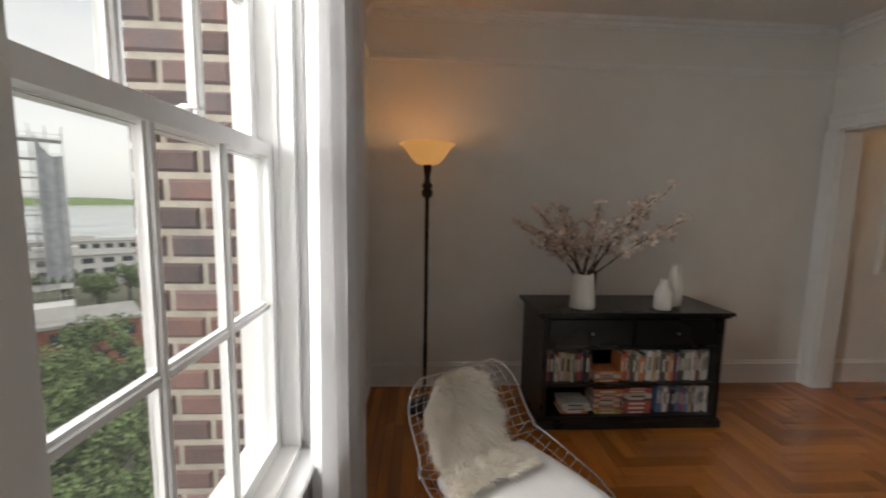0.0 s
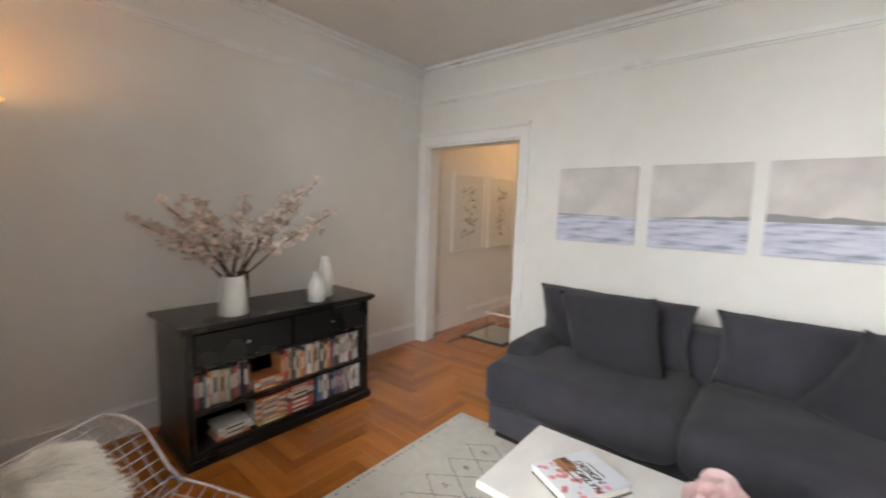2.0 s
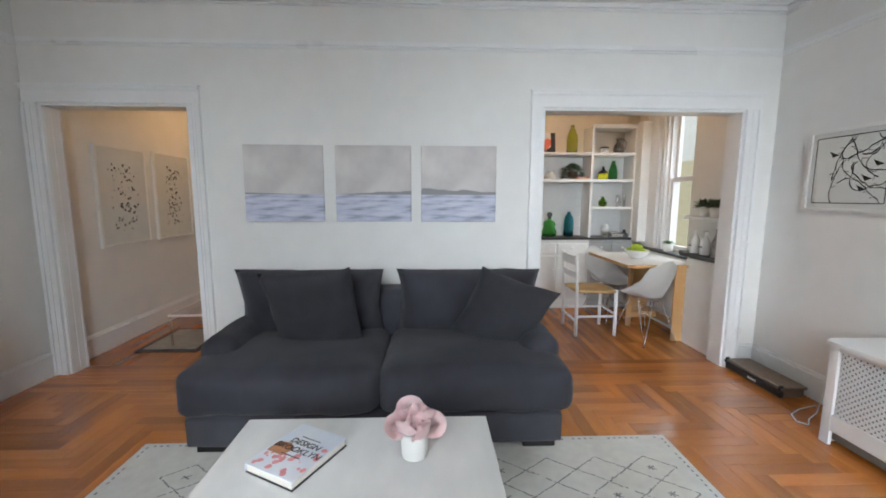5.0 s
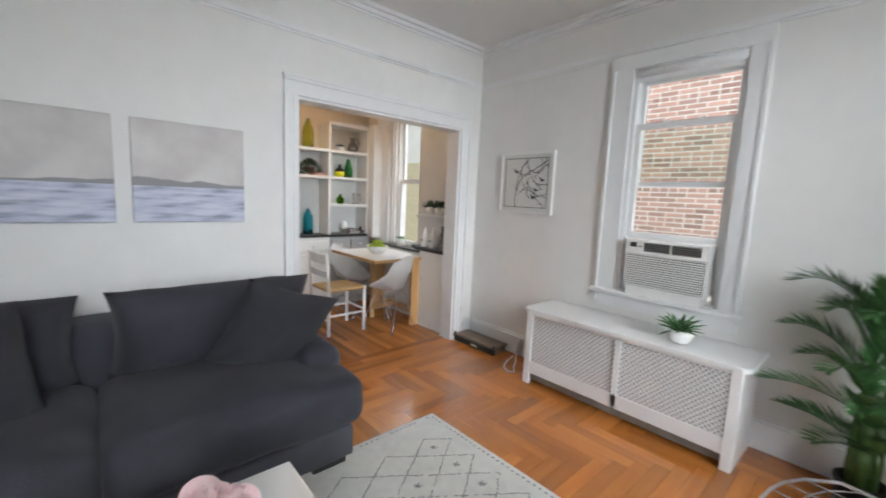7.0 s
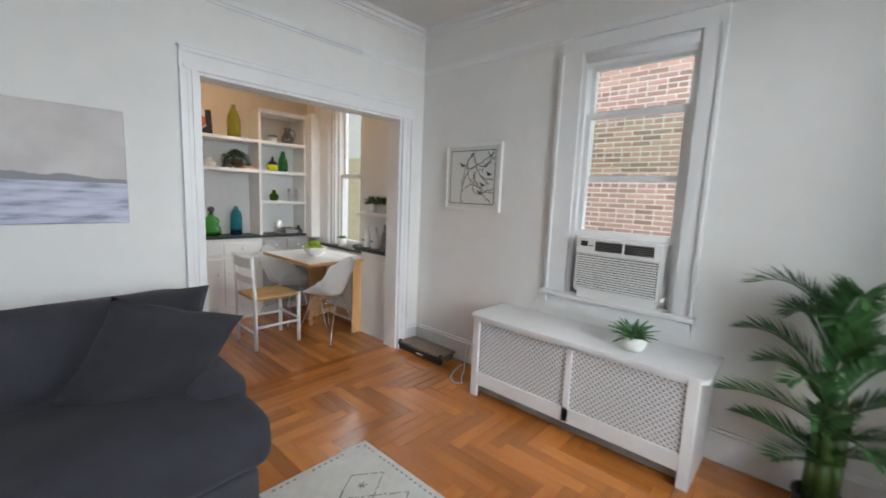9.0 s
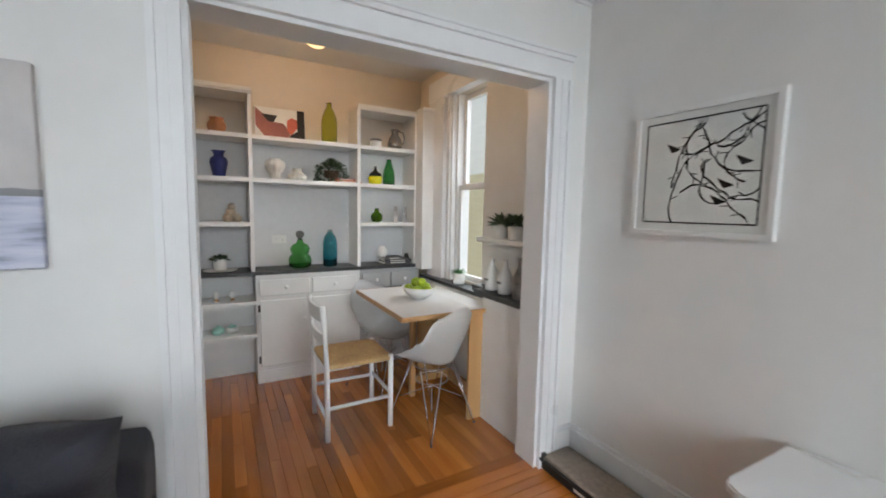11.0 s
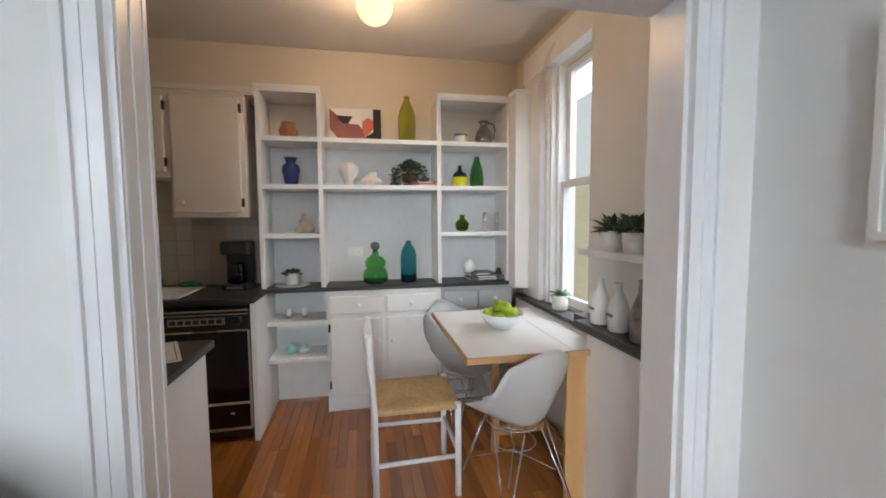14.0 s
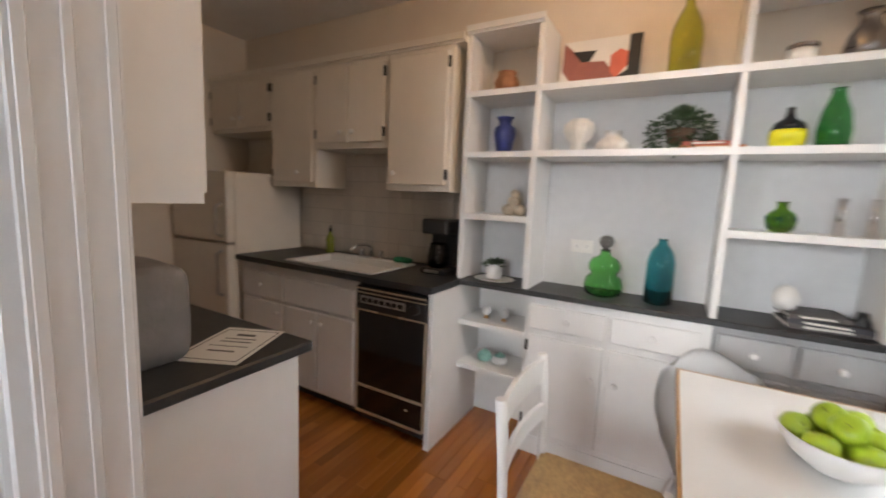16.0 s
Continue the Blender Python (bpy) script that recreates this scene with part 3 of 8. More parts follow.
def throw_pillow(at, rx, ry, rz, size, seed):
    bm = pillow_mesh(size, size, 0.17, seed)
    ob = part("throw_pillow", bm, PILLOW)
    ob.matrix_world = pose(*at, 0, 0, rz) @ pose(0, 0, 0, rx, 0, 0) @ pose(0, 0, 0, 0, ry, 0)
    return tagged(ob, "square charcoal throw pillow leaning on the sofa's back cushion", "pillow", "throw pillows on the sofa")


throw_pillow((2.985, 1.195, 0.705), 19, -5, -90, 0.55, 11)
throw_pillow((2.985, 0.025, 0.680), 20, 22, -94, 0.51, 12)


def make_table():
    t = thing("coffee_table", "white marble coffee table on a steel frame", "table", (1.97, 0.755, 0))
    part("tabletop", B(-0.26, 0.26, -0.515, 0.515, 0.400, 0.430, bevel=0.004, seg=2), MARBLE, t, "grey-veined white marble top")
    for y in (-0.44, 0.44):
        bm = B(-0.23, 0.23, y - 0.02, y + 0.02, 0.38, 0.40)
        part("top_rail", bm, STEEL, t)
        for x in (-0.23, 0.21):
            part("leg", B(x, x + 0.02, y - 0.02, y + 0.02, 0.02, 0.38), STEEL, t)
        part("foot_rail", B(-0.23, 0.23, y - 0.02, y + 0.02, 0.013, 0.02), STEEL, t)
    return t


make_table()


def text_mesh(body, size, material, name, thick=0.0006, align='CENTER', shear=0.0):
    cu = bpy.data.curves.new(name, 'FONT')
    cu.body, cu.size, cu.extrude, cu.align_x, cu.align_y, cu.shear = body, size, thick, align, 'CENTER', shear
    ob = bpy.data.objects.new(name, cu)
    scene.collection.objects.link(ob)
    dg = bpy.context.evaluated_depsgraph_get()
    me = bpy.data.meshes.new_from_object(ob.evaluated_get(dg))
    bpy.data.objects.remove(ob)
    me.materials.clear()
    me.materials.append(material)
    return new(name, me)


COVER = mat("book_cover_print", (0.62, 0.68, 0.78), 0.35, second=(0.80, 0.80, 0.82), scale=9)
PINKP = mat("pink_print", (0.78, 0.30, 0.33), 0.4, grain=0.3, scale=30)
ORANGEP = mat("brown_print", (0.50, 0.22, 0.10), 0.4, grain=0.4, scale=30)
PAPER = mat("book_pages", (0.78, 0.75, 0.68), 0.8, grain=0.12, scale=90, stretch=(1, 1, 8))


def coffee_table_book():
    b = thing("book", "hardback book with a pale floral cover on the coffee table", "book", (1.956, 0.972, 0.431), -28)
    b.rotation_mode = 'XYZ'
    w, d = 0.222, 0.275
    part("pages", B(-d / 2 + 0.004, d / 2 - 0.006, -w / 2 + 0.006, w / 2 - 0.004, 0.004, 0.030), PAPER, b)
    part("back_board", B(-d / 2, d / 2, -w / 2, w / 2, 0.0, 0.003), BLACKP, b)
    c = part("cover", B(-d / 2, d / 2, -w / 2, w / 2, 0.031, 0.034), COVER, b, "pale blue cover with pink flowers")
    part("spine", B(-d / 2, d / 2, w / 2, w / 2 + 0.003, 0.0, 0.034), COVER, b)
    rnd = random.Random(4)
    for _ in range(34):
        bm = bmesh.new()
        x, y, r = rnd.uniform(-0.125, -0.03), rnd.uniform(-0.1, 0.1), rnd.uniform(0.004, 0.016)
        if rnd.random() < 0.3:
            x += rnd.uniform(0.02, 0.1)
        vs = [bm.verts.new((x + r * rnd.uniform(0.6, 1) * math.cos(a), y + r * rnd.uniform(0.6, 1) * math.sin(a), 0.0343 + 0.00001 * _)) for a in [k * math.pi / 4 for k in range(8)]]
        bm.faces.new(vs)
        part("petal_print", bm, PINKP, c)
    bm = bmesh.new()
    bm.faces.new([bm.verts.new(p) for p in ((-0.05, 0.03, 0.0348), (-0.05, 0.105, 0.0348), (0.01, 0.105, 0.0348), (0.02, 0.05, 0.0348), (-0.01, 0.02, 0.0348))])
    part("photo_print", bm, ORANGEP, c)
    for body, dx in (("DESIGN", 0.034), ("BROOKLYN", -0.006)):
        t = text_mesh(body, 0.040, BLACKP, "title", shear=0.2)
        t.parent = c
        t.matrix_local = pose(dx, 0.0, 0.0362, 0, 0, -90)
    part("title_bar", B(0.066, 0.069, -0.045, 0.045, 0.0345, 0.0358), BLACKP, c)
    part("title_bar", B(-0.040, -0.037, -0.045, 0.045, 0.0345, 0.0358), BLACKP, c)
    return b


coffee_table_book()
PETAL = mat("pink_petal", (0.95, 0.70, 0.72), 0.6, second=(0.96, 0.87, 0.86), scale=25)
PETAL = filmed("thin_pink_petal", PETAL, 0.35, (0.96, 0.78, 0.78))
LEAFG = mat("small_leaf", (0.05, 0.09, 0.035), 0.5, grain=0.4, scale=20, island=0.3)


def rose(c, r, seed, tilt):
    bm = bmesh.new()
    rnd = random.Random(seed)
    for ring in range(6):
        k = 3 + ring
        rr = r * (0.14 + 0.155 * ring)
        for i in range(k):
            a0 = 2 * math.pi * i / k + ring * 0.7 + rnd.uniform(-0.2, 0.2)
            span = 2 * math.pi / k * 1.35
            prev = None
            for s in range(6):
                a = a0 + span * (s / 5 - 0.5)
                top = r * (0.66 - 0.10 * ring) * (1 - 0.35 * abs(s / 5 * 2 - 1) ** 2) * rnd.uniform(0.9, 1.1)
                row = []
                for q in range(4):
                    f = q / 3
                    flare = rr * (0.45 + 0.55 * f ** 0.7) + (0.12 * r * f ** 3 if ring > 2 else 0)
                    row.append(bm.verts.new((flare * math.cos(a), flare * math.sin(a), -0.35 * r + f * (top + 0.35 * r))))
                if prev:
                    for q in range(3):
                        f = bm.faces.new((prev[q], row[q], row[q + 1], prev[q + 1]))
                        f.smooth = True
                prev = row
    bmesh.ops.transform(bm, matrix=Matrix.Translation(c) @ Euler(tilt).to_matrix().to_4x4(), verts=bm.verts)
    return bm


def rose_vase():
    v = thing("flower_vase", "ribbed white pot of pale pink artificial roses on the coffee table", "vase", (1.962, 0.545, 0.431))
    prof = [(0.040, 0.0), (0.046, 0.004)]
    for k in range(9):
        prof += [(0.047 + 0.0006 * k, 0.008 + k * 0.010), (0.0485 + 0.0006 * k, 0.013 + k * 0.010)]
    prof += [(0.053, 0.105), (0.049, 0.105), (0.046, 0.02)]
    part("pot", lathe(prof, 32), CERAMIC, v, "ribbed white ceramic pot")
    rnd = random.Random(8)
    for i in range(11):
        ring = 0 if i < 7 else (1 if i < 10 else 2)
        a = i * 2 * math.pi / (7 if ring == 0 else 3) + ring * 0.5
        rad = (0.070, 0.036, 0.0)[ring]
        z = (0.130, 0.168, 0.182)[ring] + rnd.uniform(-0.008, 0.012)
        lean = (0.85, 0.45, 0.0)[ring]
        part("rose", rose((rad * math.cos(a), rad * math.sin(a), z), 0.047 + rnd.uniform(-0.003, 0.005), i, (-lean * math.sin(a), lean * math.cos(a), i)), PETAL, v)
    return v


rose_vase()


def make_rug():
    x0, x1, y0, y1 = 0.78, 2.72, -0.88, 2.08
    bm = B(x0, x1, y0, y1, 0.0005, 0.012, bevel=0.004)
    r = tagged(part("rug", bm, RUG), "cream wool rug with a broken grey diamond lattice", "rug")
    rnd = random.Random(3)
    bm = bmesh.new()

    def stroke(a, b, w):
        a, b = Vector(a), Vector(b)
        d = (b - a)
        if d.length < 1e-4:
            return
        n = Vector((-d.y, d.x)).normalized() * w / 2
        zs = 0.0128
        bm.faces.new([bm.verts.new((*p, zs)) for p in (a + n, a - n, b - n, b + n)])
    px, py = 0.185, 0.26
    ny, nx = int((y1 - y0 - 0.2) / py), int((x1 - x0 - 0.16) / px)
    for i in range(nx):
        for j in range(ny):
            cx, cy = x0 + 0.08 + (i + 0.5) * px, y0 + 0.1 + (j + 0.5) * py
            fade = noise.noise(Vector((cx * 1.3, cy * 1.3, 2)))
            L, R = (cx - px / 2, cy), (cx + px / 2, cy)
            T, Bm = (cx, cy + py / 2), (cx, cy - py / 2)
            for a, b in ((L, T), (T, R), (R, Bm), (Bm, L)):
                for k in range(7):
                    f0, f1 = k / 7, (k + rnd.uniform(0.55, 1.0)) / 7
                    if rnd.random() < 0.88 + fade * 0.7:
                        a2, b2 = Vector(a), Vector(b)
                        jit = Vector((rnd.uniform(-1, 1), rnd.uniform(-1, 1))) * 0.003
                        stroke(a2.lerp(b2, f0) + jit, a2.lerp(b2, f1) + jit, rnd.uniform(0.005, 0.009))
            if rnd.random() < 0.55 + fade:
                for s in (-1, 1):
                    stroke((cx + s * 0.014, cy - 0.02), (cx - s * 0.010, cy + 0.02), 0.007)
            if rnd.random() < 0.5:
                stroke((cx - 0.018, cy), (cx + 0.018, cy + 0.004), 0.008)
    for y in (y0 + 0.035, y1 - 0.035):
        x = x0 + 0.05
        while x < x1 - 0.05:
            if rnd.random() < 0.8:
                stroke((x, y), (x + 0.016, y + rnd.uniform(-0.004, 0.004)), 0.010)
            x += 0.034
    for x in (x0 + 0.03, x1 - 0.03):
        y = y0 + 0.06
        while y < y1 - 0.05:
            if rnd.random() < 0.8:
                stroke((x, y), (x + rnd.uniform(-0.004, 0.004), y + 0.016), 0.010)
            y += 0.034
    tagged(part("pattern", bm, RUGD, r), kind="stuff")
    return r


make_rug()

BOOKCOL = [(0.62, 0.58, 0.50), (0.70, 0.68, 0.64), (0.10, 0.09, 0.085), (0.45, 0.10, 0.07), (0.10, 0.22, 0.40), (0.55, 0.40, 0.25), (0.62, 0.22, 0.08),
           (0.30, 0.42, 0.50), (0.05, 0.05, 0.06), (0.75, 0.73, 0.70), (0.50, 0.42, 0.12), (0.22, 0.12, 0.20)]
BOOKM = [mat("book_cloth", c, 0.6, grain=0.2, scale=30) for c in BOOKCOL]
LETTER = mat("spine_lettering", (0.75, 0.72, 0.65), 0.5, grain=0.1)
LETTERD = mat("spine_lettering_dark", (0.05, 0.05, 0.05), 0.5, grain=0.1)


def upright_book(x, y, z, t, h, d, k, lean=0.0):
    b = thing("book", "upright book on the bookcase shelf", "book", (x, y, z), 0, "books in the bookcase")
    b.matrix_world = pose(x, y, z, 0, lean, 0)
    part("cover", B(0, t, 0, d, 0, h, bevel=0.0015), BOOKM[k], b)
    part("pages", B(0.002, t - 0.002, 0.004, d + 0.001, h - 0.004, h + 0.0006), PAPER, b)
    lt = LETTER if sum(BOOKCOL[k]) < 1.2 else LETTERD
    part("spine_print", B(t * 0.3, t * 0.7, -0.0008, 0.0002, h * 0.35, h * 0.8), lt, b)
    return b


def flat_book(x, y, z, w, t, d, k):
    b = thing("book", "book lying flat in a pile on the shelf", "book", (x, y, z), 0, "books in the bookcase")
    bm = B(0, w, 0, d, 0, 0.003)
    box(bm, 0, w, 0, d, t - 0.003, t)
    box(bm, 0, w, -0.002, 0.002, 0.0, t)
    part("cover", bm, BOOKM[k], b)
    part("pages", B(0.003, w - 0.003, 0.003, d - 0.003, 0.003, t - 0.003), PAPER, b)
    lt = LETTER if sum(BOOKCOL[k]) < 1.2 else LETTERD
    part("spine_print", B(w * 0.2, w * 0.75, -0.0032, -0.0018, t * 0.3, t * 0.7), lt, b)
    return b


def make_bookcase():
    x0, x1, y0, y1 = 1.25, 2.445, 2.765, 3.24
    c = thing("bookcase", "low black lacquered bookcase with two drawers and open shelves", "bookcase", (0, 0, 0))
    bm = B(x0 - 0.04, x1 + 0.04, y0 - 0.035, y1, 0.755, 0.778, bevel=0.004)
    box(bm, x0 - 0.022, x1 + 0.022, y0 - 0.02, y1, 0.738, 0.755, bevel=0.003)
    part("top", bm, BLACK, c)
    for a, b in ((x0, x0 + 0.035), (x1 - 0.035, x1)):
        part("side_panel", B(a, b, y0, y1, 0.03, 0.738, bevel=0.002), BLACK, c)
    part("back_panel", B(x0 + 0.035, x1 - 0.035, y1 - 0.012, y1, 0.06, 0.738), BLACK, c)
    part("shelf", B(x0 + 0.035, x1 - 0.035, y0 + 0.012, y1 - 0.012, 0.278, 0.298), BLACK, c)
    part("bottom_shelf", B(x0 + 0.035, x1 - 0.035, y0 + 0.004, y1 - 0.012, 0.060, 0.080), BLACK, c)
    bm = B(x0 - 0.018, x1 + 0.018, y0 - 0.018, y1, 0.0, 0.050, bevel=0.004)
    box(bm, x0 - 0.008, x1 + 0.008, y0 - 0.008, y1, 0.050, 0.060)
    part("plinth", bm, BLACK, c)
    mid = (x0 + x1) / 2
    part("drawer_box", B(x0 + 0.035, x1 - 0.035, y0 + 0.03, y1 - 0.012, 0.535, 0.738), BLACK, c)
    for a, b in ((x0 + 0.042, mid - 0.012), (mid + 0.012, x1 - 0.042)):
        d = part("drawer", B(a, b, y0 + 0.004, y0 + 0.030, 0.552, 0.725, bevel=0.003), BLACK, c)
        part("knob", lathe([(0.004, 0), (0.005, 0.012), (0.010, 0.018), (0.007, 0.024)], 14), STEEL, d, "small steel knob").matrix_local = pose((a + b) / 2, y0 + 0.004, 0.638, 90)
    part("front_rail", B(x0 + 0.035, x1 - 0.035, y0 + 0.004, y0 + 0.03, 0.527, 0.548), BLACK, c)
    rnd = random.Random(21)

    def row(xa, xb, z, hmin, hmax, lean=0.0):
        x = xa
        while x < xb - 0.012:
            t = min(rnd.uniform(0.014, 0.036), xb - x)
            h = rnd.uniform(hmin, hmax)
            upright_book(x, y0 + 0.03 + rnd.uniform(0, 0.03), z, t - 0.001, h, rnd.uniform(0.13, 0.17), rnd.choice((0, 1, 2, 3, 4, 5, 6, 7, 8, 9, 9, 1, 11)), lean)
            x += t

    def pile(xa, z, n, w):
        for _ in range(n):
            t = rnd.uniform(0.014, 0.032)
            ww = w - rnd.uniform(0, 0.02)
            flat_book(xa + rnd.uniform(0, 0.012), y0 + 0.03 + rnd.uniform(0, 0.02), z, ww, t - 0.0005, rnd.uniform(0.13, 0.16), rnd.choice((0, 1, 3, 6, 6, 2, 10, 9)))
            z += t
    row(1.30, 1.60, 0.2985, 0.165, 0.205)
    pile(1.615, 0.2985, 4, 0.175)
    row(1.80, 2.40, 0.2985, 0.165, 0.215)
    pile(1.40, 0.0805, 3, 0.20)
    pile(1.62, 0.0805, 8, 0.19)
    pile(1.82, 0.0805, 7, 0.20)
    row(2.05, 2.40, 0.0805, 0.15, 0.195)
    return c


make_bookcase()
TWIG = mat("twig_bark", (0.10, 0.055, 0.035), 0.8, grain=0.4, scale=40)
BLOSSOM = mat("blossom_petal", (0.88, 0.80, 0.73), 0.6, second=(0.62, 0.45, 0.38), scale=14, island=0.35)


def blossom_vase():
    v = thing("flower_vase", "white tapered vase with a dark spout and dry blossom branches", "vase", (1.535, 2.875, 0.779))
    prof = [(0.074, 0.0), (0.079, 0.006), (0.074, 0.11), (0.062, 0.220), (0.063, 0.225), (0.057, 0.225), (0.064, 0.11), (0.055, 0.02)]
    part("vase_body", lathe(prof, 28), CERAMIC, v, "matt white ceramic body")
    prof = [(0.03, 0.0), (0.034, 0.006), (0.034, 0.235), (0.029, 0.235), (0.028, 0.02)]
    bm = lathe(prof, 18, at=(0.075, 0.045, 0))
    part("dark_sleeve", bm, BLACKP, v, "dark sleeve behind the vase")
    rnd = random.Random(5)
    flowers = bmesh.new()
    tips = [(-0.44, 0.33), (-0.36, 0.42), (-0.24, 0.44), (-0.12, 0.40), (-0.30, 0.26), (0.02, 0.46), (0.12, 0.36), (0.24, 0.44), (0.34, 0.50), (0.50, 0.56), (0.46, 0.40), (0.56, 0.36)]

    def flower(p, r):
        ax = Vector((rnd.uniform(-1, 1), rnd.uniform(-1, 1), rnd.uniform(-0.3, 1))).normalized()
        q = ax.to_track_quat('Z', 'Y').to_matrix()
        for i in range(5):
            a = i * 2 * math.pi / 5
            pts = [Vector((0, 0, 0)), Vector((r * 0.7 * math.cos(a - 0.5), r * 0.7 * math.sin(a - 0.5), r * 0.3)), Vector((r * math.cos(a), r * math.sin(a), r * 0.55)), Vector((r * 0.7 * math.cos(a + 0.5), r * 0.7 * math.sin(a + 0.5), r * 0.3))]
            flowers.faces.new([flowers.verts.new(p + q @ w) for w in pts])
    for tx, tz in tips:
        start = Vector((rnd.uniform(-0.02, 0.02), rnd.uniform(-0.02, 0.02), 0.16))
        end = Vector((tx * 1.06, rnd.uniform(-0.18, 0.14), 0.21 + tz * 1.05))
        pts = []
        for k in range(9):
            f = k / 8
            p = start.lerp(end, f)
            p.z += 0.05 * math.sin(f * math.pi) * (1 if abs(tx) > 0.2 else 0.3)
            p += Vector((rnd.uniform(-1, 1), rnd.uniform(-1, 1), rnd.uniform(-1, 1))) * 0.008 * (k > 0)
            pts.append(p)
        bm = tube(pts, 0.0058, 6, taper=0.002)
        for k in range(3, 8):
            if rnd.random() < 0.75:
                d = Vector((rnd.uniform(-1, 1), rnd.uniform(-1, 1), rnd.uniform(0, 1))).normalized() * rnd.uniform(0.04, 0.10)
                tube([pts[k], pts[k] + d * 0.6, pts[k] + d], 0.002, 5, bm, taper=0.001)
                for f in (0.5, 0.75, 1.0):
                    flower(pts[k] + d * f, rnd.uniform(0.014, 0.026))
        for k in range(3, 9):
            for _ in range(7 if k < 7 else 4):
                flower(pts[k] + Vector((rnd.uniform(-1, 1), rnd.uniform(-1, 1), rnd.uniform(-1, 1))) * (0.036 if k < 7 else 0.02), rnd.uniform(0.022, 0.044) * (1 if k < 7 else 0.7))
        part("branch", bm, TWIG, v)
    part("blossoms", flowers, BLOSSOM, v, "cream and dusty pink blossoms")
    return v


blossom_vase()


def bottle_thing(name, label, cat, at, prof, material, n=26, group=""):
    ob = part(name, lathe(prof, n), material)
    ob.location = at
    return tagged(ob, label, cat, group)


WB = [(0.036, 0.0), (0.046, 0.006), (0.048, 0.05), (0.042, 0.09), (0.022, 0.125), (0.018, 0.15), (0.021, 0.158), (0.015, 0.158), (0.014, 0.12), (0.03, 0.02)]
WT = [(0.034, 0.0), (0.045, 0.008), (0.046, 0.06), (0.044, 0.11), (0.032, 0.16), (0.022, 0.195), (0.021, 0.215), (0.024, 0.225), (0.017, 0.225), (0.016, 0.18), (0.03, 0.03)]
bottle_thing("bottle_vase", "short matt white bottle vase on the black bookcase", "vase", (2.055, 2.83, 0.779), [(r * 1.2, z * 1.28) for r, z in WB], CERAMIC)
bottle_thing("bottle_vase", "tall matt white bottle vase on the black bookcase", "vase", (2.185, 2.925, 0.779), [(r * 1.15, z * 1.26) for r, z in WT], CERAMIC)

SHADE = bpy.data.materials.new("amber_glass_shade")
SHADE.use_nodes = True
_b = SHADE.node_tree.nodes["Principled BSDF"]
_b.inputs["Base Color"].default_value = (0.80, 0.48, 0.20, 1)
_b.inputs["Roughness"].default_value = 0.35
_b.inputs["Emission Color"].default_value = (1.0, 0.50, 0.16, 1)
_b.inputs["Emission Strength"].default_value = 0.75


def floor_lamp():
    l = thing("floor_lamp", "dark bronze torchiere floor lamp with a lit amber glass bowl", "lamp", (0.515, 3.05, 0))
    prof = [(0.13, 0.0), (0.135, 0.012), (0.11, 0.026), (0.05, 0.04), (0.022, 0.07), (0.016, 0.11)]
    part("foot", lathe(prof, 28), BRONZE, l)
    prof = [(0.0125, 0.10), (0.0125, 0.30)]
    for k in range(6):
        prof += [(0.0125, 0.30 + k * 0.03), (0.017, 0.312 + k * 0.03), (0.0125, 0.326 + k * 0.03)]
    prof += [(0.0125, 0.50), (0.014, 1.48)]
    part("pole", lathe(prof, 16), BRONZE, l)
    prof = [(0.014, 1.47), (0.034, 1.49), (0.038, 1.515), (0.026, 1.535), (0.034, 1.55), (0.034, 1.562), (0.020, 1.575), (0.018, 1.61), (0.026, 1.66), (0.028, 1.685), (0.028, 1.695)]
    part("knop", lathe(prof, 20), BRONZE, l)
    bm = bmesh.new()
    n = 40
    rings = []
    outer = [(0.045, 1.690), (0.075, 1.700), (0.105, 1.730), (0.130, 1.765), (0.155, 1.800), (0.182, 1.822)]
    inner = [(0.176, 1.824), (0.150, 1.803), (0.125, 1.770), (0.100, 1.736), (0.070, 1.706), (0.040, 1.697)]
    part("shade", lathe(outer + inner, n, bm), SHADE, l, "amber frosted glass bowl, lit")
    return l


floor_lamp()


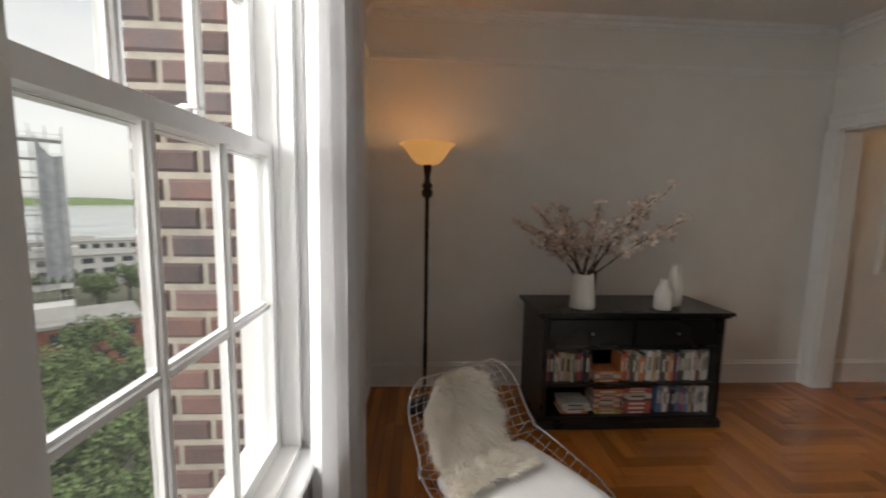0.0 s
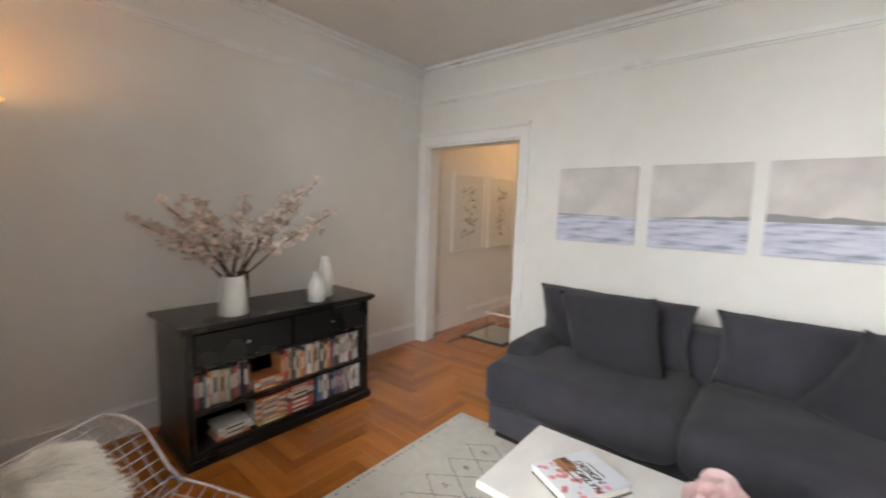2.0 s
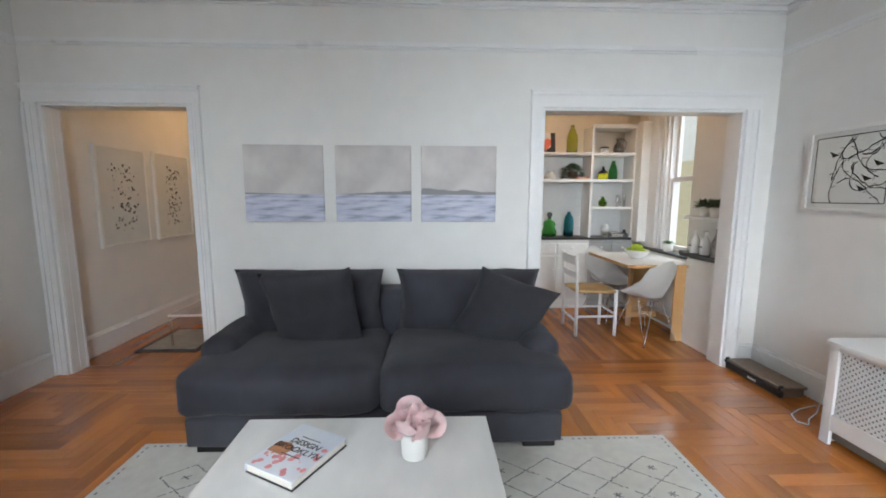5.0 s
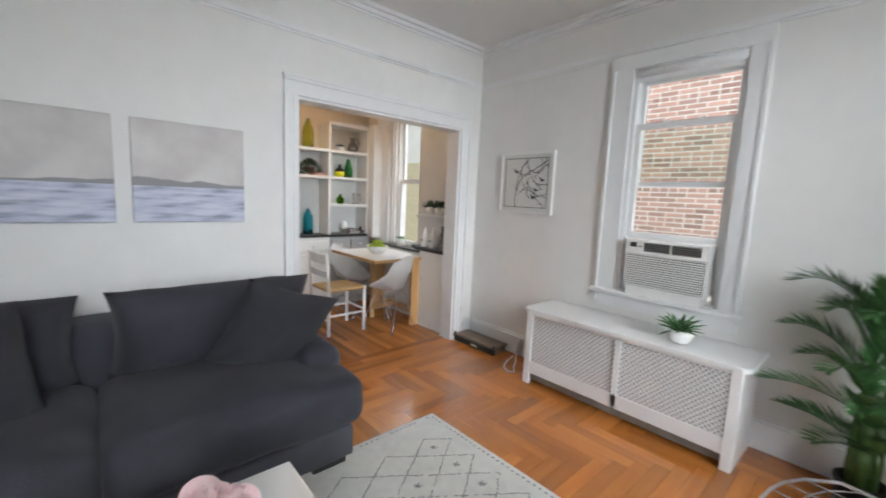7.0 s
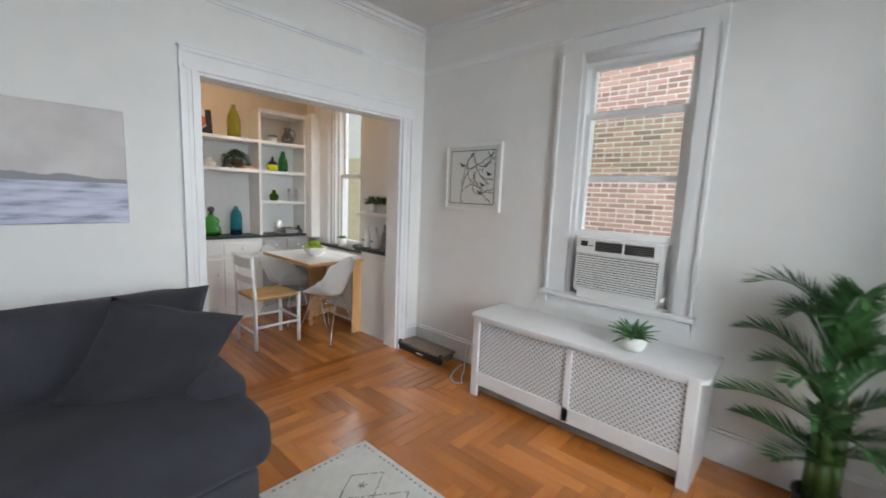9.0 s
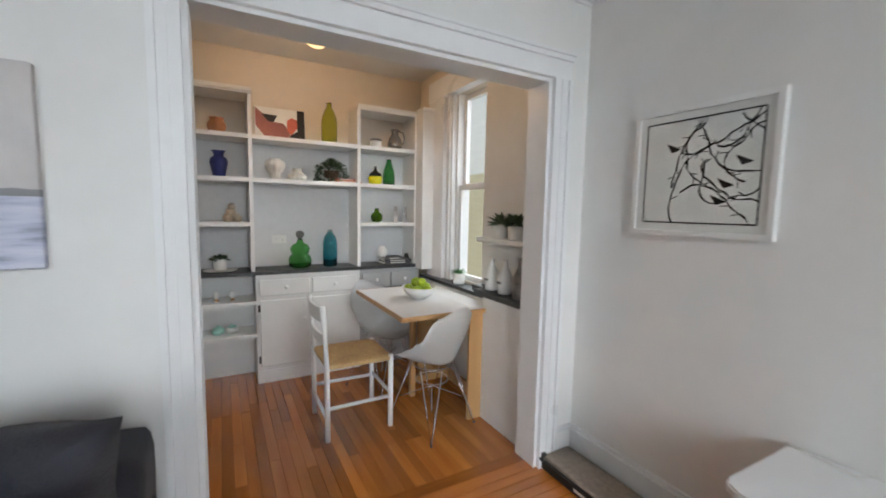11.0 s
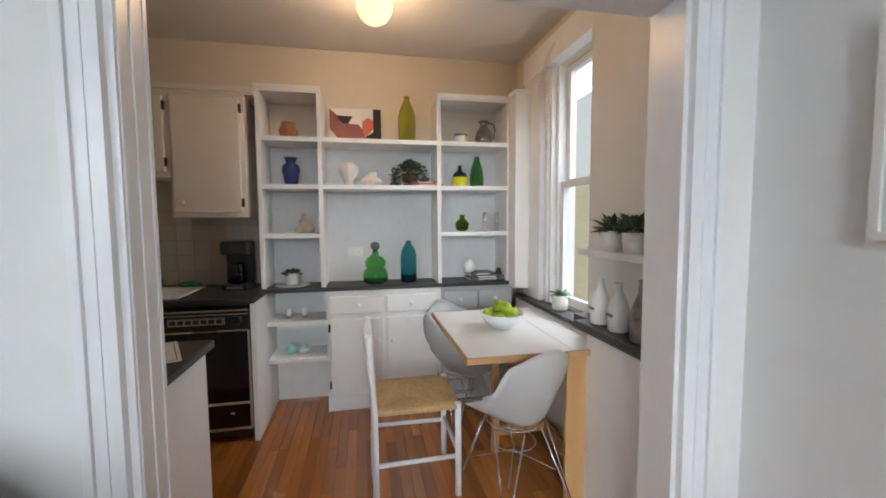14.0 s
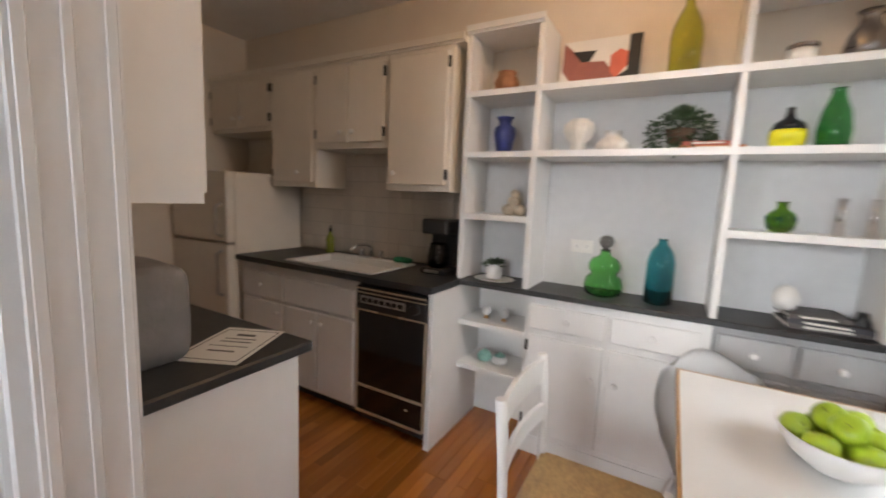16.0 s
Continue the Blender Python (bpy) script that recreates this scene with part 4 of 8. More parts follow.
def wire_chair(at, rz, label, fur_seed, wide=1.12):
    """Chromed wire side chair facing +x in its own frame."""
    c = thing("wire_chair", label, "chair", at, rz, "wire chairs by the windows")

    def surf(u, v):
        # u across (-1..1), v from seat front (0) over the bend to the back top (1)
        if v < 0.5:
            f = v / 0.5
            x, z = 0.25 - 0.44 * f, 0.44 - 0.035 * math.sin(f * math.pi) - 0.015 * f
        else:
            f = (v - 0.5) / 0.5
            x, z = -0.19 - 0.15 * f - 0.02 * math.sin(f * math.pi), 0.425 + 0.335 * f ** 0.9
        w = 0.24 + 0.045 * math.sin(min(1, v * 1.6) * math.pi) + (0.02 if v > 0.5 else 0)
        if v > 0.78:
            w *= math.sqrt(max(0.0, 1 - ((v - 0.78) / 0.24) ** 2)) * 0.55 + 0.45
        if v < 0.1:
            w *= 0.9 + v
        w *= wide
        cup = 0.055 * u * u * (0.4 + 1.2 * math.sin(v * math.pi))
        return Vector((x + cup * (0.7 if v > 0.5 else 0.0), u * w, z + cup * (0.3 if v > 0.5 else 1.0)))
    for i in range(-7, 8):
        part("long_wire", tube([surf(i / 7, k / 22) for k in range(23)], 0.0019, 5), CHROME, c)
    for j in range(1, 22):
        part("cross_wire", tube([surf(k / 7, j / 22) for k in range(-7, 8)], 0.0019, 5), CHROME, c)
    rim = [surf(-1, k / 22) for k in range(23)] + [surf(k / 7, 1) for k in range(-6, 7)] + [surf(1, 1 - k / 22) for k in range(23)] + [surf(-k / 7, 0) for k in range(-6, 7)]
    part("rim", tube(rim, 0.0045, 8, loop=True), CHROME, c)
    for s in (-1, 1):
        pts = [(0.20, s * 0.19, 0.415), (0.235, s * 0.235, 0.02), (0.225, s * 0.24, 0.006), (-0.225, s * 0.24, 0.006), (-0.235, s * 0.235, 0.02), (-0.16, s * 0.17, 0.40)]
        part("leg_frame", tube(pts, 0.0065, 8), CHROME, c)
    part("brace", tube([(0.19, -0.2, 0.395), (0.19, 0.2, 0.395)], 0.006, 8), CHROME, c)
    part("brace", tube([(-0.15, -0.18, 0.39), (-0.15, 0.18, 0.39)], 0.006, 8), CHROME, c)
    pad = puff_box(-0.17, 0.26, -0.21 * wide, 0.21 * wide, 0.425, 0.475, 0.022, 0.012, 10, 3, 0.004)
    part("seat_pad", pad, CURTAIN, c, "white upholstered seat pad")
    return c


FUR = mat("white_sheepskin", (0.91, 0.88, 0.81), 0.95, grain=0.06, scale=30, sheen=0.3)
FUR = filmed("sheepskin_wool", FUR, 0.42, (0.93, 0.86, 0.78))


def sheepskin(at, rz, seed):
    """A small sheepskin over the chair's back: a lumpy pelt with many strands."""
    rnd = random.Random(seed)
    ob = thing("sheepskin", "shaggy cream sheepskin draped over the wire chair's back", "sheepskin", at, rz, "sheepskins on the wire chairs")
    body = bmesh.new()
    nu, nv = 12, 20
    g = {}

    def base(u, v):
        w = 0.152 * (1 - 0.12 * v + 0.10 * math.sin(v * 9 + seed)) * (1 - 0.25 * max(0, v - 0.85) / 0.15)
        if v < 0.35:
            x, z = 0.0 - v / 0.35 * 0.13, 0.487
        else:
            f = (v - 0.35) / 0.65
            x, z = -0.13 - 0.165 * f, 0.49 + 0.262 * f
        return Vector((x + 0.03 * u * u * (v > 0.35), u * w + 0.015 * math.sin(v * 7), z))
    for i in range(nu + 1):
        for j in range(nv + 1):
            u, v = i / nu * 2 - 1, j / nv
            p = base(u, v)
            n = Vector((0.85, 0, 0.5)) if v > 0.35 else Vector((0.2, 0, 1))
            g[i, j] = body.verts.new(p + n * (0.022 * (1 - u ** 4)) + noise.noise_vector(p * 22) * 0.014)
    for i in range(nu):
        for j in range(nv):
            f = body.faces.new((g[i, j], g[i + 1, j], g[i + 1, j + 1], g[i, j + 1]))
            f.smooth = True
    part("pelt", body, FUR, ob)
    hair = bmesh.new()
    for _ in range(21000):
        u, v = rnd.uniform(-1.04, 1.04), rnd.uniform(0, 1.03)
        p = base(u, v)
        n = Vector((0.85, 0, 0.45)) if v > 0.35 else Vector((0.25, 0, 1))
        p = p + n * 0.018 * (1 - min(1, abs(u)) ** 4) + noise.noise_vector(p * 22) * 0.010
        clump = noise.noise_vector(p * 16 + Vector((seed, 0, 0)))
        d = (n * 0.95 + Vector((0.2, u * 0.75, -0.35 + (0.5 if v > 0.93 else 0))) + clump * 0.8 + Vector((rnd.uniform(-1, 1), rnd.uniform(-1, 1), rnd.uniform(-1, 1))) * 0.35).normalized()
        ln = rnd.uniform(0.032, 0.072)
        side = d.cross(Vector((rnd.uniform(-1, 1), rnd.uniform(-1, 1), rnd.uniform(-1, 1)))).normalized() * 0.0012
        mid = p + d * ln * 0.55
        tip = p + d * ln + Vector((0, 0, -0.012))
        a = [hair.verts.new(q) for q in (p - side, p + side, mid + side * 0.8, mid - side * 0.8)]
        hair.faces.new(a)
        hair.faces.new((a[3], a[2], hair.verts.new(tip)))
    tagged(part("wool", hair, FUR, ob), kind="stuff")
    return ob


wire_chair((0.805, 1.665, -0.001), -58, "chromed wire side chair with a white seat pad by the curtain", 1, 1.06)
sheepskin((0.742, 1.624, 0.0), -58, 1)
wire_chair((0.66, -0.22, 0.0), 82, "wide chromed wire chair with a white seat pad near the palm", 2, 1.5)
sheepskin((0.70, -0.335, 0.01), 82, 2)


def curtain():
    c = thing("curtain", "sheer white floor-length curtain drawn beside the window", "curtain")
    bm = bmesh.new()
    n, m = 90, 14
    rows = []
    for j in range(m + 1):
        z = 0.03 + (2.60 - 0.03) * j / m
        row = []
        for i in range(n + 1):
            f = i / n
            y = 1.48 + 0.65 * f + 0.05 * (1 - j / m) * (f - 0.3)
            a = f * 2 * math.pi * 4.2 + 0.9 * math.sin(f * 7)
            x = 0.185 + (0.036 + 0.012 * (1 - j / m)) * math.sin(a) + 0.010 * math.sin(a * 2.3 + 0.5 * z) + 0.006 * noise.noise(Vector((y * 4, z * 2, 0)))
            row.append(bm.verts.new((x, y, z)))
        rows.append(row)
    for r0, r1 in zip(rows, rows[1:]):
        for i in range(n):
            f = bm.faces.new((r0[i], r0[i + 1], r1[i + 1], r1[i]))
            f.smooth = True
    part("cloth", bm, CLOTH, c)
    part("rod", tube([(0.185, 0.55, 2.62), (0.185, 2.22, 2.62)], 0.011, 12), TRIM, c, "white curtain rod")
    for y in (0.6, 2.18):
        part("bracket", tube([(0.185, y, 2.62), (0.085, y, 2.64)], 0.008, 8), TRIM, c)
    return c


CLOTH = bpy.data.materials.new("sheer_curtain")
CLOTH.use_nodes = True
_n = CLOTH.node_tree
_o = _n.nodes["Material Output"]
_d = _n.nodes["Principled BSDF"]
_d.inputs["Base Color"].default_value, _d.inputs["Roughness"].default_value = (0.74, 0.74, 0.76, 1), 0.9
_t = _n.nodes.new("ShaderNodeBsdfTranslucent")
_t.inputs["Color"].default_value = (0.80, 0.80, 0.82, 1)
_m = _n.nodes.new("ShaderNodeMixShader")
_m.inputs[0].default_value = 0.22
_n.links.new(_d.outputs[0], _m.inputs[1])
_n.links.new(_t.outputs[0], _m.inputs[2])
_n.links.new(_m.outputs[0], _o.inputs["Surface"])
curtain()


def sea_material(name, hill):
    """Canvas paint: pale cloudy sky over a lavender sea, with a darker streaked band."""
    m = bpy.data.materials.new(name)
    m.use_nodes = True
    nt = m.node_tree
    L = nt.links.new
    b = nt.nodes["Principled BSDF"]
    b.inputs["Roughness"].default_value = 0.7
    tc = nt.nodes.new("ShaderNodeTexCoord")
    sep = nt.nodes.new("ShaderNodeSeparateXYZ")
    L(tc.outputs["Object"], sep.inputs[0])
    mp = nt.nodes.new("ShaderNodeMapping")
    mp.inputs["Scale"].default_value = (1, 2.2, 17)
    L(tc.outputs["Object"], mp.inputs[0])
    st = nt.nodes.new("ShaderNodeTexNoise")
    st.inputs["Scale"].default_value, st.inputs["Detail"].default_value = 2.2, 6
    L(mp.outputs[0], st.inputs["Vector"])
    cl = nt.nodes.new("ShaderNodeTexNoise")
    cl.inputs["Scale"].default_value, cl.inputs["Detail"].default_value = 4.0, 5
    L(tc.outputs["Object"], cl.inputs["Vector"])
    sea = nt.nodes.new("ShaderNodeValToRGB")
    e = sea.color_ramp.elements
    e[0].position, e[0].color = 0.32, (0.27, 0.29, 0.38, 1)
    e[1].position, e[1].color = 0.62, (0.62, 0.63, 0.72, 1)
    x = e.new(0.46)
    x.color = (0.48, 0.50, 0.63, 1)
    L(st.outputs["Fac"], sea.inputs[0])
    skyr = nt.nodes.new("ShaderNodeValToRGB")
    e = skyr.color_ramp.elements
    e[0].position, e[0].color = 0.30, (0.50, 0.47, 0.47, 1)
    e[1].position, e[1].color = 0.68, (0.67, 0.64, 0.62, 1)
    L(cl.outputs["Fac"], skyr.inputs[0])
    # horizon, and a low headland above it
    mp2 = nt.nodes.new("ShaderNodeMapping")
    mp2.inputs["Scale"].default_value = (0, 6, 0)
    L(tc.outputs["Object"], mp2.inputs[0])
    hn = nt.nodes.new("ShaderNodeTexNoise")
    hn.inputs["Scale"].default_value = 1.2
    L(mp2.outputs[0], hn.inputs["Vector"])
    rise = nt.nodes.new("ShaderNodeMath")
    rise.operation = 'MULTIPLY_ADD'
    rise.inputs[1].default_value = hill[0]
    rise.inputs[2].default_value = hill[1]
    L(sep.outputs["Y"], rise.inputs[0])
    prod = nt.nodes.new("ShaderNodeMath")
    prod.operation = 'MULTIPLY'
    L(rise.outputs[0], prod.inputs[0])
    L(hn.outputs["Fac"], prod.inputs[1])
    top = nt.nodes.new("ShaderNodeMath")
    top.operation = 'ADD'
    top.inputs[1].default_value = -0.075
    L(prod.outputs[0], top.inputs[0])

    def above(a_socket, value=None, sock=None):
        g = nt.nodes.new("ShaderNodeMath")
        g.operation = 'GREATER_THAN'
        L(a_socket, g.inputs[0])
        if sock is not None:
            L(sock, g.inputs[1])
        else:
            g.inputs[1].default_value = value
        return g.outputs[0]
    m1 = nt.nodes.new("ShaderNodeMixRGB")
    m1.inputs[2].default_value = (0.27, 0.27, 0.28, 1)
    L(above(sep.outputs["Z"], -0.080), m1.inputs[0])
    L(sea.outputs[0], m1.inputs[1])
    m2 = nt.nodes.new("ShaderNodeMixRGB")
    L(above(sep.outputs["Z"], sock=top.outputs[0]), m2.inputs[0])
    L(m1.outputs[0], m2.inputs[1])
    L(skyr.outputs[0], m2.inputs[2])
    L(m2.outputs[0], b.inputs["Base Color"])
    wv = nt.nodes.new("ShaderNodeTexNoise")
    wv.inputs["Scale"].default_value = 400
    L(tc.outputs["Object"], wv.inputs["Vector"])
    bp = nt.nodes.new("ShaderNodeBump")
    bp.inputs["Strength"].default_value, bp.inputs["Distance"].default_value = 0.15, 0.003
    L(wv.outputs["Fac"], bp.inputs["Height"])
    L(bp.outputs[0], b.inputs["Normal"])
    return m


for (a, b), hill in (((1.283, 1.868), (0.05, 0.0)), ((0.625, 1.192), (-0.10, 0.02)), ((-0.02, 0.548), (0.09, 0.055))):
    ob = part("canvas_painting", B(-0.014, 0.014, -(b - a) / 2, (b - a) / 2, -0.284, 0.284, bevel=0.003), sea_material("seascape_paint", hill))
    ob.location = (XE - 0.0145, (a + b) / 2, 1.485)
    tagged(ob, "square unframed canvas of a pale grey sea and sky", "painting", "three seascape canvases above the sofa")


def framed_print(name, label, axis, at, lo, hi, z0, z1, border, ink, face, seed, branches):
    """A framed print on a wall; face: +1 or -1 along the wall's normal axis."""
    p = thing(name, label, "picture")
    d0, d1 = sorted((at, at + face * 0.028))

    def slab(a, b, c, d, e0, e1):
        return B(a, b, e0, e1, c, d) if axis == "x" else B(e0, e1, a, b, c, d)
    bw = 0.022
    part("frame_side", slab(lo, lo + bw, z0, z1, d0, d1), WHITE, p)
    part("frame_side", slab(hi - bw, hi, z0, z1, d0, d1), WHITE, p)
    part("frame_rail", slab(lo + bw, hi - bw, z0, z0 + bw, d0, d1), WHITE, p)
    part("frame_rail", slab(lo + bw, hi - bw, z1 - bw, z1, d0, d1), WHITE, p)
    e0, e1 = sorted((at, at + face * 0.018))
    part("mat_board", slab(lo + bw, hi - bw, z0 + bw, z1 - bw, e0, e1), PRINTW, p)
    rnd = random.Random(seed)
    bm = bmesh.new()
    s = at + face * 0.0195

    def quad(pts):
        vs = [bm.verts.new((u, s, w) if axis == "x" else (s, u, w)) for u, w in pts]
        bm.faces.new(vs)

    def stroke(a, b, w):
        dx, dz = b[0] - a[0], b[1] - a[1]
        ln = math.hypot(dx, dz) or 1
        nx, nz = -dz / ln * w / 2, dx / ln * w / 2
        quad([(a[0] + nx, a[1] + nz), (a[0] - nx, a[1] - nz), (b[0] - nx, b[1] - nz), (b[0] + nx, b[1] + nz)])
    ax, bx, az, bz = lo + border, hi - border, z0 + border, z1 - border
    ink(rnd, stroke, quad, ax, bx, az, bz)
    part("ink_drawing", bm, INK, p, "black ink drawing")
    g = part("glazing", slab(lo + bw, hi - bw, z0 + bw, z1 - bw, at + face * 0.022 - 0.0005, at + face * 0.022 + 0.0005), PANE, p)
    g.visible_shadow = False
    return p


PRINTW = mat("print_paper", (0.72, 0.71, 0.68), 0.8, grain=0.05, scale=12)
INK = mat("black_ink", (0.035, 0.033, 0.032), 0.7, grain=0.2, scale=60)


def ink_branches(rnd, stroke, quad, ax, bx, az, bz):
    for a, b in (((ax, az), (bx, az)), ((bx, az), (bx, bz)), ((bx, bz), (ax, bz)), ((ax, bz), (ax, az))):
        stroke(a, b, 0.006)
    for k in range(12):
        x, z = (ax if k % 2 else rnd.uniform(ax, bx)), (rnd.uniform(az, bz) if k % 2 else (bz if k % 4 else az))
        ang = rnd.uniform(-0.9, 0.9) if k % 2 else (-1.2 if k % 4 else 1.1)
        for _ in range(rnd.randint(8, 16)):
            nx, nz = x + 0.026 * math.cos(ang), z + 0.026 * math.sin(ang)
            if not (ax < nx < bx and az < nz < bz):
                break
            stroke((x, z), (nx, nz), rnd.uniform(0.003, 0.0085))
            if rnd.random() < 0.35:
                a2 = ang + rnd.choice((-0.9, 0.9))
                ex, ez = nx + 0.03 * math.cos(a2), nz + 0.03 * math.sin(a2)
                if ax < ex < bx and az < ez < bz:
                    stroke((nx, nz), (ex, ez), 0.0035)
            x, z = nx, nz
            ang += rnd.uniform(-0.5, 0.5)
    for cx, cz in ((0.25, 0.35), (0.72, 0.72), (0.3, 0.2), (0.12, 0.55)):
        x, z = ax + cx * (bx - ax), az + cz * (bz - az)
        quad([(x - 0.03, z), (x, z + 0.014), (x + 0.035, z + 0.03), (x + 0.01, z - 0.012)])


def ink_specks(rnd, stroke, quad, ax, bx, az, bz):
    for k in range(95):
        u = rnd.gauss(0.5, 0.2)
        v = rnd.uniform(0.05, 0.95)
        if not 0.08 < u < 0.92:
            continue
        x, z, r = ax + u * (bx - ax), az + v * (bz - az), rnd.uniform(0.005, 0.016)
        quad([(x + r * rnd.uniform(0.6, 1.1) * math.cos(a), z + r * rnd.uniform(0.6, 1.3) * math.sin(a)) for a in [q * math.pi / 3 for q in range(6)]])
    for k in range(45):
        x, z = ax + rnd.uniform(0.15, 0.85) * (bx - ax), az + rnd.uniform(0.1, 0.9) * (bz - az)
        stroke((x, z), (x + rnd.uniform(-0.02, 0.02), z + rnd.uniform(-0.02, 0.02)), 0.002)


framed_print("framed_print", "white-framed black ink print of bare branches", "x", YS + 0.001, 2.787, 3.352, 1.30, 1.838, 0.056, ink_branches, 1, 2, True)
framed_print("framed_print", "large white-framed print of scattered dark specks", "x", YN - 0.001, 4.23, 4.87, 0.92, 1.85, 0.11, ink_specks, -1, 3, False)
framed_print("framed_print", "large white-framed print of scattered dark specks", "x", YN - 0.001, 4.985, 5.62, 0.92, 1.86, 0.11, ink_specks, -1, 4, False)


def radiator_cover():
    r = thing("radiator_cover", "white painted wooden radiator cover with cane-pattern grilles", "radiator cover")
    x0, x1, yf, yb, top = 1.285, 2.665, -1.765, -2.188, 0.60
    bm = bmesh.new()
    outline, rc = [(x0 - 0.035, yb), (x1 + 0.025, yb)], 0.05
    for cx, a0 in ((x1 + 0.025 - rc, 0), (x0 - 0.035 + rc, 90)):
        outline += [(cx + rc * math.cos(radians(a0 + 15 * k)), yf + 0.025 - rc + rc * math.sin(radians(a0 + 15 * k))) for k in range(7)]
    low, high = [bm.verts.new((x, y, top - 0.024)) for x, y in outline], [bm.verts.new((x, y, top)) for x, y in outline]
    bm.faces.new(list(reversed(low)))
    cap = bm.faces.new(high)
    for k in range(len(outline)):
        q = (k + 1) % len(outline)
        bm.faces.new((low[k], low[q], high[q], high[k]))
    bmesh.ops.bevel(bm, geom=list(cap.edges), offset=0.006, segments=2, affect='EDGES')
    part("top_board", bm, TRIM, r, "thick board with rounded front corners")
    for x in (x0, x1 - 0.055):
        part("corner_post", B(x, x + 0.055, yf - 0.022, yf, 0.0, top - 0.024, bevel=0.003), TRIM, r)
    part("middle_stile", B(1.93, 1.967, yf - 0.02, yf - 0.001, 0.10, top - 0.024), TRIM, r)
    part("bottom_rail", B(x0 + 0.055, x1 - 0.055, yf - 0.02, yf - 0.001, 0.09, 0.18), TRIM, r)
    part("upper_rail", B(x0 + 0.055, x1 - 0.055, yf - 0.02, yf - 0.001, 0.548, top - 0.024), TRIM, r)
    for x in (x0, x1 - 0.02):
        part("side_panel", B(x, x + 0.02, yb, yf - 0.022, 0.0, top - 0.024), TRIM, r)
    # sheet added behind the grilles, coloured darker for the shade inside the cover
    part("backing", B(x0 + 0.03, x1 - 0.03, yf - 0.06, yf - 0.05, 0.02, top - 0.03), mat("grille_back_shade", (0.30, 0.27, 0.24), 0.8, grain=0.3, scale=10), r, "darkened sheet behind the grille, shade put into its colour")
    for a, b in ((x0 + 0.055, 1.93), (1.967, x1 - 0.055)):
        bm = bmesh.new()
        pitch = 0.0155
        n, m = int((b - a) / pitch), int(0.368 / pitch)
        for i in range(n + 1):
            c = a + (b - a) * i / n
            box(bm, c - 0.0021, c + 0.0021, yf - 0.013, yf - 0.010, 0.18, 0.548)
        for j in range(m + 1):
            c = 0.18 + 0.368 * j / m
            box(bm, a, b, yf - 0.0125, yf - 0.0095, c - 0.0021, c + 0.0021)
        for i in range(n):
            for j in range(m):
                if (i + j) % 2:
                    c, d = a + (b - a) * (i + 0.5) / n, 0.18 + 0.368 * (j + 0.5) / m
                    box(bm, c - 0.0042, c + 0.0042, yf - 0.0130, yf - 0.0105, d - 0.0042, d + 0.0042)
        part("grille", bm, TRIM, r, "perforated white grille")
    return r


radiator_cover()


def air_conditioner():
    a = thing("air_conditioner", "white window air conditioner in the lower sash", "air conditioner")
    x0, x1, z0, z1, yf, yb = 1.603, 2.113, 0.842, 1.182, YS + 0.075, YS - 0.42
    part("case", B(x0, x1, yb, yf - 0.03, z0, z1, bevel=0.006), WHITE, a)
    bm = B(x0 - 0.004, x1 + 0.004, yf - 0.03, yf, z1 - 0.105, z1 + 0.002, bevel=0.005)
    part("control_face", bm, WHITE, a)
    part("front_frame", B(x0 - 0.004, x1 + 0.004, yf - 0.03, yf - 0.008, z0 - 0.0, z1 - 0.107), WHITE, a)
    for k in range(14):
        z = z0 + 0.016 + k * 0.0152
        part("louvre", B(x0 + 0.015, x1 - 0.015, yf - 0.008, yf + 0.002, z, z + 0.0092), WHITE, a)
    part("louvre_shadow", B(x0 + 0.012, x1 - 0.012, yf - 0.0085, yf - 0.0065, z0 + 0.012, z1 - 0.112), BLACKP, a)
    for c in (x0 + 0.04, x0 + 0.22):
        v = part("air_vent", B(c, c + 0.165, yf - 0.002, yf + 0.001, z1 - 0.080, z1 - 0.018), BLACKP, a, "dark louvred air outlet")
        for k in range(5):
            part("vane", B(c + 0.004, c + 0.161, yf + 0.001, yf + 0.005, z1 - 0.076 + k * 0.0125, z1 - 0.071 + k * 0.0125), STEEL, v)
    part("support_strip", B(x0 + 0.02, x1 - 0.02, YS - 0.10, YS + 0.06, 0.785, z0), WHITE, a)
    part("display", B(x1 - 0.075, x1 - 0.03, yf, yf + 0.002, z1 - 0.055, z1 - 0.022), BLACKP, a)
    part("label_bar", B(x1 - 0.11, x1 - 0.085, yf, yf + 0.0012, z1 - 0.052, z1 - 0.045), BLACKP, a)
    return a


air_conditioner()
cord = tube([(2.12, YS + 0.07, 0.795), (2.20, YS + 0.06, 0.79), (2.32, YS + 0.035, 0.765), (2.42, YS + 0.03, 0.66), (2.50, YS + 0.06, 0.608), (2.68, YS + 0.03, 0.606), (2.74, YS + 0.03, 0.50), (2.76, YS + 0.035, 0.20), (2.80, YS + 0.05, 0.19)], 0.004, 8)
tagged(part("power_cord", cord, CERAMIC), "white power cord over the radiator cover", "cable")


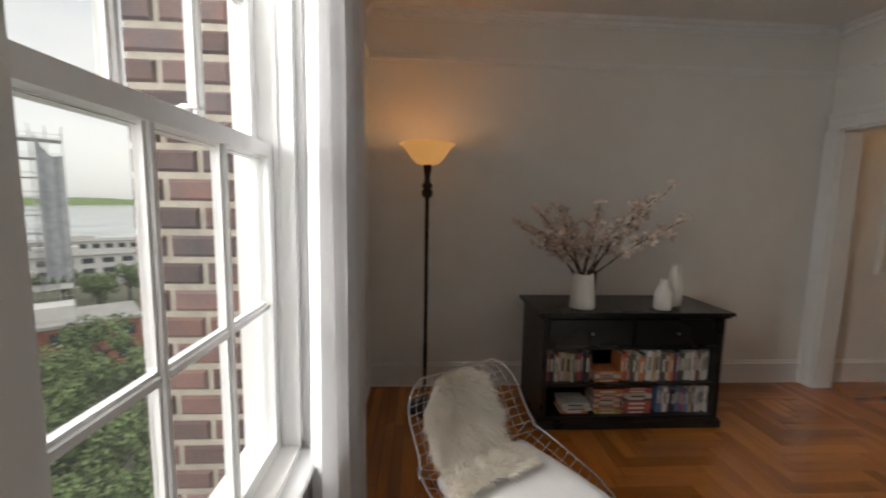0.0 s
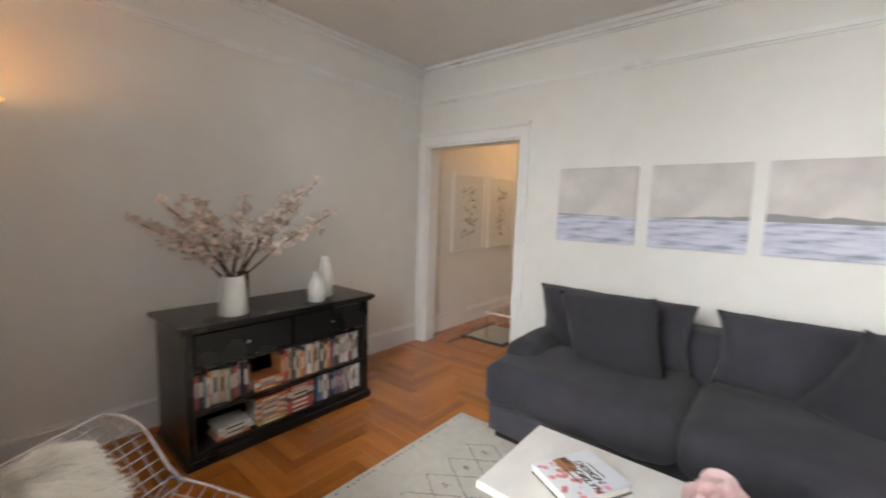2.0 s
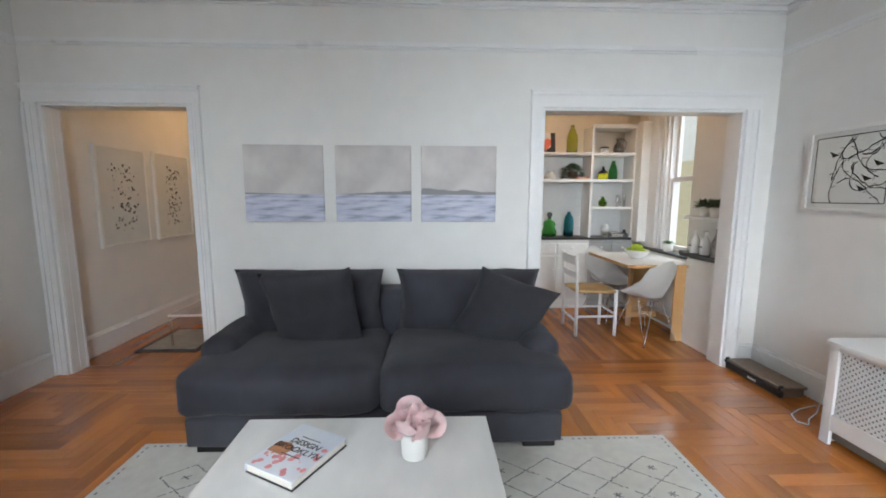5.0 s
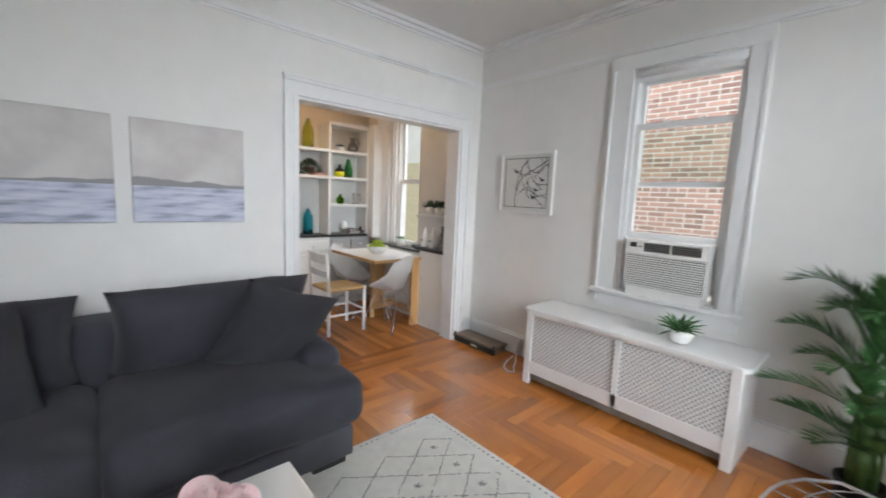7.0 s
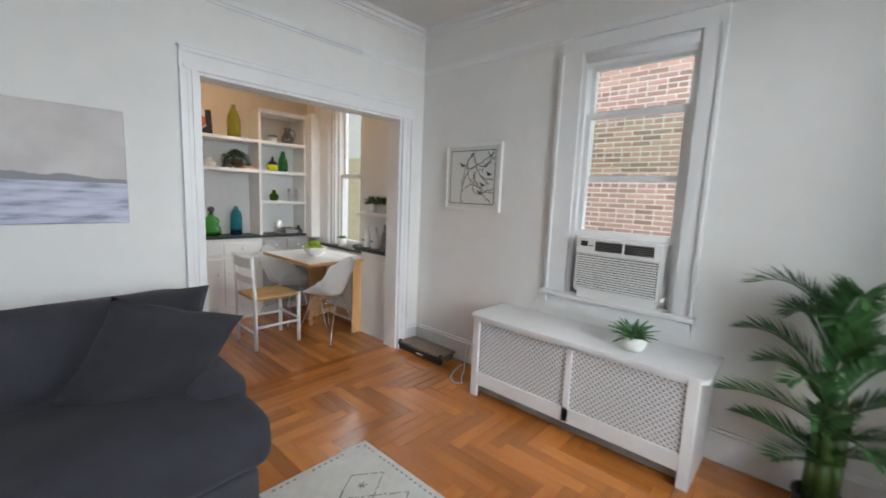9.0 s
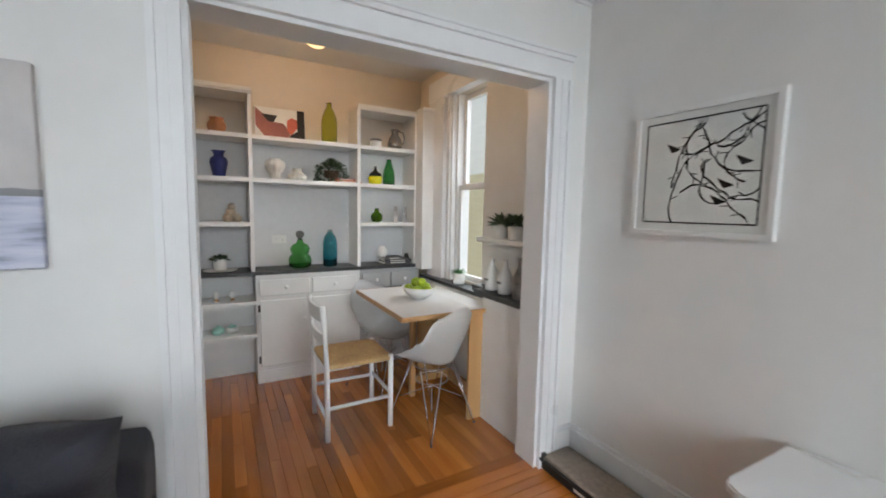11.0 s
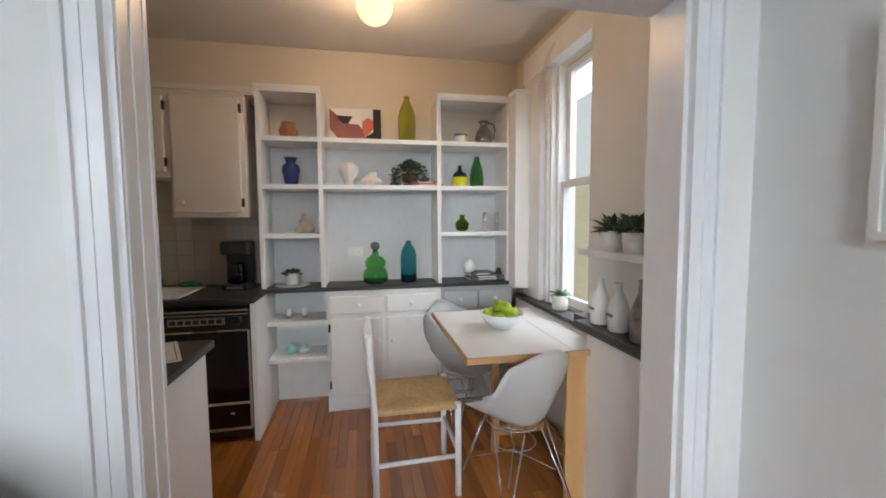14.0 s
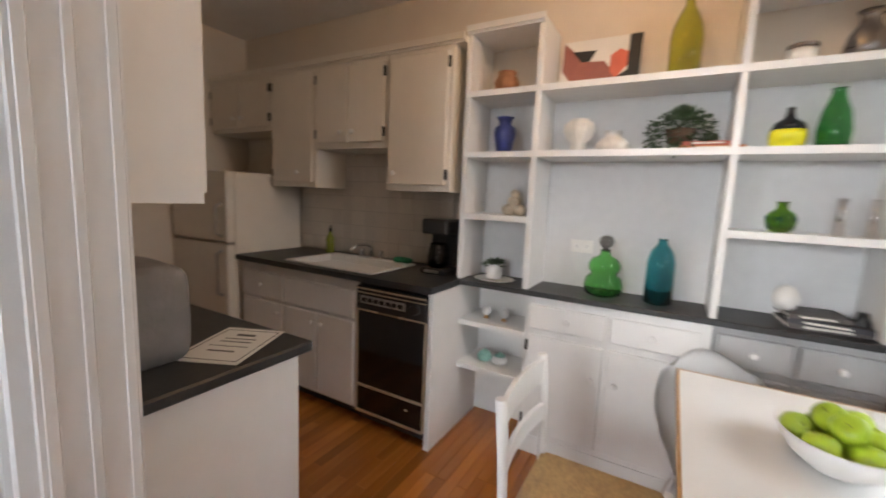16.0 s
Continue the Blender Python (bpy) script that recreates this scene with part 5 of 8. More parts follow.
def succulent(name, label, at, r, h, leaf_len, n, seed, pot=None, upright=0.8, width=0.012, mat_leaf=None):
    s = thing(name, label, "plant", at)
    prof = pot or [(r * 0.55, 0.0), (r * 0.8, h * 0.25), (r, h * 0.7), (r * 0.98, h), (r * 0.90, h), (r * 0.86, h * 0.7), (r * 0.5, h * 0.3)]
    part("pot", lathe(prof, 28), CERAMIC, s, "white ceramic pot")
    part("soil", lathe([(r * 0.85, h * 0.78), (r * 0.5, h * 0.84), (0.002, h * 0.86)], 20), TWIG, s)
    rnd = random.Random(seed)
    bm = bmesh.new()
    for i in range(n):
        a = i * 2.39996
        up = upright * (1 - i / n) + rnd.uniform(0.1, 0.35)
        d = Vector((math.cos(a), math.sin(a), up)).normalized()
        side = Vector((-math.sin(a), math.cos(a), 0))
        p0 = Vector((0, 0, h * 0.85)) + Vector((math.cos(a), math.sin(a), 0)) * r * 0.15 * (i / n)
        ln = leaf_len * rnd.uniform(0.75, 1.1)
        prev = None
        for k in range(6):
            f = k / 5
            w = width * (0.6 + 1.2 * f) * (1 - f) ** 0.6 + 0.0006
            c = p0 + d * ln * f + Vector((0, 0, -0.25 * ln * f * f))
            row = [bm.verts.new(c - side * w), bm.verts.new(c - Vector((0, 0, w * 0.5))), bm.verts.new(c + side * w), bm.verts.new(c + Vector((0, 0, w * 0.35)))]
            if prev:
                for q in range(4):
                    f2 = bm.faces.new((prev[q], prev[(q + 1) % 4], row[(q + 1) % 4], row[q]))
                    f2.smooth = True
            prev = row
    part("leaves", bm, mat_leaf or GREEN, s)
    return s


succulent("potted_plant", "spiky green succulent in a low white bowl on the radiator cover", (1.645, -1.90, 0.6005), 0.076, 0.085, 0.155, 46, 2, upright=1.25)


def palm():
    p = thing("palm_plant", "leafy green artificial palm in a black nursery pot", "plant", (0.82, -1.95, 0.0))
    part("pot", lathe([(0.075, 0.0), (0.082, 0.005), (0.092, 0.14), (0.098, 0.14), (0.098, 0.155), (0.088, 0.155), (0.082, 0.11), (0.07, 0.10)], 26), BLACKP, p, "black plastic nursery pot")
    part("soil", lathe([(0.082, 0.118), (0.04, 0.125), (0.002, 0.126)], 18), TWIG, p)
    rnd = random.Random(17)
    # three sheathed stems, each with tiers of fronds: azimuth, height of the sheath, reach, rise
    stems = ((0.036, 0.012, 0.86), (-0.034, 0.010, 0.76), (0.004, 0.034, 0.56))
    for x, y, top in stems:
        pts = [(x, y, 0.10), (x * 1.05, y, 0.30), (x * 0.9, y * 0.8, top * 0.75), (x * 0.6, y * 0.5, top)]
        st = part("stem", tube(pts, 0.027, 10, taper=0.009), STEM, p)
        for k in range(3):
            z = 0.20 + 0.13 * k
            part("leaf_sheath", lathe([(0.030, z), (0.027, z + 0.07), (0.024, z + 0.12)], 12, at=(x, y, 0)), STEM, st)
    specs = []
    for si, tiers in ((0, ((25, 0.84, 0.34, 0.36), (158, 0.82, 0.36, 0.38), (95, 0.80, 0.24, 0.40), (-8, 0.60, 0.36, 0.32), (60, 0.54, 0.32, 0.26), (-35, 0.70, 0.22, 0.34), (120, 0.66, 0.30, 0.36))),
                      (1, ((172, 0.68, 0.34, 0.36), (40, 0.68, 0.26, 0.42), (190, 0.52, 0.36, 0.20), (130, 0.60, 0.30, 0.34), (165, 0.42, 0.36, 0.16), (70, 0.72, 0.22, 0.38), (8, 0.50, 0.30, 0.30))),
                      (2, ((12, 0.44, 0.42, 0.18), (75, 0.44, 0.34, 0.22), (112, 0.40, 0.36, 0.18), (150, 0.34, 0.30, 0.12), (-6, 0.32, 0.34, 0.10), (45, 0.30, 0.26, 0.08)))):
        for az, z, reach, rise in tiers:
            specs.append((stems[si], radians(az + rnd.uniform(-8, 8)), z, reach * 0.96, rise))
    for (sx, sy, top), a, z, reach, rise in specs:
        d = Vector((math.cos(a), math.sin(a), 0))
        pts = []
        for k in range(13):
            f = k / 12
            pts.append(Vector((sx * 0.7, sy * 0.7, z)) + d * reach * (0.25 * f + 0.75 * f ** 1.5) + Vector((0, 0, rise * (1.45 * f - 0.45 * f ** 2 - 0.30 * f ** 4))))
        frond = part("frond", tube(pts, 0.0052, 5, taper=0.0014), STEM, p)
        bm = bmesh.new()
        side0 = Vector((-d.y, d.x, 0))
        for k in range(50):
            f = 0.10 + 0.90 * k / 49
            i0 = min(11, int(f * 12))
            q = pts[i0].lerp(pts[i0 + 1], f * 12 - i0)
            t = (pts[min(12, i0 + 1)] - pts[i0]).normalized()
            up = side0.cross(t).normalized()
            up = up if up.z > 0 else -up
            ln = 0.165 * (math.sin(math.pi * (0.16 + 0.74 * f)) ** 0.8) * rnd.uniform(0.88, 1.08)
            for s in (-1, 1):
                dirn = (side0 * s * (0.80 - 0.35 * f) + t * (0.75 + 0.25 * f) + up * (0.34 + rnd.uniform(-0.10, 0.10))).normalized()
                u = dirn.cross(up).normalized() * 0.0062
                fold = up * 0.0016
                base, mid = bm.verts.new(q), q + dirn * ln * 0.38
                tip = bm.verts.new(q + dirn * ln + Vector((0, 0, -0.10 * ln)))
                l, c, r = bm.verts.new(mid + u), bm.verts.new(mid - fold), bm.verts.new(mid - u)
                bm.faces.new((base, l, c))
                bm.faces.new((base, c, r))
                bm.faces.new((l, tip, c))
                bm.faces.new((c, tip, r))
        tagged(part("leaf_blade", bm, GREEN, frond), kind="stuff")
    return p


palm()


def pet_ramp():
    s = thing("step_board", "low grey-brown board on black curved ends by the wall", "step", (3.40, -2.04, 0.0))
    TAUPE = mat("taupe_board", (0.27, 0.22, 0.175), 0.8, grain=0.25, scale=40, bump=0.3, bump_scale=200)
    part("board", B(-0.27, 0.25, -0.11, 0.085, 0.058, 0.078, bevel=0.005), TAUPE, s)
    part("base", B(-0.25, 0.23, -0.10, 0.060, 0.0, 0.058), TAUPE, s)
    bm = bmesh.new()
    box(bm, -0.275, 0.255, 0.062, 0.090, 0.0, 0.056, bevel=0.008)
    part("front_rail", bm, BLACKP, s, "black plastic front rail")
    for x in (-0.262, 0.242):
        part("end_cap", tube([(x, 0.088, 0.052), (x, 0.100, 0.066), (x, 0.090, 0.082), (x, 0.072, 0.084)], 0.012, 8), BLACKP, s)
    part("label_bar", B(-0.06, 0.02, 0.090, 0.0915, 0.02, 0.035), CERAMIC, s)
    return s


pet_ramp()
tagged(part("power_cord", tube([(3.02, -2.16, 0.19), (2.99, -2.10, 0.05), (2.93, -2.02, 0.006), (2.86, -1.90, 0.006), (2.80, -1.84, 0.006), (2.84, -1.80, 0.006), (2.92, -1.84, 0.006), (2.98, -1.95, 0.006), (3.02, -2.10, 0.006)], 0.004, 8), CERAMIC), "loose white cable on the floor by the radiator cover", "cable")
tagged(part("wall_socket", B(2.98, 3.06, YS + 0.028, YS + 0.036, 0.05, 0.15, bevel=0.002), CERAMIC), "white wall socket on the baseboard", "socket")

# hall
MATD = mat("dark_doormat", (0.07, 0.06, 0.05), 0.95, grain=0.4, scale=50, bump=0.5, bump_scale=200)
MATL = mat("woven_mat", (0.42, 0.38, 0.32), 0.95, grain=0.25, scale=50, stretch=(6, 1, 1), bump=0.5, bump_scale=200)
dm = tagged(part("door_mat", B(4.10, 4.74, 2.58, 3.13, 0.0005, 0.012, bevel=0.003), MATD), "dark-bordered woven mat on the hall floor", "mat")
part("weave", B(4.15, 4.70, 2.62, 3.08, 0.012, 0.015), MATL, dm, "beige striped weave")
ACRYL = glass("clear_acrylic", (0.95, 0.96, 0.97), 0.05)
at = thing("side_table", "low clear acrylic table with white edges in the hall", "table", (4.45, 2.62, 0))
part("top", B(-0.23, 0.35, -0.26, 0.25, 0.30, 0.312), ACRYL, at)
for x0, x1, y0, y1 in ((-0.23, 0.35, -0.268, -0.26), (-0.23, 0.35, 0.25, 0.258), (-0.238, -0.23, -0.268, 0.258), (0.35, 0.358, -0.268, 0.258)):
    part("edge", B(x0, x1, y0, y1, 0.296, 0.314), WHITE, at)
for x in (-0.23, 0.338):
    for y in (-0.26, 0.238):
        part("leg", B(x, x + 0.012, y, y + 0.012, 0.0, 0.296), ACRYL, at)


# ---- kitchen ----
def knob(parent, at, r=0.011, material=None):
    k = part("knob", lathe([(0.005, 0), (0.006, 0.012), (r, 0.018), (r, 0.024), (r * 0.6, 0.029)], 14), material or WHITE, parent)
    k.matrix_local = pose(*at, 0, -90, 0)
    return k


HINGE = mat("dark_hinge", (0.05, 0.045, 0.04), 0.4, metal=0.7, grain=0.2)


def door_leaf(parent, x, y0, y1, z0, z1, knob_at=None, hinge_y=None, name="door", material=None):
    """A cabinet leaf facing -x with a lipped edge."""
    m = material or WHITE
    bm = B(x - 0.022, x - 0.003, y0, y1, z0, z1, bevel=0.005)
    box(bm, x - 0.004, x + 0.001, y0 + 0.012, y1 - 0.012, z0 + 0.012, z1 - 0.012)
    d = part(name, bm, m, parent)
    if knob_at:
        knob(d, (x - 0.022, *knob_at), 0.015)
    if hinge_y is not None:
        for z in (z0 + 0.06, z1 - 0.06):
            part("hinge", B(x - 0.024, x - 0.006, hinge_y - 0.008, hinge_y + 0.008, z - 0.028, z + 0.028, bevel=0.003), HINGE, d, "dark metal hinge")
    return d


F, WB_ = 5.47, KX1 - 0.002


def shelf_unit():
    s = thing("shelf_unit", "white painted built-in open shelves above the black counter", "shelving")
    top, ctr = 2.245, 0.895
    for y0, y1 in ((-0.290, -0.262), (-0.680, -0.652)):
        part("upright", B(F, WB_, y0, y1, ctr, top - 0.03), WHITE, s)
    part("upright", B(F, WB_, -1.508, -1.480, ctr, top - 0.03), WHITE, s)
    part("upright", B(F, WB_, -2.035, -2.010, ctr, top - 0.03), WHITE, s)
    part("side_board", B(5.33, F, -2.128, -2.022, 0.86, top + 0.015), WHITE, s, "white board beside the window")
    for z in (1.925, 1.607):
        part("shelf", B(F - 0.008, WB_, -2.010, -0.290, z - 0.030, z), WHITE, s)
    for y0, y1 in ((-0.652, -0.290), (-2.010, -1.508)):
        part("shelf", B(F - 0.008, WB_, y0, y1, 1.272 - 0.030, 1.272), WHITE, s)
        bm = B(F - 0.012, WB_, y0 - 0.028, y1 + 0.028, top - 0.03, top)
        box(bm, F - 0.024, F - 0.012, y0 - 0.028, y1 + 0.028, top - 0.018, top + 0.012)
        part("crown", bm, WHITE, s)
    part("crown", B(5.315, F - 0.024, -2.135, -2.012, top - 0.005, top + 0.027), WHITE, s)
    part("back_panel", B(WB_ - 0.008, WB_, -2.010, -0.290, ctr, 1.895), mat("grey_white_paint", (0.66, 0.66, 0.66), 0.5, grain=0.05), s)
    return s


shelf_unit()


def wall_outlet(y, z):
    o = thing("wall_socket", "white double socket on the shelf's back wall", "socket", (WB_ - 0.008, y, z))
    part("plate", B(-0.006, 0, -0.058, 0.058, -0.035, 0.035, bevel=0.002), CERAMIC, o)
    for dy in (-0.026, 0.026):
        part("slot", B(-0.0075, -0.006, dy - 0.014, dy + 0.014, -0.014, 0.014, bevel=0.002), WHITE, o)
        for dz in (-0.005, 0.005):
            part("slit", B(-0.0085, -0.0075, dy - 0.004, dy + 0.004, dz - 0.001, dz + 0.001), BLACKP, o)


wall_outlet(-0.885, 1.12)


def base_cabinet():
    c = thing("base_cabinet", "white painted low cabinet with two drawers and two doors", "cabinet")
    x = F + 0.005
    part("carcass", B(x, WB_, -1.50, -0.680, 0.0, 0.865), WHITE, c)
    part("kick_board", B(x - 0.006, x, -1.50, -0.680, 0.0, 0.10), WHITE, c)
    for a, b, ky in ((-1.078, -0.705, -0.90), (-1.465, -1.098, -1.28)):
        door_leaf(c, x, a, b, 0.70, 0.825, (ky, 0.765), name="drawer")
    door_leaf(c, x, -1.078, -0.705, 0.135, 0.665, (-1.035, 0.50), -0.700)
    door_leaf(c, x, -1.465, -1.098, 0.135, 0.665, (-1.14, 0.50), -1.470)
    return c


base_cabinet()


def end_cabinet():
    c = thing("base_cabinet", "grey-white drawer cabinet at the end of the counter by the window", "cabinet")
    x = F + 0.02
    part("carcass", B(x, WB_, -2.06, -1.502, 0.0, 0.865), GREYC, c)
    for a, b in ((-1.775, -1.52), (-2.04, -1.79)):
        door_leaf(c, x, a, b, 0.70, 0.835, ((a + b) / 2, 0.77), name="drawer", material=GREYC)
        door_leaf(c, x, a, b, 0.12, 0.67, None, None, material=GREYC)
    return c


GREYC = mat("grey_cabinet_paint", (0.42, 0.42, 0.42), 0.45, grain=0.06)
end_cabinet()


def cubby():
    c = thing("open_cabinet", "white open cubby with two shelves under the counter", "cabinet")
    part("side_panel", B(5.17, WB_, -0.292, -0.262, 0.0, 0.862), WHITE, c)
    for z in (0.665, 0.405):
        part("shelf", B(F - 0.01, WB_, -0.680, -0.292, z - 0.026, z), WHITE, c)
    part("back_panel", B(WB_ - 0.012, WB_, -0.680, -0.292, 0.0, 0.862), WHITE, c)
    return c


cubby()
bm = bmesh.new()
box(bm, F - 0.022, WB_, -2.06, -0.262, 0.868, 0.895, bevel=0.004)
tagged(part("worktop", bm, COUNTER), "black laminate counter under the open shelves", "countertop")


def sink_counter():
    w = thing("worktop", "black laminate worktop with an inset white sink", "countertop")
    sx0, sx1, sy0, sy1 = 5.215, 5.60, 0.16, 0.86
    for a in ((5.14, sx0, -0.292, 1.31), (sx1, WB_, -0.262, 1.31), (sx0, sx1, -0.292, sy0), (sx0, sx1, sy1, 1.31)):
        part("top", B(a[0], a[1], a[2], a[3], 0.866, 0.900), COUNTER, w)
    s = part("sink", B(sx0 - 0.015, sx0 + 0.02, sy0 - 0.015, sy1 + 0.015, 0.900, 0.909, bevel=0.002), CERAMIC, w, "white enamel sink")
    for q in ((sx1 - 0.02, sx1 + 0.055, sy0 - 0.015, sy1 + 0.015), (sx0 + 0.02, sx1 - 0.02, sy0 - 0.015, sy0 + 0.02), (sx0 + 0.02, sx1 - 0.02, sy1 - 0.02, sy1 + 0.015)):
        part("rim", B(*q, 0.900, 0.909), CERAMIC, s)
    for q in ((sx0 + 0.005, sx0 + 0.02, sy0 + 0.02, sy1 - 0.02), (sx1 - 0.02, sx1 - 0.005, sy0 + 0.02, sy1 - 0.02), (sx0 + 0.02, sx1 - 0.02, sy0 + 0.005, sy0 + 0.02), (sx0 + 0.02, sx1 - 0.02, sy1 - 0.02, sy1 - 0.005)):
        part("basin_wall", B(*q, 0.74, 0.901), CERAMIC, s)
    part("basin_floor", B(sx0 + 0.005, sx1 - 0.005, sy0 + 0.005, sy1 - 0.005, 0.73, 0.74), CERAMIC, s)
    f = thing("tap", "chrome mixer tap with a long spout behind the sink", "tap", (5.625, 0.50, 0.909))
    part("base_plate", B(-0.022, 0.022, -0.11, 0.11, 0, 0.018, bevel=0.006), CHROME, f)
    part("spout", tube([(0, 0, 0.01), (0, 0, 0.075), (-0.04, 0.005, 0.10), (-0.13, 0.01, 0.105), (-0.20, 0.01, 0.075)], 0.011, 10), CHROME, f)
    for y in (-0.085, 0.085):
        h = part("handle", lathe([(0.016, 0.015), (0.018, 0.03), (0.012, 0.045), (0.02, 0.055), (0.016, 0.062)], 16), CHROME, f)
        h.location = (0, y, 0)


sink_counter()


def sink_base():
    c = thing("base_cabinet", "white painted sink cabinet with drawer fronts and doors", "cabinet")
    part("carcass", B(5.19, WB_, 0.225, 1.295, 0.08, 0.866), WHITE, c)
    part("kick_board", B(5.25, 5.27, 0.225, 1.295, 0.0, 0.08), BLACKP, c)
    door_leaf(c, 5.19, 0.245, 0.84, 0.63, 0.80, None, name="drawer")
    door_leaf(c, 5.19, 0.86, 1.28, 0.63, 0.80, (1.07, 0.72), name="drawer")
    door_leaf(c, 5.19, 0.245, 0.535, 0.10, 0.61, (0.50, 0.55))
    door_leaf(c, 5.19, 0.55, 0.84, 0.10, 0.61, (0.585, 0.55))
    door_leaf(c, 5.19, 0.86, 1.28, 0.10, 0.61, (0.90, 0.55))


sink_base()
OVENG = mat("black_oven_glass", (0.006, 0.006, 0.007), 0.08, spec=0.6, grain=0.1)


# chrome trim, its golden reflection put into the base colour
GLINTCHROME = mat("chrome_trim_warm_glint", (0.72, 0.62, 0.45), 0.3, metal=0.6, grain=0.1)


def dishwasher():
    d = thing("dishwasher", "black built-in dishwasher with chrome trim lines", "dishwasher")
    y0, y1 = -0.250, 0.220
    part("body", B(5.20, WB_ - 0.02, y0, y1, 0.03, 0.864), BLACKP, d)
    p = part("control_panel", B(5.168, 5.20, y0, y1, 0.695, 0.84, bevel=0.004), BLACKP, d)
    part("button_strip", B(5.164, 5.169, -0.12, 0.19, 0.742, 0.785), STEEL, p, "grey button strip")
    for k in range(7):
        part("button", B(5.160, 5.165, -0.105 + k * 0.042, -0.075 + k * 0.042, 0.752, 0.775), BLACKP, p)
    dial = part("dial", lathe([(0.030, 0), (0.030, 0.012), (0.024, 0.016), (0.024, 0.022)], 20), BLACKP, p)
    dial.matrix_local = pose(5.168, -0.185, 0.765, 0, -90, 0)
    part("trim_line", B(5.164, 5.169, y0, y1, 0.822, 0.830), GLINTCHROME, p)
    part("trim_line", B(5.164, 5.169, y0, y1, 0.800, 0.805), GLINTCHROME, p)
    part("trim_line", B(5.164, 5.169, y0, y1, 0.698, 0.706), GLINTCHROME, p)
    part("door", B(5.175, 5.20, y0 + 0.008, y1 - 0.008, 0.255, 0.690), OVENG, d, "glossy black door")
    part("trim_line", B(5.168, 5.20, y0, y1, 0.242, 0.253), GLINTCHROME, d)
    part("lower_panel", B(5.175, 5.20, y0 + 0.008, y1 - 0.008, 0.095, 0.240), OVENG, d)
    part("trim_line", B(5.168, 5.20, y0, y1, 0.082, 0.093), GLINTCHROME, d)
    for y in (y0, y1 - 0.008):
        part("side_trim", B(5.172, 5.20, y, y + 0.008, 0.093, 0.692), GLINTCHROME, d)
    part("latch", B(5.172, 5.176, -0.15, -0.13, 0.18, 0.19), GLINTCHROME, d)


dishwasher()


def upper_cabinets():
    for nm, y0, y1, z0, doors in (("wall_cabinet", -0.200, 0.245, 1.385, [(-0.175, 0.225, 0.17, -0.180)]),
                                  ("wall_cabinet", 0.247, 0.853, 1.64, [(0.265, 0.545, 0.50, 0.262), (0.555, 0.835, 0.60, 0.838)]),
                                  ("wall_cabinet", 0.855, 1.298, 1.385, [(0.875, 1.278, 1.00, 1.282)]),
                                  ("wall_cabinet", 1.300, 2.045, 1.785, [(1.320, 1.66, 1.62, 1.318), (1.68, 2.03, 1.72, 2.034)])):
        c = thing(nm, "cream-white painted wall cabinet with dark hinges", "cabinet", group="kitchen wall cabinets")
        part("carcass", B(5.445, WB_, y0, y1, z0, 2.175), CREAM, c)
        for a, b, ky, hy in doors:
            door_leaf(c, 5.445, a, b, z0 + 0.035, 2.145, (ky, z0 + 0.10), hy, material=CREAM)
    bm = B(5.435, WB_, -0.262, 2.045, 2.176, 2.205)
    box(bm, 5.42, 5.435, -0.262, 2.045, 2.188, 2.222)
    tagged(part("cabinet_crown", bm, CREAM), "white crown strip over the wall cabinets", "trim", kind="structure")


upper_cabinets()


def fridge():
    f = thing("refrigerator", "cream-white two-door refrigerator at the end of the counter", "refrigerator")
    x0, y0, y1 = 5.10, 1.335, 2.035
    part("body", B(x0 + 0.06, WB_ - 0.02, y0, y1, 0.03, 1.47, bevel=0.01), CREAM, f)
    part("freezer_door", B(x0, x0 + 0.057, y0, y1, 0.975, 1.47, bevel=0.012, seg=2), CREAM, f)
    part("fridge_door", B(x0, x0 + 0.057, y0, y1, 0.06, 0.965, bevel=0.012, seg=2), CREAM, f)
    for z0, z1 in ((1.02, 1.25), (0.60, 0.92)):
        part("handle", tube([(x0, y0 + 0.06, z0), (x0 - 0.04, y0 + 0.06, z0 + 0.02), (x0 - 0.04, y0 + 0.06, z1 - 0.02), (x0, y0 + 0.06, z1)], 0.01, 8), STEEL, f)
    for y in (y0 + 0.06, y1 - 0.06):
        for x in (x0 + 0.1, WB_ - 0.1):
            part("foot", lathe([(0.02, 0), (0.02, 0.032)], 12, at=(x, y, 0)), BLACKP, f)


fridge()


def peninsula():
    c = thing("base_cabinet", "white painted peninsula cabinet with a plain end panel", "cabinet")
    part("carcass", B(KX0 + 0.002, 4.280, -0.309, 1.20, 0.0, 0.848), WHITE, c)
    part("end_panel", B(KX0 + 0.002, 4.290, -0.326, -0.310, 0.0, 0.848, bevel=0.002), WHITE, c)
    for k in range(3):
        a = -0.295 + k * 0.495
        d = part("door", B(4.281, 4.299, a, a + 0.49, 0.10, 0.82, bevel=0.004), WHITE, c)
        kb = part("knob", lathe([(0.005, 0), (0.011, 0.018), (0.007, 0.028)], 12), WHITE, d)
        kb.matrix_local = pose(4.299, a + 0.44, 0.70, 0, 90, 0)
    tagged(part("worktop", B(KX0 + 0.002, 4.332, -0.347, 1.21, 0.849, 0.882, bevel=0.005), COUNTER), "black laminate peninsula worktop", "countertop")
    u = thing("wall_cabinet", "white painted wall cabinet hanging over the peninsula", "cabinet")
    part("carcass", B(KX0 + 0.002, 4.03, -0.292, 1.20, 1.315, KH - 0.002), WHITE, u)
    for k in range(3):
        a = -0.28 + k * 0.49
        part("door", B(4.031, 4.047, a, a + 0.475, 1.34, KH - 0.03, bevel=0.004), WHITE, u)


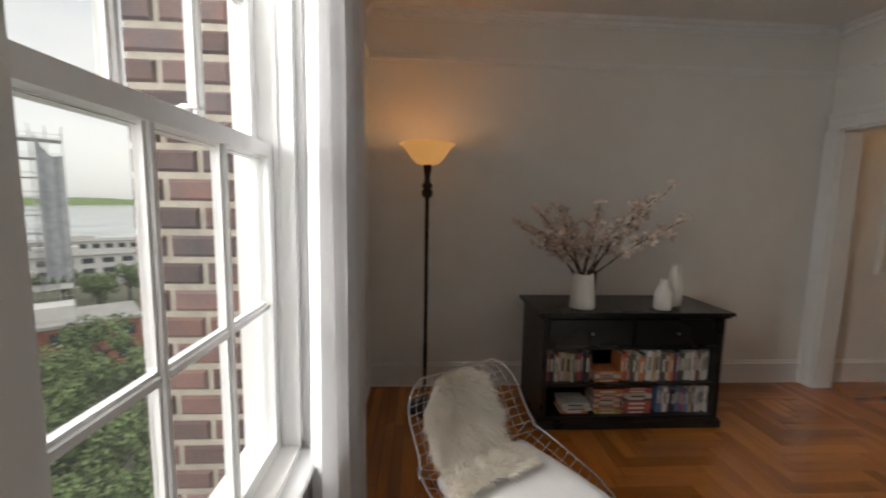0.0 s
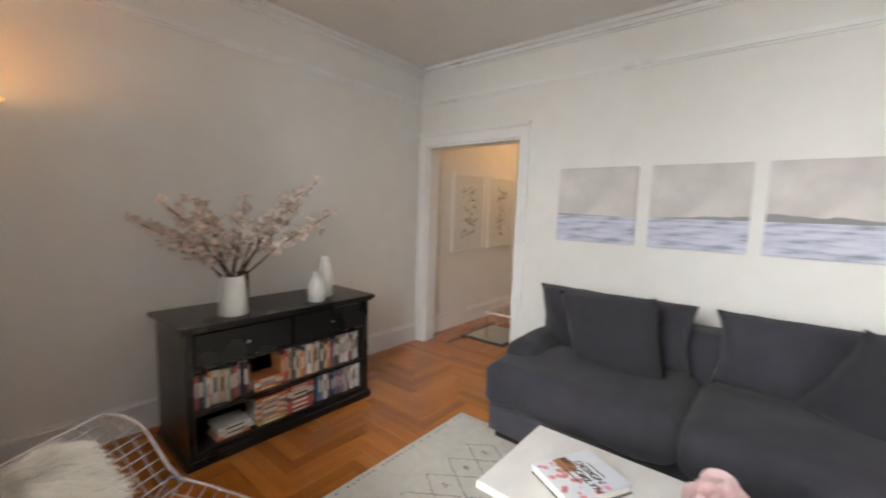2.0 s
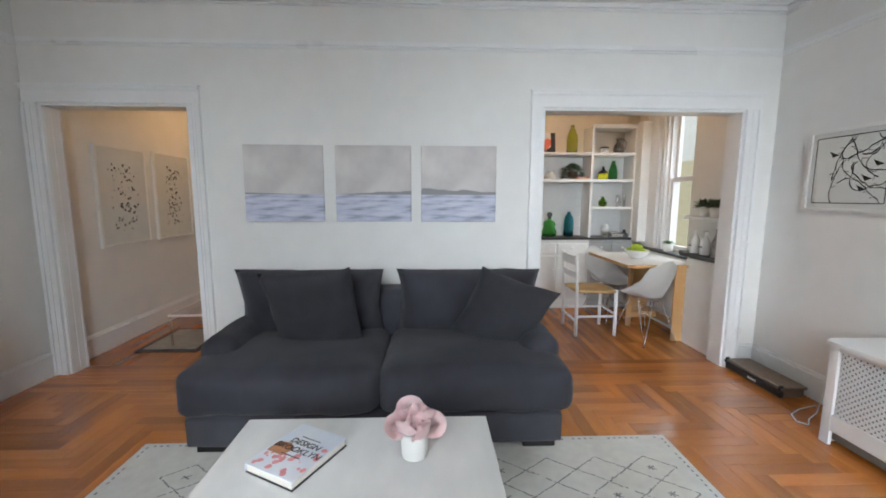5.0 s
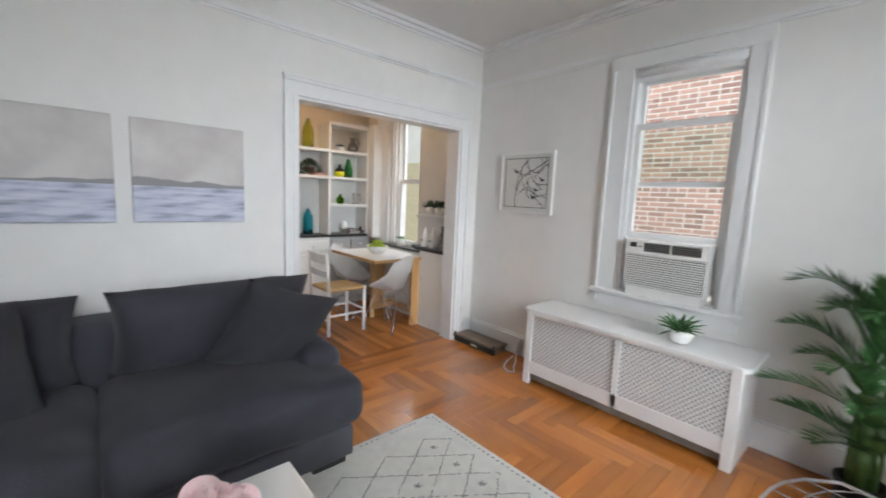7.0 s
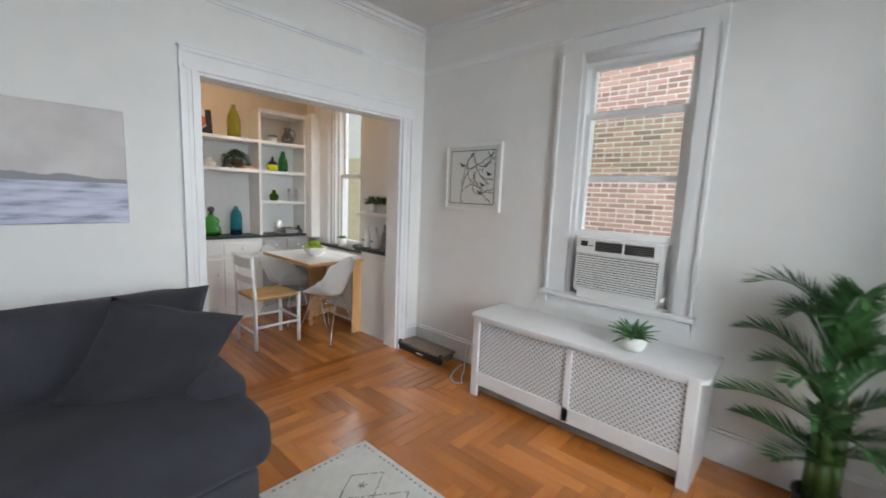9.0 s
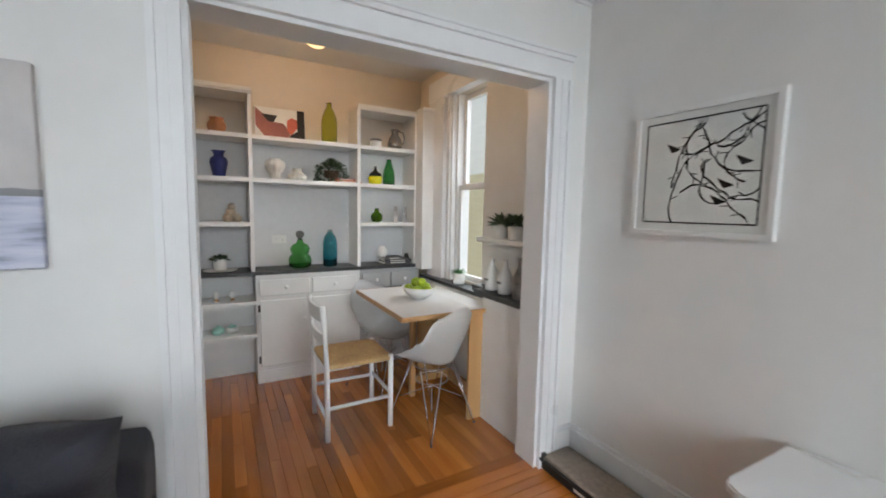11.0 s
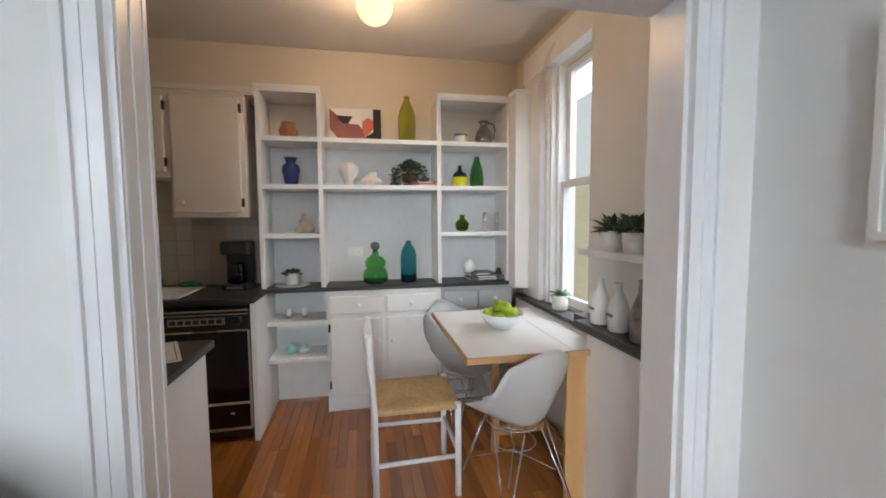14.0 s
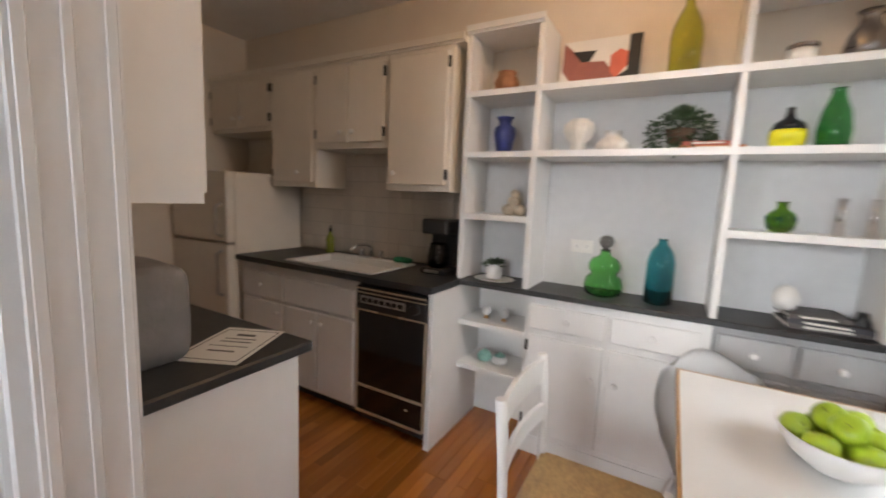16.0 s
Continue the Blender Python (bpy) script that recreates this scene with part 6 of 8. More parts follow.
peninsula()
GREYT = mat("grey_cloth_cover", (0.22, 0.21, 0.21), 0.8, grain=0.2, scale=14, bump=0.3)
tc_ = puff_box(3.85, 4.05, -0.20, 0.10, 0.8825, 1.14, 0.04, 0.01, 10, 9, 0.008)
tagged(part("toaster", tc_, GREYT), "grey covered toaster on the peninsula worktop", "toaster")
sheet = thing("menu_sheet", "printed paper sheet with a ruled border on the worktop", "paper", (4.165, -0.178, 0.8825), -65)
part("paper", B(-0.10, 0.10, -0.14, 0.14, 0, 0.0008), PRINTW, sheet)
for z, q in enumerate(((-0.085, 0.085, 0.118, 0.121), (-0.085, 0.085, -0.121, -0.118), (-0.088, -0.085, -0.121, 0.121), (0.085, 0.088, -0.121, 0.121), (-0.03, 0.03, 0.07, 0.085), (-0.05, 0.05, 0.04, 0.046), (-0.05, 0.05, 0.015, 0.021), (-0.06, 0.06, -0.02, -0.016), (-0.04, 0.04, -0.06, -0.052))):
    part("printed_bar", B(*q, 0.0008, 0.0013), INK, sheet)

# small things on the worktop
cm = thing("coffee_maker", "black drip coffee maker beside the tiled wall", "coffee maker", (5.56, -0.10, 0.9005))
part("base", B(-0.11, 0.09, -0.085, 0.085, 0, 0.035, bevel=0.008), BLACKP, cm)
part("tower", B(0.02, 0.09, -0.085, 0.085, 0.035, 0.27, bevel=0.008), BLACKP, cm)
part("brew_head", B(-0.10, 0.09, -0.088, 0.088, 0.235, 0.325, bevel=0.012), BLACKP, cm)
part("carafe", lathe([(0.045, 0.037), (0.062, 0.05), (0.066, 0.10), (0.052, 0.16), (0.048, 0.18), (0.044, 0.18), (0.05, 0.10), (0.04, 0.05)], 22, at=(-0.04, 0, 0)), glass("smoked_glass", (0.10, 0.10, 0.11)), cm, "smoked glass carafe")
part("carafe_handle", tube([(-0.085, -0.03, 0.165), (-0.13, -0.05, 0.15), (-0.13, -0.05, 0.09), (-0.09, -0.035, 0.07)], 0.008, 8), BLACKP, cm)
part("switch", B(-0.115, -0.110, -0.05, 0.05, 0.010, 0.026), STEEL, cm)
bt = thing("soap_bottle", "green dish-soap bottle by the sink", "bottle", (5.66, 0.93, 0.9005))
part("bottle_body", lathe([(0.028, 0), (0.031, 0.01), (0.031, 0.11), (0.014, 0.145), (0.012, 0.16)], 18), mat("olive_soap", (0.26, 0.30, 0.05), 0.25, grain=0.1), bt)
part("cap", lathe([(0.014, 0.16), (0.014, 0.185), (0.006, 0.19), (0.006, 0.21)], 14), BLACKP, bt)
sp_ = puff_box(5.60, 5.66, 0.17, 0.30, 0.9095, 0.942, 0.014, 0.004, 6, 4, 0.002)
tagged(part("sponge", sp_, mat("green_sponge", (0.03, 0.28, 0.14), 0.9, grain=0.3, scale=60, bump=0.5)), "green dish sponge on the sink rim", "sponge")

# glass and ceramics on the shelves
GG = glass("green_glass", (0.42, 0.86, 0.40), 0.03)
TG = glass("teal_glass", (0.20, 0.66, 0.74), 0.03)
YG = glass("lime_glass", (0.86, 0.88, 0.32), 0.04)
DG = glass("bottle_green_glass", (0.24, 0.62, 0.28), 0.04)
SMK = glass("smoke_glass", (0.30, 0.29, 0.28), 0.03)
PEWT = mat("pewter", (0.30, 0.28, 0.27), 0.22, metal=1.0, grain=0.2, scale=12)


def shell(prof, wall=0.0035):
    """Outer profile plus an inner wall."""
    return prof + [(max(0.002, r - wall), z - (0 if i else 0.0005)) for i, (r, z) in enumerate(reversed(prof)) if z > prof[0][1] + 0.006]


Z1, Z2, Z3, ZC = 1.9255, 1.6075, 1.2725, 0.8955
bottle_thing("glass_bottle", "tall lime-yellow ribbed glass bottle on the top shelf", "bottle", (5.60, -1.278, Z1), shell([(0.052, 0), (0.062, 0.008), (0.064, 0.10), (0.066, 0.16), (0.058, 0.22), (0.036, 0.275), (0.020, 0.305), (0.018, 0.325), (0.023, 0.335)]), YG)
bottle_thing("glass_bottle", "tall teal glass bottle on the black counter", "bottle", (5.60, -1.277, ZC), shell([(0.050, 0), (0.060, 0.008), (0.061, 0.12), (0.060, 0.20), (0.048, 0.25), (0.022, 0.285), (0.018, 0.302), (0.023, 0.310)]), TG)
gb = bottle_thing("glass_bottle", "green gourd-shaped glass bottle with a ball stopper", "bottle", (5.60, -1.030, ZC), shell([(0.060, 0), (0.085, 0.012), (0.094, 0.05), (0.084, 0.092), (0.062, 0.112), (0.074, 0.130), (0.078, 0.158), (0.062, 0.188), (0.028, 0.205), (0.022, 0.225), (0.026, 0.235)]), GG)
part("stopper", lathe([(0.014, 0.225), (0.014, 0.242), (0.030, 0.255), (0.036, 0.275), (0.028, 0.298), (0.006, 0.306)], 20), SMK, gb, "smoked glass ball stopper")
bottle_thing("glass_bottle", "green marbled glass vase on the shelf", "vase", (5.61, -1.815, Z2), shell([(0.040, 0), (0.052, 0.01), (0.056, 0.07), (0.046, 0.14), (0.026, 0.195), (0.020, 0.225), (0.024, 0.232)]), DG)
by = bottle_thing("glass_bottle", "round bottle, yellow below and black above", "bottle", (5.56, -1.668, Z2), [(0.040, 0), (0.056, 0.012), (0.061, 0.05), (0.058, 0.070)], mat("yellow_glaze", (0.72, 0.70, 0.02), 0.2, grain=0.1))
part("neck", lathe([(0.058, 0.070), (0.048, 0.098), (0.018, 0.118), (0.012, 0.150), (0.015, 0.158)], 26), OVENG, by, "black upper half")
gv = bottle_thing("glass_bottle", "small round green and blue glass bottle", "bottle", (5.58, -1.690, Z3), shell([(0.030, 0), (0.048, 0.018), (0.052, 0.045), (0.046, 0.075), (0.020, 0.095), (0.018, 0.118), (0.024, 0.125)]), glass("olive_glass", (0.30, 0.52, 0.04), 0.05))
for k, a in enumerate((0.4, 1.6, 2.9, 4.2, 5.2)):
    part("blue_spot", lathe([(0.012, -0.002), (0.010, 0.003), (0.002, 0.004)], 12), TG, gv).matrix_local = pose(0.0495 * math.cos(a), 0.0495 * math.sin(a), 0.055, 0, 90, math.degrees(a))
bottle_thing("vase", "cobalt blue ceramic vase with a flared neck", "vase", (5.58, -0.458, Z2), [(0.036, 0), (0.042, 0.006), (0.050, 0.05), (0.062, 0.105), (0.056, 0.135), (0.032, 0.155), (0.036, 0.180), (0.050, 0.192), (0.044, 0.192), (0.028, 0.155), (0.03, 0.05)], mat("cobalt_glaze", (0.020, 0.030, 0.16), 0.3, grain=0.3, scale=25, bump=0.05))
ROUGHW = mat("chalky_ceramic", (0.72, 0.70, 0.66), 0.7, grain=0.08, scale=25, bump=0.3, bump_scale=60)


def lobed(prof, n, lobes, depth):
    bm = lathe(prof, n)
    for v in bm.verts:
        a = math.atan2(v.co.y, v.co.x)
        k = 1 + depth * math.cos(a * lobes)
        v.co.x *= k
        v.co.y *= k
    return bm


o = part("vase", lobed([(0.035, 0), (0.036, 0.05), (0.060, 0.075), (0.074, 0.11), (0.068, 0.145), (0.044, 0.152), (0.042, 0.165), (0.034, 0.165), (0.03, 0.10)], 40, 10, 0.05), ROUGHW)
o.location = (5.60, -0.850, Z2)
tagged(o, "white lobed ceramic vase on a narrow foot", "vase")
o = part("vase", lobed([(0.052, 0), (0.070, 0.012), (0.072, 0.04), (0.050, 0.062), (0.036, 0.070), (0.036, 0.098), (0.040, 0.10), (0.030, 0.10), (0.03, 0.05)], 40, 12, 0.05), ROUGHW)
o.location = (5.59, -1.013, Z2)
tagged(o, "low white lobed ceramic vase", "vase")
o = part("clay_pot", lobed([(0.040, 0), (0.058, 0.02), (0.066, 0.055), (0.052, 0.085), (0.045, 0.092), (0.050, 0.112), (0.042, 0.112), (0.036, 0.09), (0.04, 0.03)], 32, 6, 0.04), mat("terracotta", (0.36, 0.16, 0.075), 0.8, grain=0.3, scale=20, bump=0.4))
o.location = (5.58, -0.452, Z1)
tagged(o, "small terracotta pot with ears on the top shelf", "pot")
bm = bmesh.new()
for cx, cy, cz, r in ((-0.03, 0.03, 0.03, 0.034), (-0.02, -0.035, 0.03, 0.034), (0.03, 0.0, 0.03, 0.034), (-0.005, 0.005, 0.075, 0.036), (-0.01, 0.0, 0.118, 0.026)):
    q = bmesh.ops.create_icosphere(bm, subdivisions=3, radius=r)
    for v in q["verts"]:
        v.co = v.co * (1 + 0.12 * noise.noise(v.co * 40)) + Vector((cx, cy, cz - 0.0015))
o = part("ornament", bm, mat("cream_clay", (0.55, 0.48, 0.38), 0.7, grain=0.2, scale=30, bump=0.3), smooth=True)
o.location = (5.61, -0.535, Z3)
tagged(o, "cream ornament of stacked clay balls", "ornament")
for y in (-1.872, -1.965):
    bottle_thing("candle_holder", "slim chrome cylinder candle holder", "candle holder", (5.58, y, Z3), [(0.017, 0), (0.017, 0.145), (0.014, 0.145), (0.013, 0.02)], CHROME, 18, "two candle holders")
jr = thing("candle_jar", "white candle jar with a metal lid", "candle", (5.57, -1.676, Z1))
part("jar", lathe([(0.044, 0), (0.048, 0.004), (0.048, 0.058)], 24), CERAMIC, jr)
part("lid", lathe([(0.049, 0.058), (0.049, 0.074), (0.044, 0.078)], 24), PEWT, jr, "brushed metal lid")
jg = thing("jug", "dark pewter pitcher with a loop handle", "jug", (5.60, -1.868, Z1))
part("jug_body", lathe([(0.045, 0), (0.060, 0.01), (0.068, 0.05), (0.056, 0.10), (0.032, 0.135), (0.030, 0.165), (0.042, 0.182), (0.037, 0.180), (0.026, 0.15), (0.05, 0.04)], 26), PEWT, jg)
part("handle", tube([(0, -0.035, 0.172), (0, -0.075, 0.165), (0, -0.092, 0.12), (0, -0.082, 0.07), (0, -0.060, 0.045)], 0.006, 8), PEWT, jg)
# abstract picture leaning on the wall
ap = thing("canvas_painting", "abstract canvas of coral, plum, white and black shapes", "painting", (5.69, -0.905, Z1))
ap.matrix_world = pose(5.66, -0.905, Z1, 0, 9, 0)
part("canvas", B(0, 0.02, -0.19, 0.19, 0, 0.265), PRINTW, ap)
for col, pts in (((0.28, 0.095, 0.075), ((0.185, 0.26), (0.185, 0.11), (0.10, 0.0), (-0.06, 0.0), (-0.075, 0.08), (-0.02, 0.145), (0.05, 0.15), (0.12, 0.20))),
                 ((0.010, 0.010, 0.010), ((0.14, 0.21), (0.02, 0.205), (0.05, 0.15), (0.09, 0.15))),
                 ((0.60, 0.13, 0.075), ((-0.05, 0.17), (-0.09, 0.20), (-0.13, 0.18), (-0.135, 0.12), (-0.08, 0.05), (-0.05, 0.09))),
                 ((0.010, 0.010, 0.010), ((-0.13, 0.265), (-0.188, 0.265), (-0.188, 0.0), (-0.07, 0.0), (-0.07, 0.05), (-0.13, 0.09)))):
    bm = bmesh.new()
    bm.faces.new([bm.verts.new((-0.0012 if col[0] < 0.1 else -0.0006, y, z)) for y, z in pts])
    part("painted_shape", bm, mat("painted_colour", col, 0.6, grain=0.15, scale=20), ap)
# trailing plant over two flat books
for z, k, w in ((Z2, 6, 0.24), (Z2 + 0.018, 3, 0.22)):
    fb = flat_book(-w / 2, 0, 0, w, 0.017, 0.15, k)
    fb.matrix_world = pose(5.53, -1.295, z, 0, 0, -90)
    fb["group"] = "books under the trailing plant"
tp = thing("trailing_plant", "bushy dark green trailing plant on two books", "plant", (5.60, -1.295, Z2 + 0.036))
part("pot", lathe([(0.05, 0), (0.065, 0.06), (0.058, 0.06), (0.045, 0.01)], 18), TWIG, tp)
bm = bmesh.new()
rnd = random.Random(31)
for _ in range(900):
    a, b = rnd.uniform(0, 2 * math.pi), rnd.uniform(-0.35, 1.5)
    r = 0.105 * rnd.uniform(0.65, 1.08)
    p = Vector((r * 0.85 * math.cos(a) * math.cos(b), r * 1.25 * math.sin(a) * math.cos(b), 0.02 + r * 1.15 * math.sin(b)))
    d = (p - Vector((0, 0, 0.03))).normalized() + Vector((rnd.uniform(-1, 1), rnd.uniform(-1, 1), rnd.uniform(-1.2, 0.3))) * 0.7
    d = d.normalized() * rnd.uniform(0.020, 0.036)
    s = d.cross(Vector((rnd.uniform(-1, 1), rnd.uniform(-1, 1), 1))).normalized() * 0.006
    bm.faces.new([bm.verts.new(q) for q in (p, p + d * 0.5 + s, p + d, p + d * 0.5 - s)])
for k in range(40):
    p = Vector((-0.095 - 0.0006 * k, 0.0 + 0.01 * math.sin(k), 0.02 - 0.0022 * k))
    d = Vector((rnd.uniform(-1, 0.2), rnd.uniform(-1, 1), rnd.uniform(-1, 0.2))).normalized() * 0.018
    s = d.cross(Vector((0.3, 0.2, 1))).normalized() * 0.005
    bm.faces.new([bm.verts.new(q) for q in (p, p + d * 0.5 + s, p + d, p + d * 0.5 - s)])
part("leaves", bm, LEAFG, tp)
succulent("potted_plant", "small dark succulent in a white pot on a plate", (5.58, -0.445, ZC + 0.012), 0.046, 0.085, 0.080, 44, 6, pot=[(0.038, 0), (0.044, 0.006), (0.047, 0.085), (0.043, 0.085), (0.040, 0.02)], upright=1.0, mat_leaf=LEAFG)
pl = tagged(part("plate", lobed([(0.060, 0), (0.085, 0.002), (0.105, 0.010), (0.103, 0.0116), (0.08, 0.006), (0.002, 0.005)], 36, 2, 0.14), CERAMIC), "white oval plate under the small plant", "plate")
pl.matrix_world = pose(5.58, -0.445, ZC, 0, 0, 90)
for k, (t, w, c) in enumerate(((0.022, 0.27, 2), (0.020, 0.25, 8), (0.018, 0.20, 2))):
    fb = flat_book(-w / 2, 0, 0, w, t - 0.0005, 0.18, c)
    fb.matrix_world = pose(5.51, -1.745, ZC + (0, 0.022, 0.042)[k], 0, 0, -90 + (4, -6, 5)[k])
    fb["group"] = "dark books on the counter"
bottle_thing("egg_vase", "white egg-shaped vase on a pile of dark books", "vase", (5.585, -1.745, ZC + 0.0602), [(0.022, 0), (0.038, 0.012), (0.047, 0.04), (0.040, 0.072), (0.024, 0.094), (0.006, 0.102)], CERAMIC)
bottle_thing("black_jar", "small black jar at the end of the counter", "jar", (5.56, -1.975, ZC), [(0.026, 0), (0.028, 0.05), (0.018, 0.07), (0.016, 0.09)], BLACKP, 18)
for y in (-0.412, -0.522):
    e = thing("egg_cup", "white egg cup with a wooden foot in the cubby", "egg cup", (5.58, y, 0.6655), 0, "egg cups in the cubby")
    part("foot", lathe([(0.018, 0), (0.012, 0.010), (0.012, 0.018)], 16), WOOD, e)
    part("cup", lathe([(0.012, 0.018), (0.026, 0.034), (0.024, 0.056), (0.012, 0.068), (0.003, 0.072)], 18), CERAMIC, e)
MINT = mat("mint_glaze", (0.32, 0.58, 0.50), 0.3, grain=0.1)
for y, m_, l_ in ((-0.417, MINT, "mint green lidded pot"), (-0.512, CERAMIC, "white lidded pot")):
    e = thing("lidded_pot", l_ + " in the cubby", "pot", (5.58, y, 0.4055))
    part("pot_body", lathe([(0.026, 0), (0.042, 0.012), (0.045, 0.032), (0.034, 0.048)], 20), m_, e)
    part("lid", lathe([(0.034, 0.049), (0.026, 0.058), (0.008, 0.062), (0.008, 0.072), (0.003, 0.074)], 18), MINT, e)


# ---- table and chairs ----
def fold_table():
    t = thing("folding_table", "white folding table with birch edges and a gate leg", "table", (0, 0, 0))
    x0, x1, y0, y1 = 4.235, 5.16, -2.05, -1.375
    part("tabletop", B(x0 + 0.008, x1 - 0.008, y0 + 0.165, y1 - 0.008, 0.728, 0.755), PLASTIC, t, "white laminate leaf")
    part("fixed_leaf", B(x0 + 0.008, x1 - 0.008, y0, y0 + 0.162, 0.728, 0.755), PLASTIC, t)
    for q in ((x0, x0 + 0.008, y0, y1), (x1 - 0.008, x1, y0, y1), (x0 + 0.008, x1 - 0.008, y1 - 0.008, y1)):
        part("edge_band", B(*q, 0.726, 0.7555), WOOD, t)
    for x in (x0 + 0.030, x1 - 0.115):
        part("end_panel", B(x, x + 0.022, y0 + 0.004, y0 + 0.185, 0.0, 0.728), WOOD, t)
    part("stretcher", B(x0 + 0.052, x1 - 0.115, y0 + 0.05, y0 + 0.07, 0.08, 0.16), WOOD, t)
    part("top_rail", B(x0 + 0.052, x1 - 0.115, y0 + 0.05, y0 + 0.07, 0.62, 0.728), WOOD, t)
    g = part("gate_leg", B(4.735, 4.775, -1.70, -1.66, 0.0, 0.728, bevel=0.003), WOOD, t)
    part("gate_rail", B(4.742, 4.768, -1.99, -1.70, 0.66, 0.72), WOOD, g)
    part("gate_rail", B(4.742, 4.768, -1.99, -1.70, 0.10, 0.15), WOOD, g)


fold_table()
part_wall = tagged(part("edge_strip", B(4.235, 5.16, -2.066, -2.052, 0.74, 0.764), TRIM), "white painted strip behind the table", "trim", kind="structure")


def ladder_chair():
    c = thing("dining_chair", "white painted wooden chair with a woven rush seat", "chair", (4.622, -1.178, 0), 0)
    fx, bx = 0.185, 0.195
    # front legs at -y, back posts at +y
    for s in (-1, 1):
        part("front_leg", tube([(s * fx, -0.205, 0.0), (s * fx, -0.205, 0.47)], 0.0165, 12), WHITE, c)
        part("back_post", tube([(s * bx, 0.195, 0.0), (s * bx, 0.198, 0.45), (s * bx, 0.208, 0.68), (s * bx, 0.222, 0.825)], 0.0165, 12), WHITE, c)
        part("side_stretcher", tube([(s * fx, -0.20, 0.20), (s * bx, 0.20, 0.20)], 0.011, 10), WHITE, c)
    part("front_rail", tube([(-fx, -0.205, 0.435), (fx, -0.205, 0.435)], 0.014, 10), WHITE, c)
    part("front_stretcher", tube([(-fx, -0.205, 0.22), (fx, -0.205, 0.22)], 0.011, 10), WHITE, c)
    part("back_stretcher", tube([(-bx, 0.205, 0.16), (bx, 0.205, 0.16)], 0.011, 10), WHITE, c)
    for z, yy in ((0.768, 0.216), (0.62, 0.204)):
        bm = bmesh.new()
        pts = []
        for k in range(9):
            f = k / 8 * 2 - 1
            pts.append((f * (bx - 0.008), yy + 0.022 * (1 - f * f)))
        h = 0.085 if z > 0.7 else 0.06
        rows = [[bm.verts.new((x, y + d, z + dz * (h / 2))) for x, y in pts] for d, dz in ((-0.007, -1), (-0.007, 1), (0.007, 1), (0.007, -1))]
        for a in range(4):
            for k in range(8):
                bm.faces.new((rows[a][k], rows[a][k + 1], rows[(a + 1) % 4][k + 1], rows[(a + 1) % 4][k]))
        for k in (0, 8):
            bm.faces.new([rows[a][k] for a in range(4)])
        part("back_slat", bm, WHITE, c)
    seat = puff_box(-0.20, 0.20, -0.215, 0.20, 0.437, 0.468, 0.012, 0.004, 10, 5, 0.002)
    part("seat", seat, RUSH, c, "woven rush seat")


ladder_chair()


